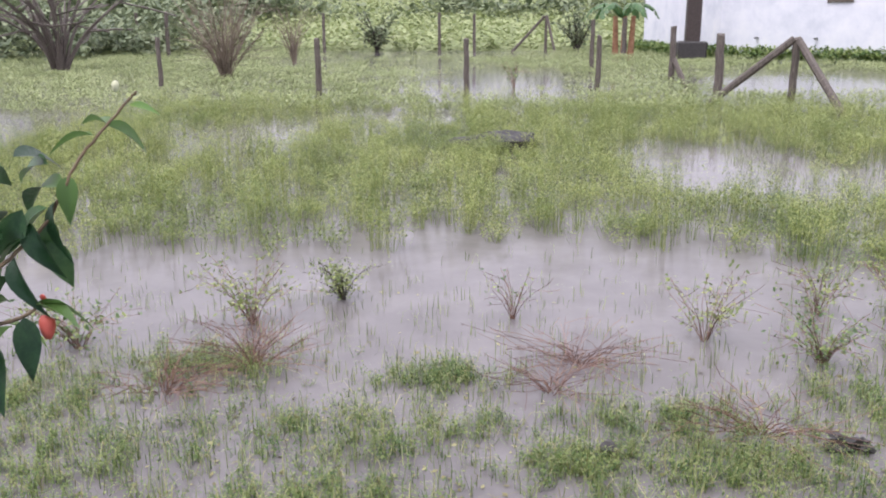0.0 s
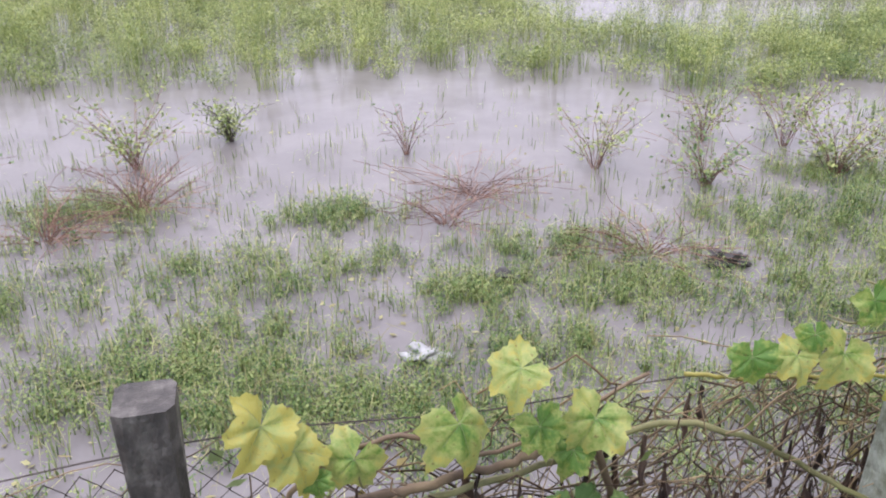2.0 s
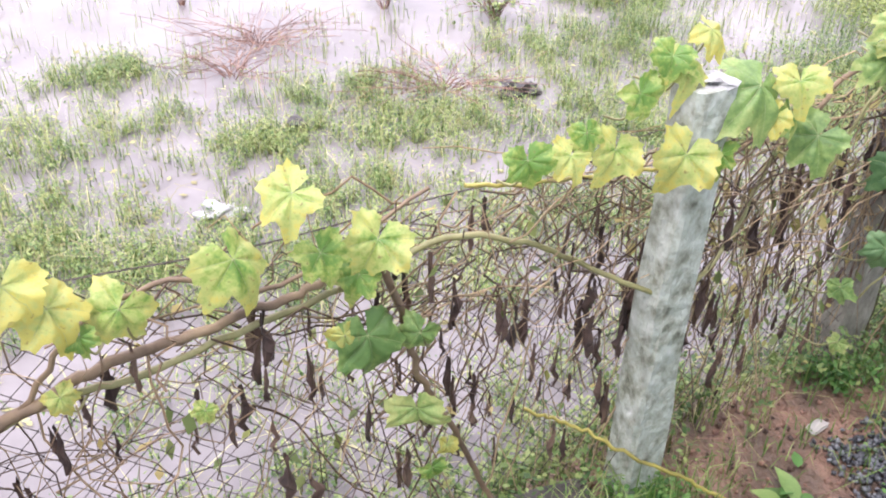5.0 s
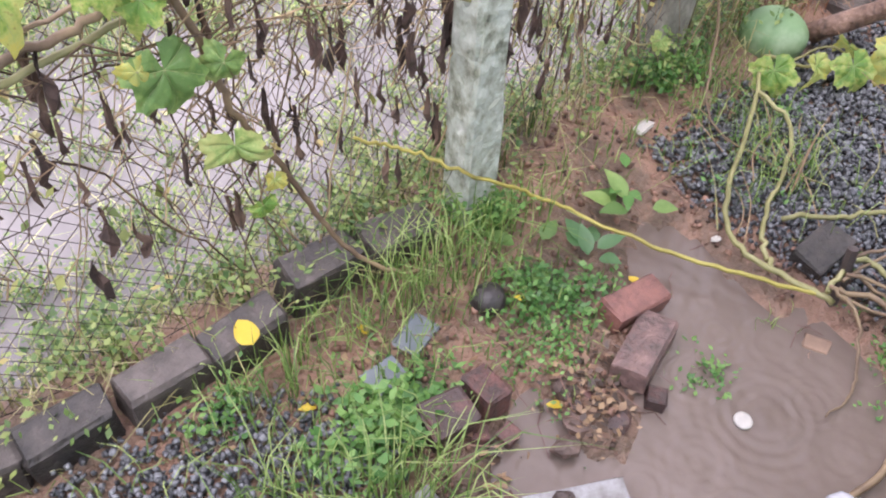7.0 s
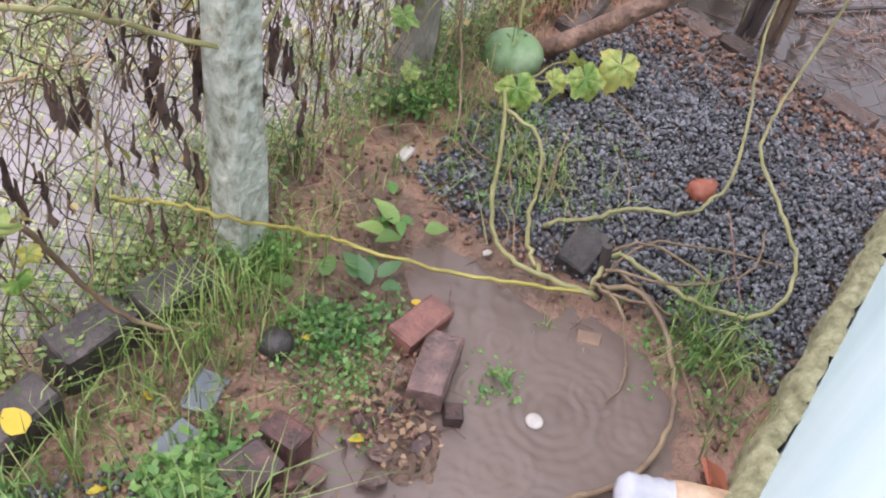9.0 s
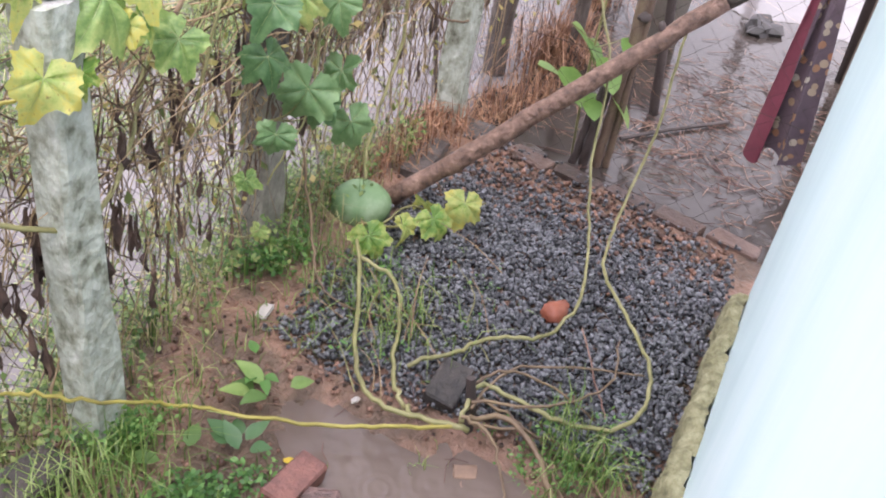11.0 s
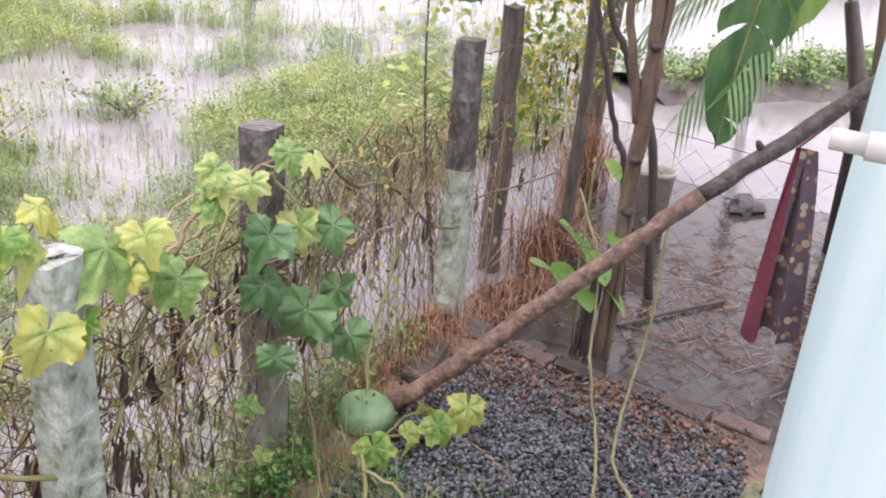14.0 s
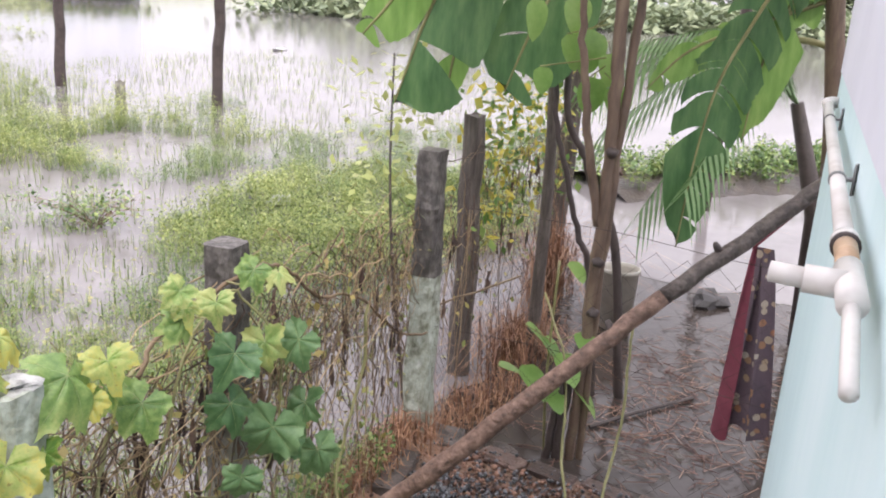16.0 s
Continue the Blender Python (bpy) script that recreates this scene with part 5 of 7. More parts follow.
    thing("soil_clods", mesh("soil_clods", v.reshape(-1, 3), (np.arange(len(x))[:, None, None] * 8 + q[None]).reshape(-1, 4), M["clod"]), "crumbs of red-brown soil on mud", "soil", kind="stuff")
    for cx, cy, sx, sy, m in ((1.56, 1.03, .06, .05, 170), (1.6, 1.14, .07, .05, 90), (1.3, 0.98, .07, .05, 70), (1.5, 0.58, .12, .05, 90), (1.2, 1.42, .2, .08, 90)):
        at = np.stack([cx + r.normal(0, sx, m), cy + r.normal(0, sy, m)], 1)
        at = np.column_stack([at, yard_z(at[:, 0], at[:, 1]) + 0.014])
        thing("leaf_litter", mesh("leaf_litter", *leaflets(at, r.uniform(.01, .035, m), r, 0.25), M["litter"]), "sodden brown leaf litter on mud", "litter", kind="stuff")
    # brick rubble strewn over the far end of the gravel
    n = 800
    x, y = r.normal(3.62, 0.17, n), r.uniform(0.75, 1.95, n)
    ok = (x < 3.86) & (y > wall_y(x) + 0.1)
    x, y = x[ok], y[ok]
    v = c[None] * r.uniform(0.5, 1.0, (len(x), 8, 3)) * r.uniform(0.004, 0.013, (len(x), 1, 1))
    v = np.einsum("nij,nkj->nki", chance_rot(r, len(x)), v) + np.stack([x, y, yard_z(x, y) + 0.016], 1)[:, None]
    thing("brick_rubble", mesh("brick_rubble", v.reshape(-1, 3), (np.arange(len(x))[:, None, None] * 8 + q[None]).reshape(-1, 4), M["rubble"]), "crumbled red brick strewn over gravel", "rubble", kind="stuff")
    x, y = r.uniform(1.2, 2.6, 150), r.uniform(0.9, 1.9, 150)
    ps = []
    for i in range(150):
        a, ln = r.uniform(0, 6.28), r.uniform(0.04, 0.16)
        z = float(yard_z(x[i], y[i])) + 0.012
        ps.append(tube([(x[i], y[i], z), (x[i] + ln * 0.5 * math.cos(a), y[i] + ln * 0.5 * math.sin(a), z + r.uniform(0, 0.02)), (x[i] + ln * math.cos(a + 0.3), y[i] + ln * math.sin(a + 0.3), z)], 0.0014, 3, False))
    thing("yard_twigs", mesh("yard_twigs", *merge(*ps), M["twig"]), "thin dead twigs and straw on mud", "twigs", kind="stuff")


yard_greens()

# ---------------------------------------------------------------- behind the yard
def build_tree():
    e = thing("small_tree", None, "thin tree with several tan stems standing in flood water", "tree")
    for pts, r0, r1, m in (([(4.27, 1.64, -0.1), (4.275, 1.63, 0.3), (4.28, 1.625, 0.6), (4.29, 1.62, 1.13), (4.29, 1.62, 1.64), (4.28, 1.63, 2.02), (4.27, 1.64, 2.6)], 0.025, 0.03, "trunk"),
                           ([(4.3, 1.6, -0.1), (4.3, 1.6, 0.35), (4.3, 1.6, 0.8), (4.31, 1.59, 1.4), (4.32, 1.575, 2.0), (4.33, 1.56, 2.6)], 0.018, 0.02, "trunk"),
                           ([(4.285, 1.63, 1.18), (4.24, 1.69, 1.5), (4.21, 1.735, 1.8), (4.19, 1.77, 2.1), (4.17, 1.8, 2.5)], 0.022, 0.014, "trunk"),
                           ([(4.2, 1.73, -0.1), (4.22, 1.72, 0.2), (4.25, 1.69, 0.45)], 0.022, 0.014, "stem_dark"),
                           ([(4.22, 1.69, -0.1), (4.24, 1.68, 0.25), (4.265, 1.65, 0.6)], 0.026, 0.018, "stem_dark"),
                           ([(5.06, 1.7, -0.1), (5.0, 1.8, 0.8), (4.91, 1.94, 1.21), (4.87, 2.0, 1.38), (4.81, 2.08, 1.6), (4.79, 2.12, 2.3)], 0.026, 0.016, "stem_dark"),
                           ([(4.98, 1.83, -0.1), (4.92, 1.92, 0.74), (4.88, 1.98, 0.93), (4.82, 2.07, 1.29), (4.78, 2.14, 1.66), (4.76, 2.18, 2.3)], 0.02, 0.012, "stem_dark")):
        p = spline(np.array(pts), 6, 0.004)
        part("trunk", mesh("trunk", *tube(p, np.linspace(r0, r1, len(p)) * (1 + RNG.normal(0, 0.03, len(p))), 9), M[m], True), e)
    for z in (0.78, 1.02, 1.52):
        part("bark_knot", mesh("bark_knot", *moved(rock(0.03, int(z * 9), (1, 1, 0.8), 0.4), Matrix.Translation((4.265, 1.6, z))), M["stem_dark"], True), e, "dark knot on the bark")
    r = random.Random(6)
    for x, y, z, w, a in ((4.31, 1.89, 1.92, .16, 160), (4.36, 1.80, 1.93, .2, 150), (4.36, 1.78, 1.74, .17, 140), (4.43, 1.68, 1.72, .15, 120), (4.32, 1.88, 2.08, .17, 150), (4.22, 2.03, 2.05, .18, 170), (4.4, 1.71, 1.86, .14, 130), (4.2, 1.95, 1.8, .12, 150)):
        me = mesh("leaf", *plain_leaf(w, w * 0.85, 0.35, 0.2, 8, 0.55), M["leaf_pale"], True)
        part("leaf", me, e, m=pose(x, y, z + w * 0.5, -68 + r.uniform(-12, 15), r.uniform(-20, 20), a))
        part("leaf_stalk", mesh("leaf_stalk", *tube([(4.28, 1.68, z + w * 0.5 + 0.06), (x, y, z + w * 0.5)], .003, 4), M["vine"]), e)
    # unseen leaf canopy added over the back plot to darken the water below
    cr = np.random.default_rng(66)
    at = np.array([5.4, 1.7, 3.45]) + cr.normal(0, 1, (2600, 3)) * (1.1, 0.75, 0.45)
    at = at[at[:, 2] > 2.75]
    part("crown", mesh("crown", *leaflets(at, cr.uniform(.12, .2, len(at)), cr), M["leaf_green"]), e)


SAPLING_LEAVES = ((4.15, 1.88, .68, .19, 215), (4.15, 1.88, .47, .17, 170), (4.09, 1.97, .46, .14, 230), (4.28, 1.67, .39, .17, 200), (4.24, 1.73, .55, .15, 150), (4.29, 1.65, .66, .12, 130), (4.20, 1.81, .62, .13, 190), (4.25, 1.73, 1.0, .1, 160), (4.24, 1.76, .36, .13, 140))


def banana_leaf(parent, path, width, material, seed, tears=8, droop=0.55, across=None, halves=(1.0, 1.0)):
    """A banana leaf: midrib with a ribbed blade on both sides, torn into strips."""
    r = np.random.default_rng(seed)
    p = spline(path, 8)
    d = np.gradient(p, axis=0)
    d /= np.linalg.norm(d, axis=1)[:, None]
    n = len(p)
    part("midrib", mesh("midrib", *tube(p, np.linspace(0.014, 0.004, n), 6), M["vine"], True), parent, "pale green midrib")
    side = np.cross(d, (0, 0, 1.0))
    if across:
        side = np.array(across) - d * (d @ np.array(across))[:, None]
    side /= np.linalg.norm(side, axis=1)[:, None] + 1e-6
    s = np.linspace(0, 1, n)
    w = width * 0.5 * np.clip(np.sin(np.pi * np.clip(s * 0.93 + 0.07, 0, 1)), 0, 1) ** 0.5
    vs, fs, k = [], [], 0
    for sg, share in ((-1, halves[0]), (1, halves[1])):
        cuts = set(r.choice(np.arange(2, n - 2), min(tears, n - 5), replace=False).tolist())
        dr = droop
        start = 0
        for end in sorted(cuts) + [n - 1]:
            dr = droop + r.normal(0, 0.12)
            for i in range(start, end + 1):
                shrink = 0.93 if (i == end and end in cuts) else 1
                for j in range(5):
                    u = j / 4
                    mid = p[(start + end) // 2]
                    q = p[i] + (mid - p[i]) * 0.22 * u * (0 < start or end in cuts) + side[i] * sg * share * w[i] * u * math.cos(dr * u) * shrink - np.array([0, 0, 1]) * w[i] * u * math.sin(dr * u) * 1.1 + d[i] * w[i] * 0.3 * u * shrink
                    vs.append(q + (0, 0, 0.004 * ((i % 2) * 2 - 1) * u))
            for i in range(end - start):
                for j in range(4):
                    a = k + i * 5 + j
                    fs.append([a, a + 1, a + 6, a + 5])
            k += (end - start + 1) * 5
            start = end
    part("blade", mesh("blade", np.array(vs), fs, M[material], True), parent)


def build_banana():
    e = thing("banana_plant", None, "banana plant with large torn wet leaves behind the house corner", "banana plant")
    part("pseudostem", mesh("pseudostem", *tube(spline([(5.95, 0.95, -0.1), (5.93, 0.97, 1.2), (5.82, 1.14, 2.5)], 5), 0.05, 12), M["trunk"], True), e)
    banana_leaf(e, [(5.86, 1.1, 2.42), (5.7, 1.33, 2.3), (5.62, 1.47, 2.01), (5.56, 1.57, 1.7), (5.52, 1.62, 1.29), (5.51, 1.65, 0.8)], 0.42, "banana", 3, 14, 0.35, (0.5, -0.86, 0.1))
    banana_leaf(e, [(5.85, 1.1, 2.45), (5.77, 1.26, 2.26), (5.70, 1.38, 1.87), (5.67, 1.42, 1.42)], 0.36, "banana_backlit", 5, 3, 0.2, (0.5, -0.86, -0.1))
    banana_leaf(e, [(5.84, 1.14, 2.2), (5.62, 1.5, 2.03), (5.48, 1.72, 1.9), (5.38, 1.9, 1.68)], 0.2, "banana_backlit", 6, 4, 0.4, (0.3, -0.4, 0.8))
    part("petiole", mesh("petiole", *tube(spline([(5.85, 1.44, 1.98), (6.0, 1.2, 1.98), (6.07, 1.09, 1.9), (6.08, 1.06, 1.6)], 5), 0.02, 8), M["vine"], True), e, "arched green leaf stalk")
    f = thing("banana_plant", None, "large glossy banana leaves hanging over the wire fence", "banana plant")
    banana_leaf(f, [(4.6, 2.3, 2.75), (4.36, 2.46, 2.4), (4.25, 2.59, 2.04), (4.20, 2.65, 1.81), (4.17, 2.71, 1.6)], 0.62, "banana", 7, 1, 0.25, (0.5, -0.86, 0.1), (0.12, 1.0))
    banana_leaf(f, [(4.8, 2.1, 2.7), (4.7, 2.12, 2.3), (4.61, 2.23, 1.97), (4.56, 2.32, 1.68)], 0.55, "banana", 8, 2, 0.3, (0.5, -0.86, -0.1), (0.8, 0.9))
    banana_leaf(f, [(4.6, 2.35, 2.75), (4.25, 2.6, 2.35), (4.15, 2.74, 2.08), (4.08, 2.85, 1.92)], 0.3, "banana_backlit", 9, 2, 0.4, (0.5, -0.86, 0.2))
    banana_leaf(f, [(4.65, 2.3, 2.75), (4.45, 2.4, 2.3), (4.38, 2.5, 1.9), (4.36, 2.55, 1.55)], 0.2, "banana_backlit", 10, 2, 0.4, (0.5, -0.86, 0.2))
    part("stalk", mesh("stalk", *tube(spline([(5.2, 2.35, -0.1), (5.1, 2.3, 1.4), (4.78, 2.28, 2.78)], 6), np.linspace(0.042, 0.02, 13), 8), M["wood"], True), f)
    g = thing("palm", None, "young palm with narrow drooping dark fronds by the wall", "palm")
    r = np.random.default_rng(12)
    part("trunk", mesh("trunk", *tube([(6.55, 1.05, -0.1), (6.5, 1.1, 0.9), (6.35, 1.3, 1.6)], [0.08, 0.065, 0.04], 9), M["stem_dark"], True), g)
    for k, (ax, ay, az) in enumerate(((-0.9, 0.9, 0.0), (-0.5, 0.95, -0.3), (-0.9, 0.3, -0.5), (-0.2, 0.9, 0.2), (0.3, 0.7, 0.2), (-0.7, 0.6, -0.7))):
        o = np.array([6.35, 1.3, 1.6])
        p = spline([o, o + (ax * 0.4, ay * 0.4, 0.35 + az * 0.2), o + (ax, ay, 0.1 + az)], 9)
        ps = [tube(p, np.linspace(0.01, 0.003, len(p)), 5)]
        for i in range(3, len(p)):
            for sg in (-1, 1):
                for q in range(2):
                    a = p[i] + (p[i] - p[i - 1]) * 0.5 * q
                    t = a + np.array([ay * sg * 0.16, -ax * sg * 0.16, -0.2]) + (p[i] - p[i - 1]) * 1.2
                    w = (p[i] - p[i - 1]) * 0.14
                    ps.append(([a - w, a + w, (a + t) / 2 + w + (0, 0, 0.03), t, (a + t) / 2 - w + (0, 0, 0.03)], [[0, 1, 2, 4], [4, 2, 3]]))
        part("frond", mesh("frond", *merge(*ps), M["leaf_dark"]), g)


def build_back():
    build_tree()
    sap = thing("sapling", None, "low sapling with pale bright green oval leaves behind the wire", "sapling")
    part("stem", mesh("stem", *tube(spline([(4.25, 1.76, -0.05), (4.23, 1.78, 0.4), (4.22, 1.77, 1.0)], 5), 0.006, 6), M["vine"], True), sap)
    for k, (x, y, z, l, a) in enumerate(SAPLING_LEAVES):
        part("leaf", mesh("leaf", *plain_leaf(l * 1.2, l * .85, .3, .15, 8, .5), M["leaf_pale"], True), sap, m=pose(x, y, z, -35 + (k % 3) * 12, 0, a))
        part("leaf_stalk", mesh("leaf_stalk", *tube([(4.23, 1.775, z - .08), (x, y, z)], .0025, 4), M["vine"]), sap)
    build_banana()
    b = thing("bucket", None, "dirty white plastic bucket standing in flood water", "bucket", m=pose(6.05, 2.16, -0.02, 0, 2, 30))
    part("shell", mesh("shell", *lathe([(0.0, 0.01), (0.105, 0.01), (0.125, 0.41), (0.133, 0.41), (0.135, 0.44), (0.127, 0.44), (0.12, 0.41), (0.1, 0.05), (0, 0.05)], 24), M["bucket"], True), b)
    for k, zz in ((0, .28), (1, .28), (2, .28)):
        part("print", mesh("print", *moved(block((0.024, 0.004, 0.06), k, 0.1), pose(0, 0, 0, 0, 0, 105 + k * 15) @ Matrix.Translation((0, -0.121, zz))), M["stem_dark"]), b, "dark faded print")
    thing("dark_debris", mesh("dark_debris", *rock(0.16, 5, (1.1, 0.7, 0.5), 0.6), M["dark"]), "dark lump of debris in flood water", "debris", m=pose(6.95, 1.79, 0.03))
    # cloth on a line
    nx, nz = 22, 12
    c = thing("hanging_cloth", None, "wine-red and dark patterned cloth hung up at the house corner", "cloth")
    for nm, mt, u0, u1 in (("border", "cloth_red", 0.0, 0.3), ("panel", "cloth", 0.3, 1.0)):
        v, f = [], []
        for j in range(nz + 1):
            t = j / nz
            for i in range(nx + 1):
                u = u0 + (u1 - u0) * i / nx
                w = 0.05 + 0.2 * t ** 0.8
                x = 4.46 + 0.03 * math.sin(u * 14 + t) * (0.3 + t)
                y = 0.955 + (0.4 - u) * w * 1.05 + 0.02 * math.sin(u * 17)
                v.append((x + (0.5 - u) * 0.12 * t, y, 1.19 - 0.93 * t + 0.1 * u * t - 0.03 * math.sin(u * 9) * t))
        for j in range(nz):
            for i in range(nx):
                a = j * (nx + 1) + i
                f.append([a, a + 1, a + nx + 2, a + nx + 1])
        part(nm, mesh(nm, v, f, M[mt], True), c)
    part("cord", mesh("cord", *tube([(4.46, 0.99, 1.18), (4.4, 0.8, 1.42), (4.3, 0.7, 1.57)], 0.005, 6), M["cloth_red"]), c)
    r = np.random.default_rng(51)
    # dry rust-coloured grass heaps
    for cx, cy, sx, sy, h, n, lab in ((5.15, 2.42, .25, .14, .42, 420, "heap of rust-brown dry grass by a post"), (4.4, 2.25, .45, .12, .17, 420, "rust-brown dry grass at the fence foot"), (3.68, 2.2, .3, .12, .15, 300, "rust-brown dry grass round the corner post"), (3.2, 2.13, .35, .08, .13, 200, "pale brown dry grass under the wire"), (6.3, 2.8, .2, .14, .75, 380, "tall rust-brown dry grass by a post")):
        x, y = cx + r.normal(0, sx * 0.6, n), cy + r.normal(0, sy * 0.6, n)
        thing("dry_grass", mesh("dry_grass", *blades(np.stack([x, y, yard_z(x, y) if cx < 4 else np.zeros(n)], 1), h, 0.006, r, 1.0), M["hay"]), lab, "dry grass", kind="stuff")
    # shallow brown water of the back plot, ringed by rain, tree and house reflections put into its dark colour, with
    # mud just breaking through
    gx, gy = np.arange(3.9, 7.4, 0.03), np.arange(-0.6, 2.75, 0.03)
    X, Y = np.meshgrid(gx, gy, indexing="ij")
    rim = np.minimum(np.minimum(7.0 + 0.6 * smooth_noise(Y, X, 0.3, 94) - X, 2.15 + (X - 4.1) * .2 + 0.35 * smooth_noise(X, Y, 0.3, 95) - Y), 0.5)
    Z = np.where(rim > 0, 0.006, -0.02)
    for cx, cy, reach, amp in ((4.55, 1.45, .22, .0016), (5.0, 1.2, .16, .0012), (4.7, 0.95, .15, .001), (5.4, 1.6, .2, .0012), (4.4, 1.2, .1, .001), (6.0, 1.5, .2, .0012)):
        q = np.hypot(X - cx, Y - cy)
        Z = Z + amp * np.sin(q * 55) * np.exp(-((q - reach * .5) / (reach * .4)) ** 2)
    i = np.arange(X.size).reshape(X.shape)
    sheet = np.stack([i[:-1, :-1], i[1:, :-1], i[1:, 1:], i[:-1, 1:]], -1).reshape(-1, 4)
    thing("back_plot_water", mesh("back_plot_water", np.stack([X, Y, Z], -1).reshape(-1, 3), sheet, M["shaded_water"], True), "shallow brown rain water on the back plot, tree and house shade in its colour", "water", kind="structure")
    lump = np.array([noise.noise(Vector((a * 2.1, b * 2.1, 3))) * 0.03 + noise.noise(Vector((a * 8, b * 8, 0))) * 0.022 for a, b in zip(X.ravel(), Y.ravel())]).reshape(X.shape)
    Z = np.where(rim > 0.1, -0.006 + lump, -0.05)
    thing("back_plot_mud", mesh("back_plot_mud", np.stack([X, Y, Z], -1).reshape(-1, 3), sheet, M["wet_mud"], True), "dark wet mud showing through shallow water", "ground", kind="structure")
    # leaf litter and sticks in the shallow water
    ps = []
    for i in range(900):
        x, y = r.normal(5.1, 0.6), r.normal(1.3, 0.45)
        if x < 4.02:
            continue
        a, ln = r.uniform(0, 6.28), r.uniform(0.04, 0.16)
        ps.append(tube([(x, y, 0.012), (x + ln * math.cos(a), y + ln * math.sin(a), 0.02)], 0.0022, 3, False))
    thing("floating_straw", mesh("floating_straw", *merge(*ps), M["twig"]), "straw and sticks floating in the flooded back plot", "straw", kind="stuff")
    thing("floating_stick", mesh("floating_stick", *tube([(4.6, 1.68, 0.02), (4.9, 1.55, 0.025), (5.3, 1.36, 0.02)], 0.011, 6), M["stem_dark"]), "thin dark stick in flood water", "stick")
    # bank of stones and soil across the water
    rr = random.Random(5)
    for i in range(16):
        thing("bank_stone", mesh("bank_stone", *rock(rr.uniform(0.1, 0.24), i, (1.2, 0.9, 0.7), 0.5, 2), M["dark" if i % 3 else "kerb"]), "dark stone on the soil bank in the water", "stone", "bank stones", m=pose(10.2 + i * 0.16 + rr.uniform(-.1, .1), 3.85 - i * 0.085 + rr.uniform(-.12, .12), rr.uniform(0, 0.12), 0, 0, i * 50))
    n, v, f = 26, [], []
    for i in range(n + 1):
        t = i / n
        x, y = 9.8 + 3.4 * t, 4.0 - 2.2 * t
        for k in (-1, -0.6, 0, 0.6, 1):
            v.append((x + k * 0.35 + r.normal(0, 0.04), y + k * 0.6 + r.normal(0, 0.04), 0.22 * (1 - k * k) + r.normal(0, 0.02) - 0.04))
    for i in range(n):
        for k in range(4):
            a = i * 5 + k
            f.append([a, a + 1, a + 6, a + 5])
    thing("soil_bank", mesh("soil_bank", v, f, M["wet_mud"], True), "low dark soil bank across the flooded plot", "bank", kind="structure")
    t = r.uniform(0, 1, 170)
    base = np.stack([9.9 + 3.3 * t + r.normal(0, .25, 170), 3.95 - 2.1 * t + r.normal(0, .3, 170), np.full(170, 0.08)], 1)
    thing("bank_weeds", mesh("bank_weeds", *weeds(base, 0.32, 0.14, 6, 7, 0.06, r), M["weed_low"]), "green weeds on the soil bank", "weeds", kind="stuff")
    # leafy creeper over the back fence
    base = []
    for i in range(900):
        x = r.uniform(4.75, 7.4) if i % 3 else r.normal(5.4, 0.3)
        base.append((x, 2.57 + (x - 4.7) * 0.24 + r.normal(0, .1), r.uniform(0.75, 1.65)))
    at = np.array(base)
    thing("creeper_leaves", mesh("creeper_leaves", *leaflets(at, r.uniform(.045, .095, len(at)), r, 0.9), M["creeper"]), "yellow-green creeper leaves on the back fence", "creeper", kind="stuff")
    # small leafy shrub behind the corner post
    e = thing("leafy_shrub", None, "thin-stemmed shrub with small green leaves behind the fence", "shrub")
    p = spline([(4.25, 2.62, 0), (4.28, 2.75, 0.7), (4.35, 2.85, 1.25), (4.55, 3.0, 1.8)], 6)
    part("stem", mesh("stem", *tube(p, np.linspace(.011, .005, len(p)), 6), M["stem_dark"], True), e)
    at = np.concatenate([p[r.integers(8, len(p), 90)] + r.normal(0, .13, (90, 3)), np.stack([r.normal(4.6, .2, 110), r.normal(3.0, .15, 110), r.normal(1.35, .22, 110)], 1)])
    part("foliage", mesh("foliage", *leaflets(at, r.uniform(.05, .085, len(at)), r), M["leaf_green"]), e)


build_back()

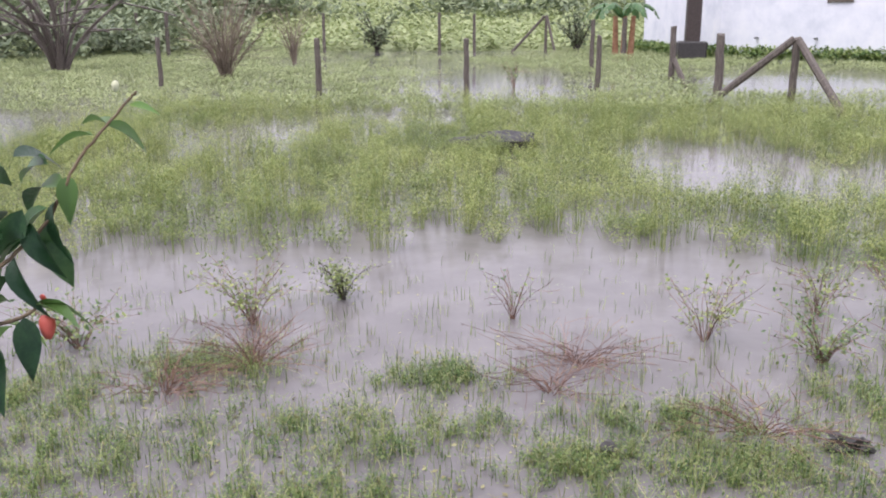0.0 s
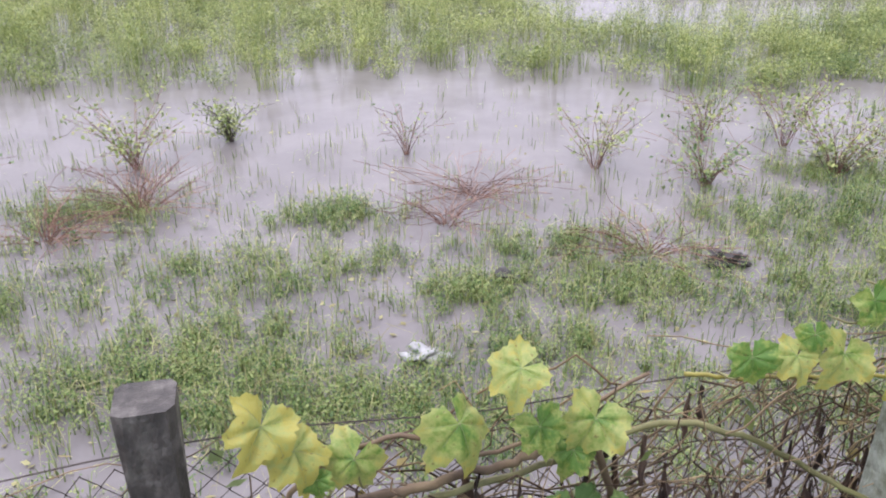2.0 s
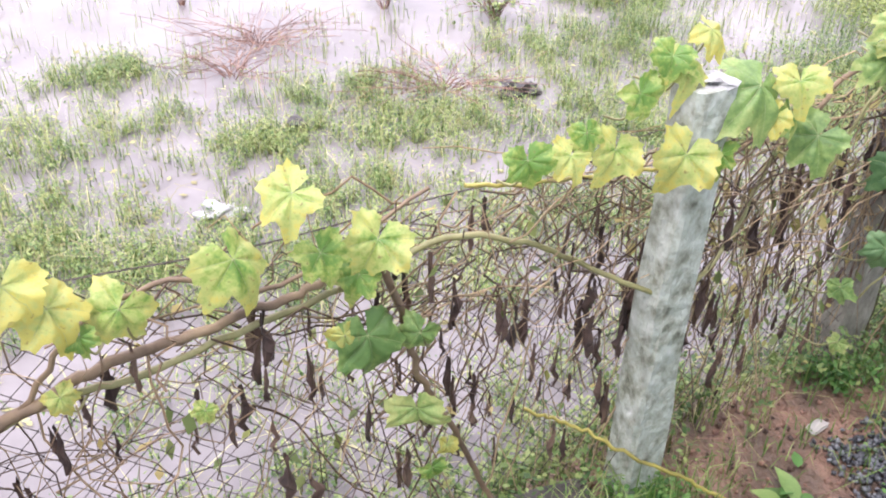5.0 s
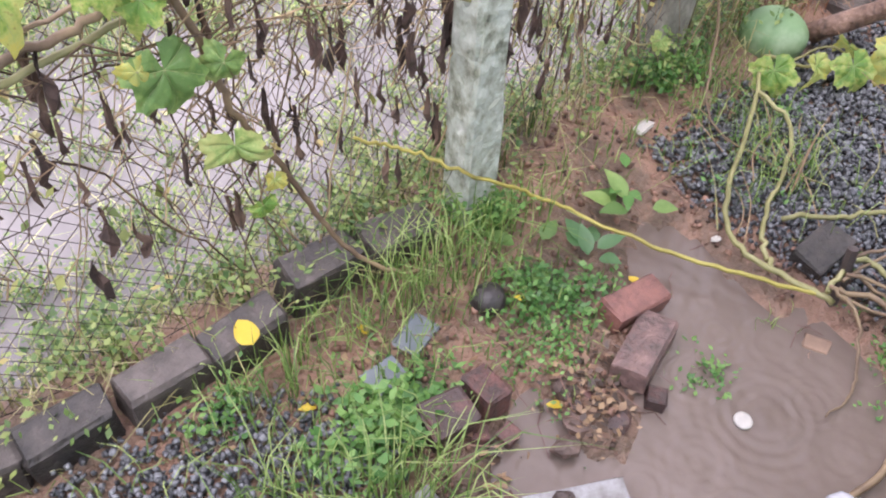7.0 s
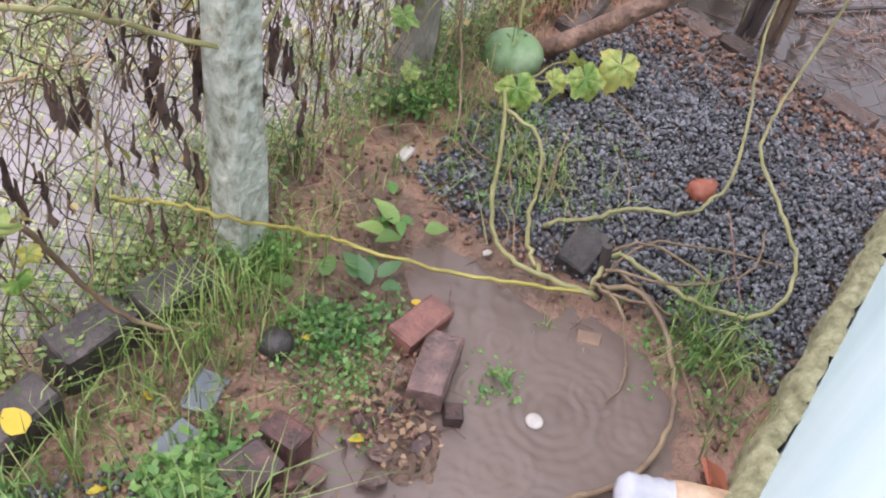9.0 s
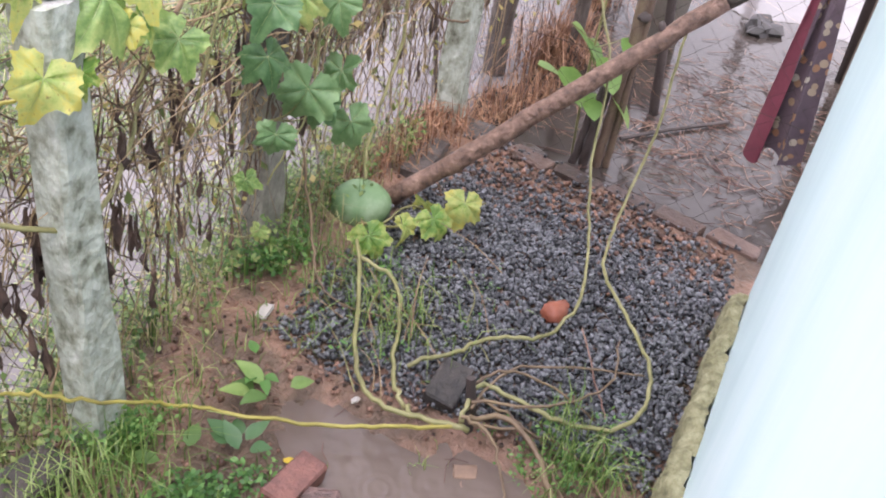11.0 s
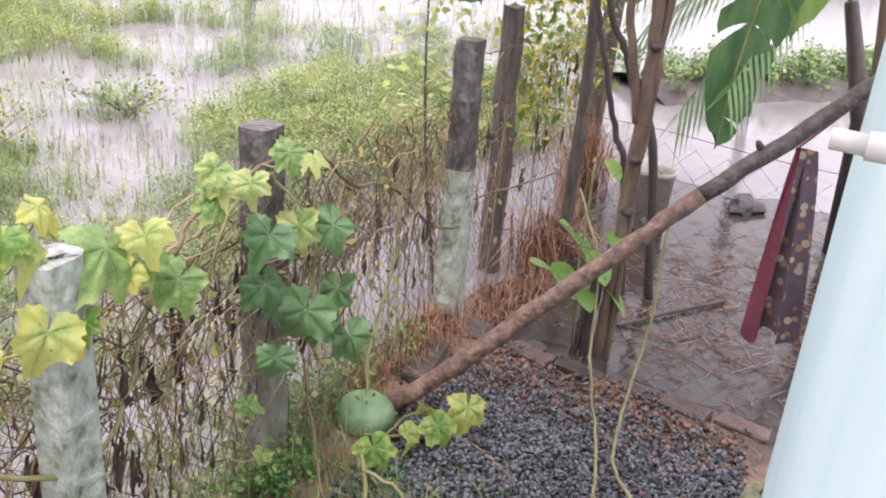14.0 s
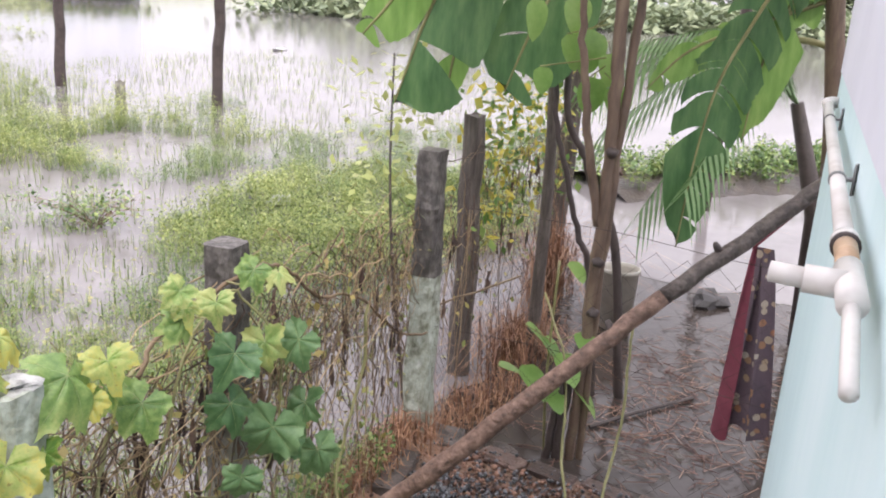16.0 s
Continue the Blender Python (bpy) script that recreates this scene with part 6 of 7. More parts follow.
# ---------------------------------------------------------------- hibiscus by the first view
def build_hibiscus():
    e = thing("hibiscus_branch", None, "hibiscus branch with glossy leaves and a coral bud", "shrub")
    P = lambda x, y, z: (x, y, z)
    stem(e, [(-0.75, 1.3, 0.3), (-0.7, 1.33, 1.2), (-0.5, 1.37, 1.72), (-0.33, 1.4, 1.89), (-0.265, 1.425, 1.95), (-0.235, 1.45, 1.99), (-0.205, 1.48, 2.06), (-0.17, 1.51, 2.11), (-0.135, 1.535, 2.155), (-0.12, 1.54, 2.17)], 0.004, 0.002, "vine_brown", wob=0.001)
    stem(e, [(-0.62, 1.35, 1.55), (-0.4, 1.37, 1.78), (-0.27, 1.39, 1.84), (-0.235, 1.41, 1.865)], 0.005, 0.002, "vine_brown", wob=0.001)
    r = random.Random(3)
    for x, y, z, l, a, t, m in ((-.25, 1.46, 2.03, .085, 60, -20, "leaf_dark"), (-.24, 1.465, 2.065, .09, 75, 0, "leaf_dark"), (-.24, 1.45, 2.0, .09, 120, -40, "leaf_dark"), (-.215, 1.475, 2.045, .08, 200, -60, "leaf_green"), (-.18, 1.50, 2.105, .075, 90, 10, "leaf_green"), (-.165, 1.515, 2.12, .085, -70, -25, "leaf_green"),
                                (-.16, 1.515, 2.12, .07, 60, 25, "leaf_green"), (-.125, 1.535, 2.155, .055, 20, 20, "leaf_yellow"), (-.13, 1.53, 2.15, .05, -80, 0, "leaf_yellow"), (-.26, 1.43, 1.98, .1, 170, -70, "leaf_dark"), (-.235, 1.45, 1.98, .075, 190, -75, "leaf_dark"), (-.28, 1.41, 1.93, .1, 160, -60, "leaf_dark"), (-.25, 1.4, 1.86, .09, -60, 0, "leaf_green"), (-.25, 1.4, 1.855, .085, -100, 0, "leaf_green"),
                                (-.265, 1.39, 1.84, .1, -150, -55, "leaf_dark"), (-.28, 1.38, 1.83, .1, 150, -20, "leaf_green"), (-.29, 1.4, 1.96, .09, 80, 10, "leaf_dark"), (-.29, 1.41, 1.9, .1, 100, -50, "leaf_dark"), (-.3, 1.42, 2.0, .09, 40, -10, "leaf_dark"), (-.31, 1.37, 1.8, .1, 200, -40, "leaf_dark"),
                                (-.23, 1.455, 2.01, .1, 140, -60, "leaf_dark"), (-.22, 1.465, 2.03, .09, 60, 15, "leaf_green"), (-.27, 1.43, 2.0, .1, 200, -80, "leaf_dark"), (-.26, 1.42, 1.96, .1, 100, -20, "leaf_dark"), (-.25, 1.44, 1.95, .1, 230, -70, "leaf_dark"), (-.3, 1.4, 2.05, .1, 20, 0, "leaf_dark"), (-.28, 1.44, 2.08, .09, -30, 10, "leaf_dark"), (-.29, 1.4, 1.86, .09, 60, 10, "leaf_green"), (-.3, 1.39, 1.83, .1, -30, -20, "leaf_green")):
        part("leaf", mesh("leaf", *plain_leaf(l * .9, l * .4, r.uniform(.3, .75), r.uniform(.3, .8), 8), M["hibiscus" if m == "leaf_dark" else m], True), e, m=pose(x, y, z, t, r.uniform(-35, 35), a))
    part("flower_bud", mesh("flower_bud", *moved(rock(0.013, 3, (1, 1, 1.5), 0.25), Matrix.Translation((-0.235, 1.4, 1.823))), M["petal"], True), e, "coral pink flower bud")
    part("flower_bud", mesh("flower_bud", *moved(rock(0.004, 4, (1, 1, 1.5), 0.2), Matrix.Translation((-0.24, 1.405, 1.868))), M["petal"], True), e, "small coral bud")
    part("bud", mesh("bud", *moved(rock(0.006, 5, (1, 1, 1.6), 0.2), Matrix.Translation((-0.145, 1.52, 2.18))), M["bud"], True), e, "pale unopened bud")


build_hibiscus()

# ---------------------------------------------------------------- flooded field
POOLS = [(0.4, 7.4, 3.4, 1.9), (3.6, 7.3, 1.2, 1.0), (-2.9, 7.6, 1.2, .9), (-4.8, 17.2, 1.6, 2.3), (-2.4, 21.0, 1.7, 1.8), (4.0, 14.0, 1.6, 2.7), (5.6, 13.0, 1.3, 1.3), (0.2, 34, 3.4, 9.0), (-3.5, 44, 3.0, 6.0), (-5, 62, 9, 14), (12.0, 32.0, 5.5, 8.0), (5, 75, 12, 10), (-10, 48, 3, 6),
         (4.2, 6.05, 1.0, .8), (6.1, 6.9, .55, .8), (7.5, 8.9, .9, .9), (5.2, 8.2, .9, .8), (14.5, 14.5, 6.0, 5.5), (20, 10, 10, 6), (24, 24, 12, 10), (11.5, 9.3, 2.5, 1.5), (9.0, 11.5, 1.6, 1.0)]


def wetness(x, y):
    """Above 1 inside open water."""
    q = np.zeros_like(x)
    for cx, cy, rx, ry in POOLS:
        q = np.maximum(q, 1.5 - ((x - cx) / rx) ** 2 * 0.5 - ((y - cy) / ry) ** 2 * 0.5)
    return q + 0.7 * (smooth_noise(x, y, 0.5, 71) - 0.5) + 0.5 * (smooth_noise(x, y, 0.17, 72) - 0.5)


def scatter(n, x0, x1, y0, y1, r):
    return r.uniform(x0, x1, n), r.uniform(y0, y1, n)


def build_field():
    r = np.random.default_rng(61)
    flat = lambda x, y, z=0.0: np.stack([x, y, np.full(len(x), z)], 1)
    # the tall weed belt, thickest in humps
    x, y = scatter(15000, -9, 9.5, 8.2, 24, r)
    keep = (wetness(x, y) < 0.93) & (r.uniform(0, 1, len(x)) < np.clip(1.25 - (y - 9) / 22, 0.35, 1) * np.clip(smooth_noise(x, y, 0.45, 74) * 2.2, 0.15, 1))
    x, y = x[keep], y[keep]
    hump = smooth_noise(x, y, 0.8, 75)
    h = 0.12 + 0.72 * hump ** 1.8
    thing("weed_belt", mesh("weed_belt", *weeds(flat(x, y), h, 0.2, 5, 15, 0.027, r), M["weed"]), "belt of yellow-green bushy weeds in flood water", "weeds", kind="stuff")
    # farther weeds, coarser
    x, y = scatter(15000, -30, 26, 22, 78, r)
    keep = (wetness(x, y) < 0.95) & (np.abs(x) < y * 0.62 + 2)
    x, y = x[keep], y[keep]
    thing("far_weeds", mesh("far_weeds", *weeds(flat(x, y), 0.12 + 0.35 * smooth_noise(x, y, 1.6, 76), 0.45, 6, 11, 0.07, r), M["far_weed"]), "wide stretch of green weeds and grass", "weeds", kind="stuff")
    # side field seen along the fence
    x, y = scatter(9500, 3.2, 12.5, 3.2, 12.5, r)
    ok = (y > fence_y(x) + 0.9) & (wetness(x, y) < 0.98) & (smooth_noise(x, y, 0.4, 77) > 0.42)
    x, y = x[ok], y[ok]
    thing("side_weeds", mesh("side_weeds", *weeds(flat(x, y), 0.05 + 0.2 * smooth_noise(x, y, 0.6, 78), 0.17, 4, 10, 0.018, r), M["weed_low"]), "clumps of green weeds in flood water beside the fence", "weeds", kind="stuff")
    x, y = scatter(2000, 4.3, 9.0, 3.3, 7.2, r)
    ok = (y > fence_y(x) + 0.35) & (y < fence_y(x) + 3.6) & (((x - 6.9) / 1.9) ** 2 + ((y - 5.1) / 1.5) ** 2 < 0.5 + smooth_noise(x, y, 0.3, 85))
    x, y = x[ok], y[ok]
    thing("bright_weeds", mesh("bright_weeds", *weeds(flat(x, y), 0.07 + 0.24 * smooth_noise(x, y, 0.25, 84), 0.17, 5, 10, 0.027, r), M["weed"]), "lush bright green weeds beside the fence", "weeds", kind="stuff")
    # low mats of creeping weeds near the fence
    mats = [(-0.3, 4.7, .8, .35), (-0.45, 3.9, .5, .3), (-0.55, 3.6, .8, .25), (1.4, 4.95, .5, .25), (1.65, 4.4, .5, .25), (3.0, 5.3, .7, .4), (2.7, 4.3, .75, .5), (1.1, 3.8, .5, .25), (0.4, 3.4, .6, .2), (0.85, 4.4, .35, .2), (0.0, 5.5, .35, .2), (-1.9, 4.2, .8, .5), (-1.6, 5.6, .5, .3), (1.2, 3.15, 1.2, .22), (-0.4, 3.3, .8, .22), (3.4, 3.9, .8, .35), (4.3, 4.3, .9, .4), (2.2, 3.4, .7, .25), (3.7, 6.1, .4, .3), (-2.6, 5.0, .6, .5),
            (0.3, 2.05, .5, .12), (1.0, 2.15, .4, .12), (0.6, 2.5, .5, .15), (1.6, 2.3, .4, .15), (2.2, 2.5, .5, .15), (3.0, 2.6, .5, .15), (-0.6, 1.9, .5, .15), (-0.7, 2.6, .8, .25), (1.5, 2.85, .7, .12), (3.4, 3.0, .6, .2)]
    bs, gs, ss = [], [], []
    for cx, cy, sx, sy in mats:
        n = int((410 if cy > 3 else 130) * (sx * sy) ** 0.5 / 0.35)
        x, y = cx + r.normal(0, sx * .6, n), cy + r.normal(0, sy * .65, n)
        ok = (y > fence_y(x) + 0.12) & (smooth_noise(x, y, 0.09, 79) > 0.41)
        x, y = x[ok], y[ok]
        bs.append(flat(x[::2], y[::2]))
        gs.append(flat(x[::1], y[::1]) + np.concatenate([r.normal(0, .03, (len(x), 2)), np.zeros((len(x), 1))], 1))
        ss.append(flat(x[::2], y[::2]) + (0.03, 0.02, 0))
    thing("creeping_weeds", mesh("creeping_weeds", *weeds(np.vstack(bs), 0.085, 0.08, 4, 6, 0.017, r), M["weed_low"]), "mats of low green creeping weeds in shallow water", "weeds", kind="stuff")
    thing("mat_grass", mesh("mat_grass", *blades(np.vstack(gs), 0.13, 0.005, r, 0.9), M["grass"]), "flattened green grass in shallow water", "grass", kind="stuff")
    thing("pale_grass", mesh("pale_grass", *blades(np.vstack(ss), 0.14, 0.005, r, 1.4), M["straw"]), "pale straw-coloured flattened grass", "grass", kind="stuff")
    # thin blades standing in the open pool
    x, y = scatter(11500, -3.6, 5.0, 3.0, 9.0, r)
    ok = (smooth_noise(x, y, 0.22, 81) > 0.45) & (r.uniform(0, 1, len(x)) < np.clip((8.1 - y) / 2.4, 0.1, 1))
    x, y = x[ok], y[ok]
    thing("pool_grass", mesh("pool_grass", *blades(flat(x, y), 0.14, 0.005, r, 0.35), M["grass"]), "sparse upright grass blades in open flood water", "grass", kind="stuff")
    x, y = scatter(11000, 4, 18, 4, 17, r)
    ok = (smooth_noise(x, y, 0.4, 82) > 0.42) & (y > fence_y(x) + 0.6)
    x, y = x[ok], y[ok]
    thing("tuft_grass", mesh("tuft_grass", *blades(flat(x, y), 0.14, 0.008, r, 0.5), M["grass"]), "thin grass tufts in open flood water", "grass", kind="stuff")
    # floating scum and bits
    x, y = scatter(3500, -3.5, 5.0, 2.6, 8.0, r)
    ok = r.uniform(0, 1, len(x)) < np.clip((6.8 - y) / 3, 0.05, 1)
    x, y = x[ok], y[ok]
    thing("floating_bits", mesh("floating_bits", *leaflets(flat(x, y, 0.006), r.uniform(.015, .05, len(x)), r, 0.12), M["straw"]), "bits of leaf and straw floating on the water", "litter", kind="stuff")


build_field()


def shrub(x, y, h, spread, stems, seed, label, leaf=None, n_leaf=0, size=0.03, material="twig", name="shrub", thick=0.0032):
    """A bare or leafy bush of forking stems."""
    r = np.random.default_rng(seed)
    e = thing(name, None, label, "shrub", m=pose(x, y, 0))
    ps, tips = [], []
    for _ in range(stems):
        a, rad = r.uniform(0, 6.28), spread * math.sqrt(r.uniform(0, 1))
        top = np.array([math.cos(a) * rad, math.sin(a) * rad, h * r.uniform(0.55, 1.1)])
        p = spline([np.array([0, 0, -0.05]) + r.normal(0, .03 * spread, 3) * (1, 1, 0), top * (0.35, 0.35, 0.5) + r.normal(0, .05 * spread, 3), top], 4)
        ps.append(tube(p, np.linspace(thick, thick * .4, len(p)), 4, False))
        tips.append(p[3:])
        for _ in range(2):
            k = r.integers(3, len(p) - 1)
            q = p[k] + (top * (1, 1, .3) * 0.3 + r.normal(0, .25 * spread, 3) * (1, 1, .5))
            q[2] = max(q[2], 0.03)
            ps.append(tube([p[k], (p[k] + q) / 2 + r.normal(0, .02 * spread, 3), q], thick * .5, 3, False))
            tips.append(np.array([(p[k] + q) / 2, q]))
    part("brush", mesh("brush", *merge(*ps), M[material]), e)
    if leaf:
        t = np.vstack(tips)
        at = t[r.integers(0, len(t), n_leaf)] + r.normal(0, .05 * spread + 0.012, (n_leaf, 3))
        at[:, 2] = np.maximum(at[:, 2], 0.02)
        part("foliage", mesh("foliage", *leaflets(at, r.uniform(.6, 1.3, n_leaf) * size, r), M[leaf]), e)
    return e


shrub(-0.92, 7.15, .3, .28, 26, 1, "dense small green bush in flood water", "weed", 700, .035, "stem_dark")
shrub(-1.5, 6.5, .5, .45, 22, 2, "half-bare bush with light green leaves in water", "weed", 520, .04)
shrub(-1.25, 5.65, .3, .6, 50, 3, "reddish dead twig bush in flood water", None)
shrub(0.95, 5.85, .15, .62, 42, 4, "heap of reddish dead twigs in flood water", None)
shrub(0.75, 5.35, .13, .5, 30, 5, "grey-brown dead twigs in shallow water", None)
shrub(1.9, 6.35, .45, .4, 18, 6, "thin branching shrub with small leaves in water", "weed", 260, .04)
shrub(2.6, 5.95, .4, .35, 24, 7, "small leafy bush in flood water", "weed_low", 420, .04)
shrub(3.6, 6.1, .5, .45, 26, 8, "light green leafy bush in flood water", "weed", 700, .04)
shrub(3.5, 6.8, .55, .4, 20, 9, "light green leafy bush in flood water", "weed", 480, .04)
shrub(0.5, 6.75, .4, .3, 14, 10, "thin green-brown shrub in open water", "weed_low", 90, .03)
shrub(1.9, 4.85, .16, .6, 36, 11, "brown dead twig shrub in shallow water", None)
shrub(-1.7, 5.2, .18, .55, 40, 12, "reddish dead twig bush in shallow water", None)
shrub(2.9, 7.0, .5, .35, 16, 13, "light green leafy shrub in flood water", "weed", 300, .04)
shrub(-2.6, 5.9, .35, .5, 22, 14, "low leafy bush in flood water", "weed_low", 420, .045)
shrub(5.1, 6.45, .3, .5, 24, 15, "low leafy bush in flood water", "weed_low", 500, .05)
shrub(-10.1, 32.5, 3.2, 1.9, 90, 16, "tall bare tan shrub of upright stems in the weeds", None, material="tan_twig", thick=0.018)
shrub(-11.3, 48, 2.9, 1.5, 40, 17, "bare tan shrub farther off", None, material="tan_twig", thick=0.018)
shrub(-19.5, 38.5, 5.0, 3.4, 22, 18, "bare dark shrub with forking trunks", "far_leaf", 200, .2, "wood", thick=0.09)
shrub(4.6, 60, 3.0, 1.4, 24, 19, "leafy green bush by the field fence", "far_leaf", 420, .35, "stem_dark", thick=.03)
shrub(-9.5, 66, 2.6, 2.0, 24, 20, "dark leafy bush in the far field", "far_leaf", 500, .4, "stem_dark", thick=.03)
shrub(0.5, 31, .8, .8, 8, 21, "thin weed standing in the far pool", "weed_low", 60, .12, thick=.012)

FIELD_POSTS = [(-11.0, 28.6, 1.75, .16), (-4.7, 23.7, 1.8, .17), (-0.87, 26.1, 1.73, .17), (3.1, 28.3, 1.75, .17), (6.45, 26.9, 1.8, .26), (7.65, 23.8, 1.75, .2), (-4.6, 62, 2.7, .22), (-2.3, 64, 2.6, .22), (2.7, 63.5, 2.5, .2), (6.7, 52, 2.3, .28), (-12.4, 61, 2.7, .22), (6.0, 32.1, 2.0, .22), (3.9, 40, 2.2, .2), (-25, 60, 2.8, .25), (-21, 55, 2.8, .25)]
for k, (x, y, h, w) in enumerate(FIELD_POSTS):
    wood_post(x, y, h, w, "dark weathered field post standing in flooded weeds", (0, 0), 60 + k, "wood")
for k, (x, y, h, w) in enumerate(((10.24, 10.57, 2.2, .17), (9.78, 13.88, 2.2, .18))):
    wood_post(x, y, h, w, "dark wooden post standing in flood water", (0, 2), 80 + k, "stem_dark")
wood_post(9.01, 11.27, .42, .16, "short broken post stub in flood water", (0, 0), 82, "concrete_mid")


def strut(a, b, w, seed):
    d = Vector(b) - Vector(a)
    return thing("post_strut", mesh("post_strut", *tube([a, (Vector(a) + d * .5), b], w * .5, 7), M["wood"]), "dark slanting wooden brace of a field post", "brace", "braces of field posts")


strut((5.7, 24.6, 0), (7.6, 23.8, 1.75), .2, 1)
strut((8.3, 21.8, 0), (7.7, 23.8, 1.72), .2, 2)
strut((0.35, 63.8, 0), (2.6, 63.6, 2.45), .2, 3)
strut((3.3, 62.5, 0), (2.75, 63.4, 2.45), .18, 4)
strut((6.4, 31.5, 0), (6.05, 32.1, .9), .2, 5)

thing("rubble_mound", mesh("rubble_mound", *rock(0.62, 11, (1.25, 0.9, 0.45), 0.6, 3), M["dark"]), "dark rubble mound among weeds", "mound", m=pose(0.25, 16.0, 0.05, 0, 0, 20))
thing("debris", mesh("debris", *rock(0.075, 12, (1.2, 0.8, 0.5), 1.3, 3), M["dark"]), "dark torn debris in shallow water", "debris", m=pose(2.33, 4.68, 0.04))
thing("debris", mesh("debris", *rock(0.055, 13, (1, 1, 0.9), 0.4, 2), M["husk"]), "dark round lump in shallow water", "debris", m=pose(1.02, 4.52, 0.03))
thing("plastic_bag", mesh("plastic_bag", *rock(0.085, 14, (1.0, 0.7, 0.3), 1.4, 3), M["bag"], True), "crumpled white plastic bag in shallow water", "bag", m=pose(0.57, 3.74, 0.03))
thing("plastic_bag", mesh("plastic_bag", *rock(0.15, 15, (1.3, 0.8, 0.3), 0.9, 2), M["bag"], True), "white plastic scrap in flood water", "bag", m=pose(18.2, 16.9, 0.03))
thing("plastic_bag", mesh("plastic_bag", *rock(0.1, 16, (1.3, 0.8, 0.5), 0.9, 2), M["bag"], True), "white plastic scrap among weeds", "bag", m=pose(6.75, 5.9, 0.05))


def build_far_house():
    e = thing("white_house", None, "white plastered house wall standing beyond the flooded field", "house")
    C, L, R = np.array([12.0, 52.0]), np.array([9.4, 63.5]), np.array([30.0, 37.5])

    def slab(a, b, z0, z1, t):
        d = (b - a) / np.linalg.norm(b - a)
        n = np.array([-d[1], d[0]]) * t
        pts = [a, b, b + n, a + n]
        return [(p[0], p[1], z) for z in (z0, z1) for p in pts], [[3, 2, 1, 0], [4, 5, 6, 7], [0, 1, 5, 4], [1, 2, 6, 5], [2, 3, 7, 6], [3, 0, 4, 7]]
    part("front_wall", mesh("front_wall", *slab(C, R, -0.2, 4.2, .25), M["white"]), e)
    part("side_wall", mesh("side_wall", *slab(L, C, -0.2, 4.2, .25), M["white"]), e)
    part("roof", mesh("roof", *slab(L + (-.4, .5), R + (4, 14), 4.2, 4.4, 6), M["white"]), e)
    part("pillar", mesh("pillar", *moved(block((.75, .6, 4.2), 2, .02), pose(10.15, 50.3, 0)), M["stem_dark"]), e, "dark brown pillar")
    part("pillar_base", mesh("pillar_base", *moved(block((1.5, 1.1, 1.1), 3, .03), pose(10.1, 50.1, -.05)), M["dark"]), e, "dark block under the pillar")
    d = (R - C) / np.linalg.norm(R - C)
    n = np.array([d[1], -d[0]])
    q = C + d * 6.4
    part("window", mesh("window", *moved(block((1.3, .1, 1.0), 4, .02), pose(q[0] + n[0] * .03, q[1] + n[1] * .03, 3.0, 0, 0, math.degrees(math.atan2(d[1], d[0])))), M["wood"]), e, "small brown shuttered window")
    for s in (2.2, 5.4):
        p = C + d * s
        part("spout", mesh("spout", *tube([(p[0], p[1], 1.2), (p[0] + n[0] * .35, p[1] + n[1] * .35, 1.2)], .06, 8), M["iron"]), e, "short dark drain pipe")
    b = thing("banana_clump", None, "far banana plant with dry brown stems beside the white house", "banana plant")
    for x in (-.35, 0.1, .5):
        part("pseudostem", mesh("pseudostem", *tube([(6.7 + x, 53, -.1), (6.7 + x * 1.2, 53, 2.4)], [.2, .14], 8), M["hay"]), b)
    for k, a in enumerate((10, 60, 130, 175, 230, 300)):
        dx, dy = math.cos(radians(a)), math.sin(radians(a))
        banana_leaf(b, [(6.7, 53, 2.3), (6.7 + dx * .8, 53 + dy * .8, 3.1), (6.7 + dx * 1.7, 53 + dy * 1.7, 2.9), (6.7 + dx * 2.2, 53 + dy * 2.2, 2.2)], .7, "banana", 20 + k, 4, .6)
    r = np.random.default_rng(90)
    u = r.uniform(0, 1, 1500)
    a = np.concatenate([C + (R - C) * u[:900, None], C + (L - C) * u[900:, None]])
    a = a + r.normal(0, .5, a.shape) - (0.6, 0.6)
    thing("house_weeds", mesh("house_weeds", *weeds(np.column_stack([a, np.zeros(len(a))]), .7, .3, 3, 6, .2, r), M["weed_low"]), "green weeds along the white house's foot", "weeds", kind="stuff")


build_far_house()


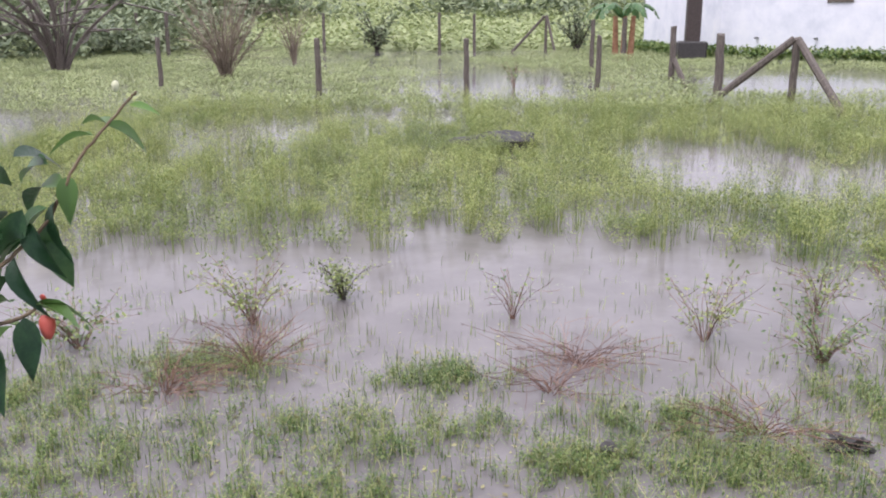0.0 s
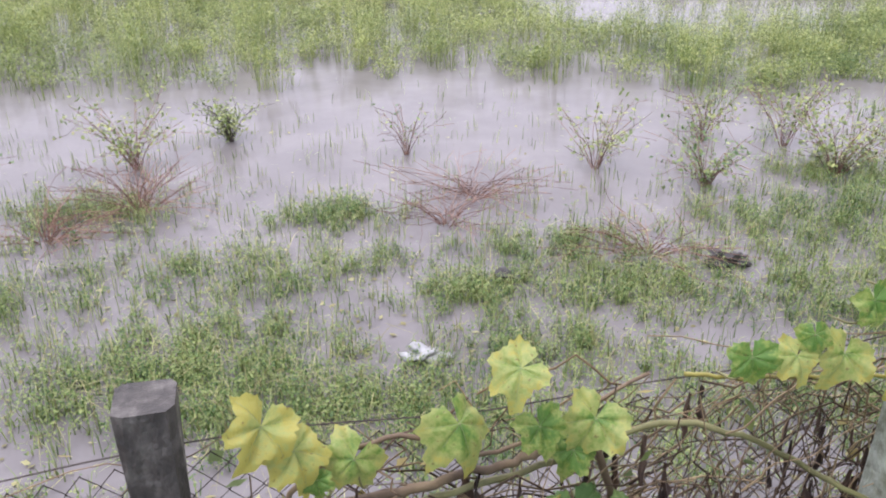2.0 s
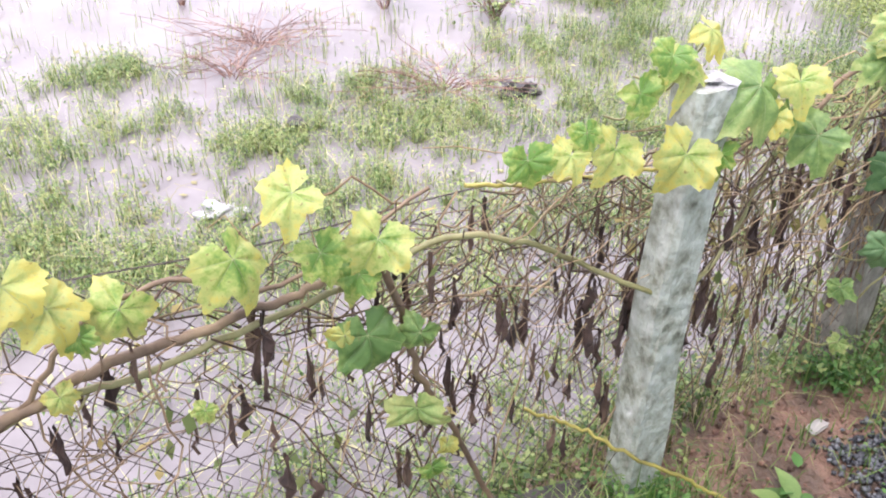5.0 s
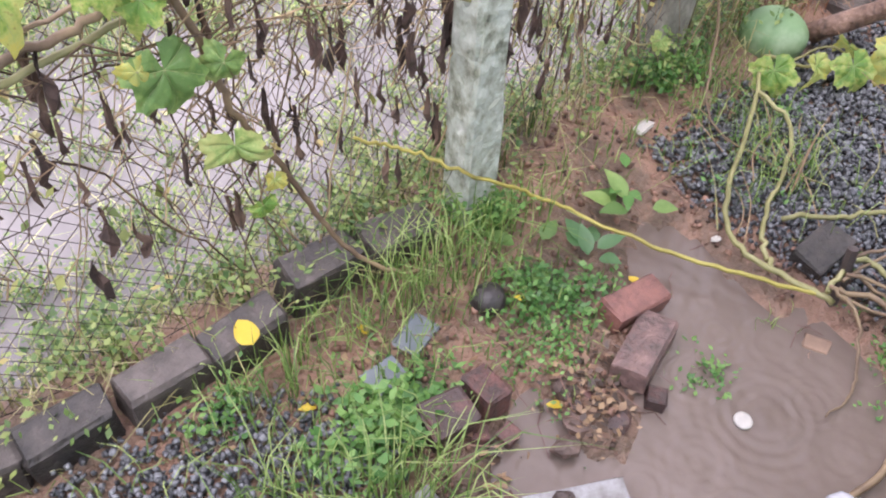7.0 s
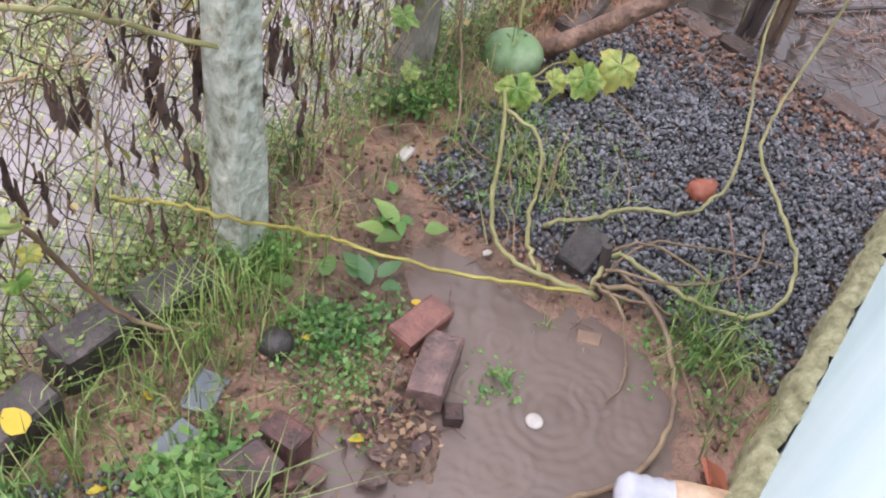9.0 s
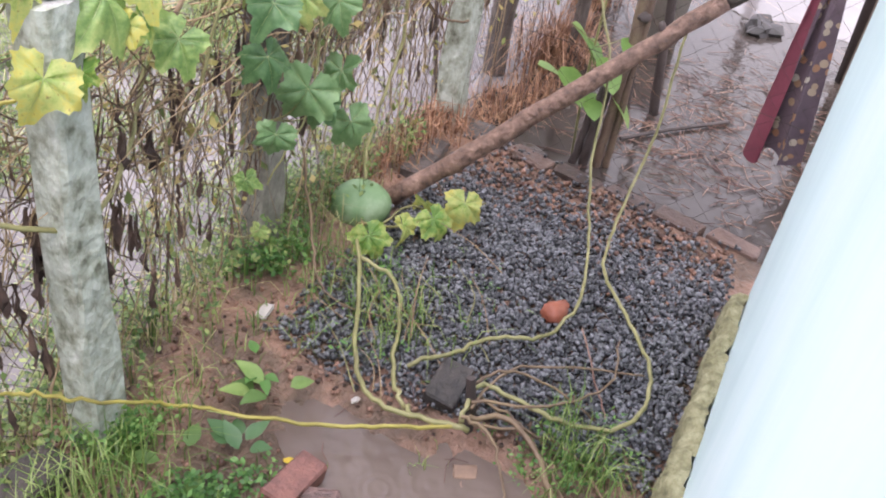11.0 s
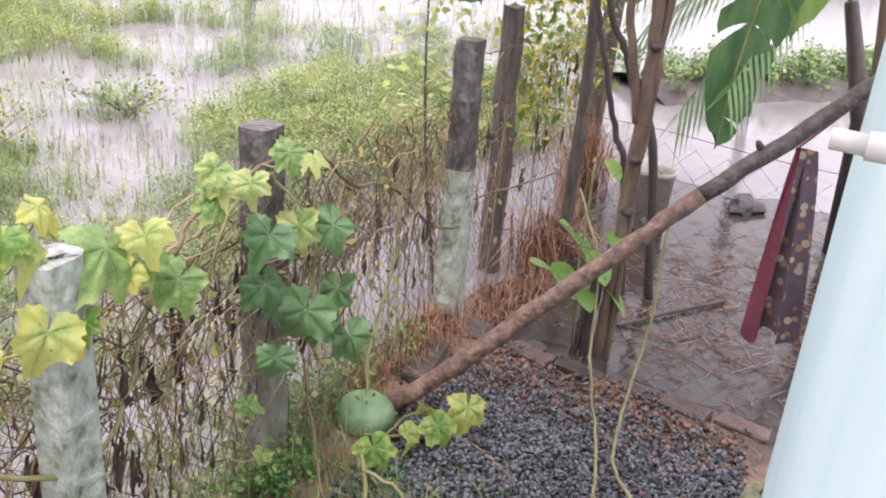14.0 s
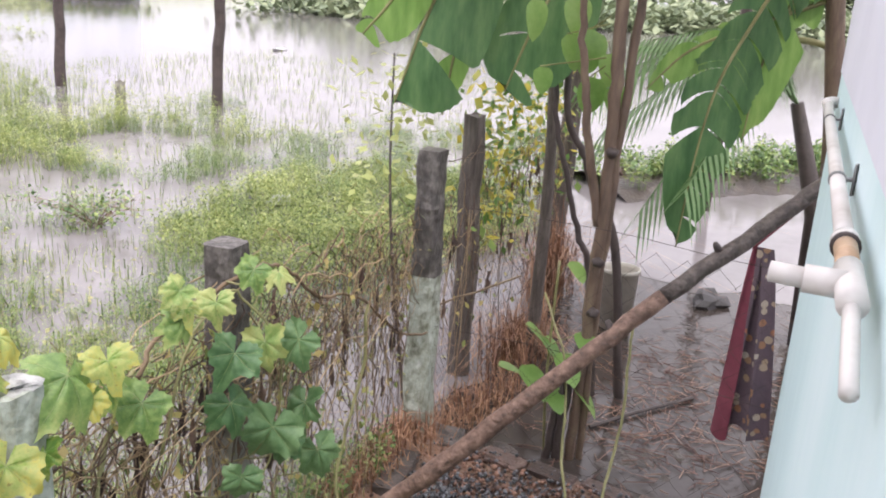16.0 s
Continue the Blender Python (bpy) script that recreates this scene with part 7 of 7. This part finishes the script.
def woods(name, pts, depth, h, n, size, seed, label):
    """A far belt of trees and brush as one uneven mass of leaves."""
    r = np.random.default_rng(seed)
    pts = np.array(pts, dtype=float)
    u = r.uniform(0, len(pts) - 1.001, n)
    i = u.astype(int)
    c = pts[i] + (pts[i + 1] - pts[i]) * (u - i)[:, None] + r.normal(0, depth, (n, 2))
    top = h * (0.45 + 0.8 * smooth_noise(c[:, 0], c[:, 1], 4.0, seed + 1))
    z = top * np.sqrt(r.uniform(0, 1, n))
    at = np.column_stack([c, z])
    k = 7
    at = np.repeat(at, k, 0) + r.normal(0, size * .8, (n * k, 3))
    at[:, 2] = np.abs(at[:, 2])
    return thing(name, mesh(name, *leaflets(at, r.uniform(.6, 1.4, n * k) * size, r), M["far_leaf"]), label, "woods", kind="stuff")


def far_rise():
    """Gently rising green land beyond the flood."""
    r = np.random.default_rng(99)
    n = 30000
    x, y = r.uniform(-70, 75, n), 66 + 60 * r.uniform(0, 1, n) ** 1.3
    z = 0.09 * (y - 66)
    at = np.stack([x, y, z + np.abs(r.normal(0, .35, n))], 1)
    at = np.repeat(at, 3, 0) + r.normal(0, .5, (n * 3, 3)) * (1, 1, .3)
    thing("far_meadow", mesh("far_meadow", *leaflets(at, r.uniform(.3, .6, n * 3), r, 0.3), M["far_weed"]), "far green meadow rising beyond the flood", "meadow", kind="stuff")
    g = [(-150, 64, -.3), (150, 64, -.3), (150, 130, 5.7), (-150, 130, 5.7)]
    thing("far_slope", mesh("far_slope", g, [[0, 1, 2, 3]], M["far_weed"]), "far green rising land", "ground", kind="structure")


far_rise()
woods("far_brush", [(-60, 76), (-40, 88), (-22, 96)], 4, 6, 2200, .7, 95, "dark brush at the far side of the meadow")
woods("far_brush", [(-8, 96), (8, 100), (26, 100)], 3, 4.5, 1500, .7, 94, "dark brush at the far side of the meadow")
woods("left_brush", [(-40, 40), (-29, 52), (-24, 66)], 3, 3.2, 2600, .4, 96, "grey-green brush at the field's side")
woods("far_bank", [(35, 30), (50, 18), (62, 0), (60, -20)], 2.5, .8, 5000, .5, 97, "far green grassy bank across the water")
woods("side_brush", [(90, 70), (110, 40), (115, 0), (100, -50)], 5, 9, 5000, 1.2, 98, "distant trees beyond the flooded land")
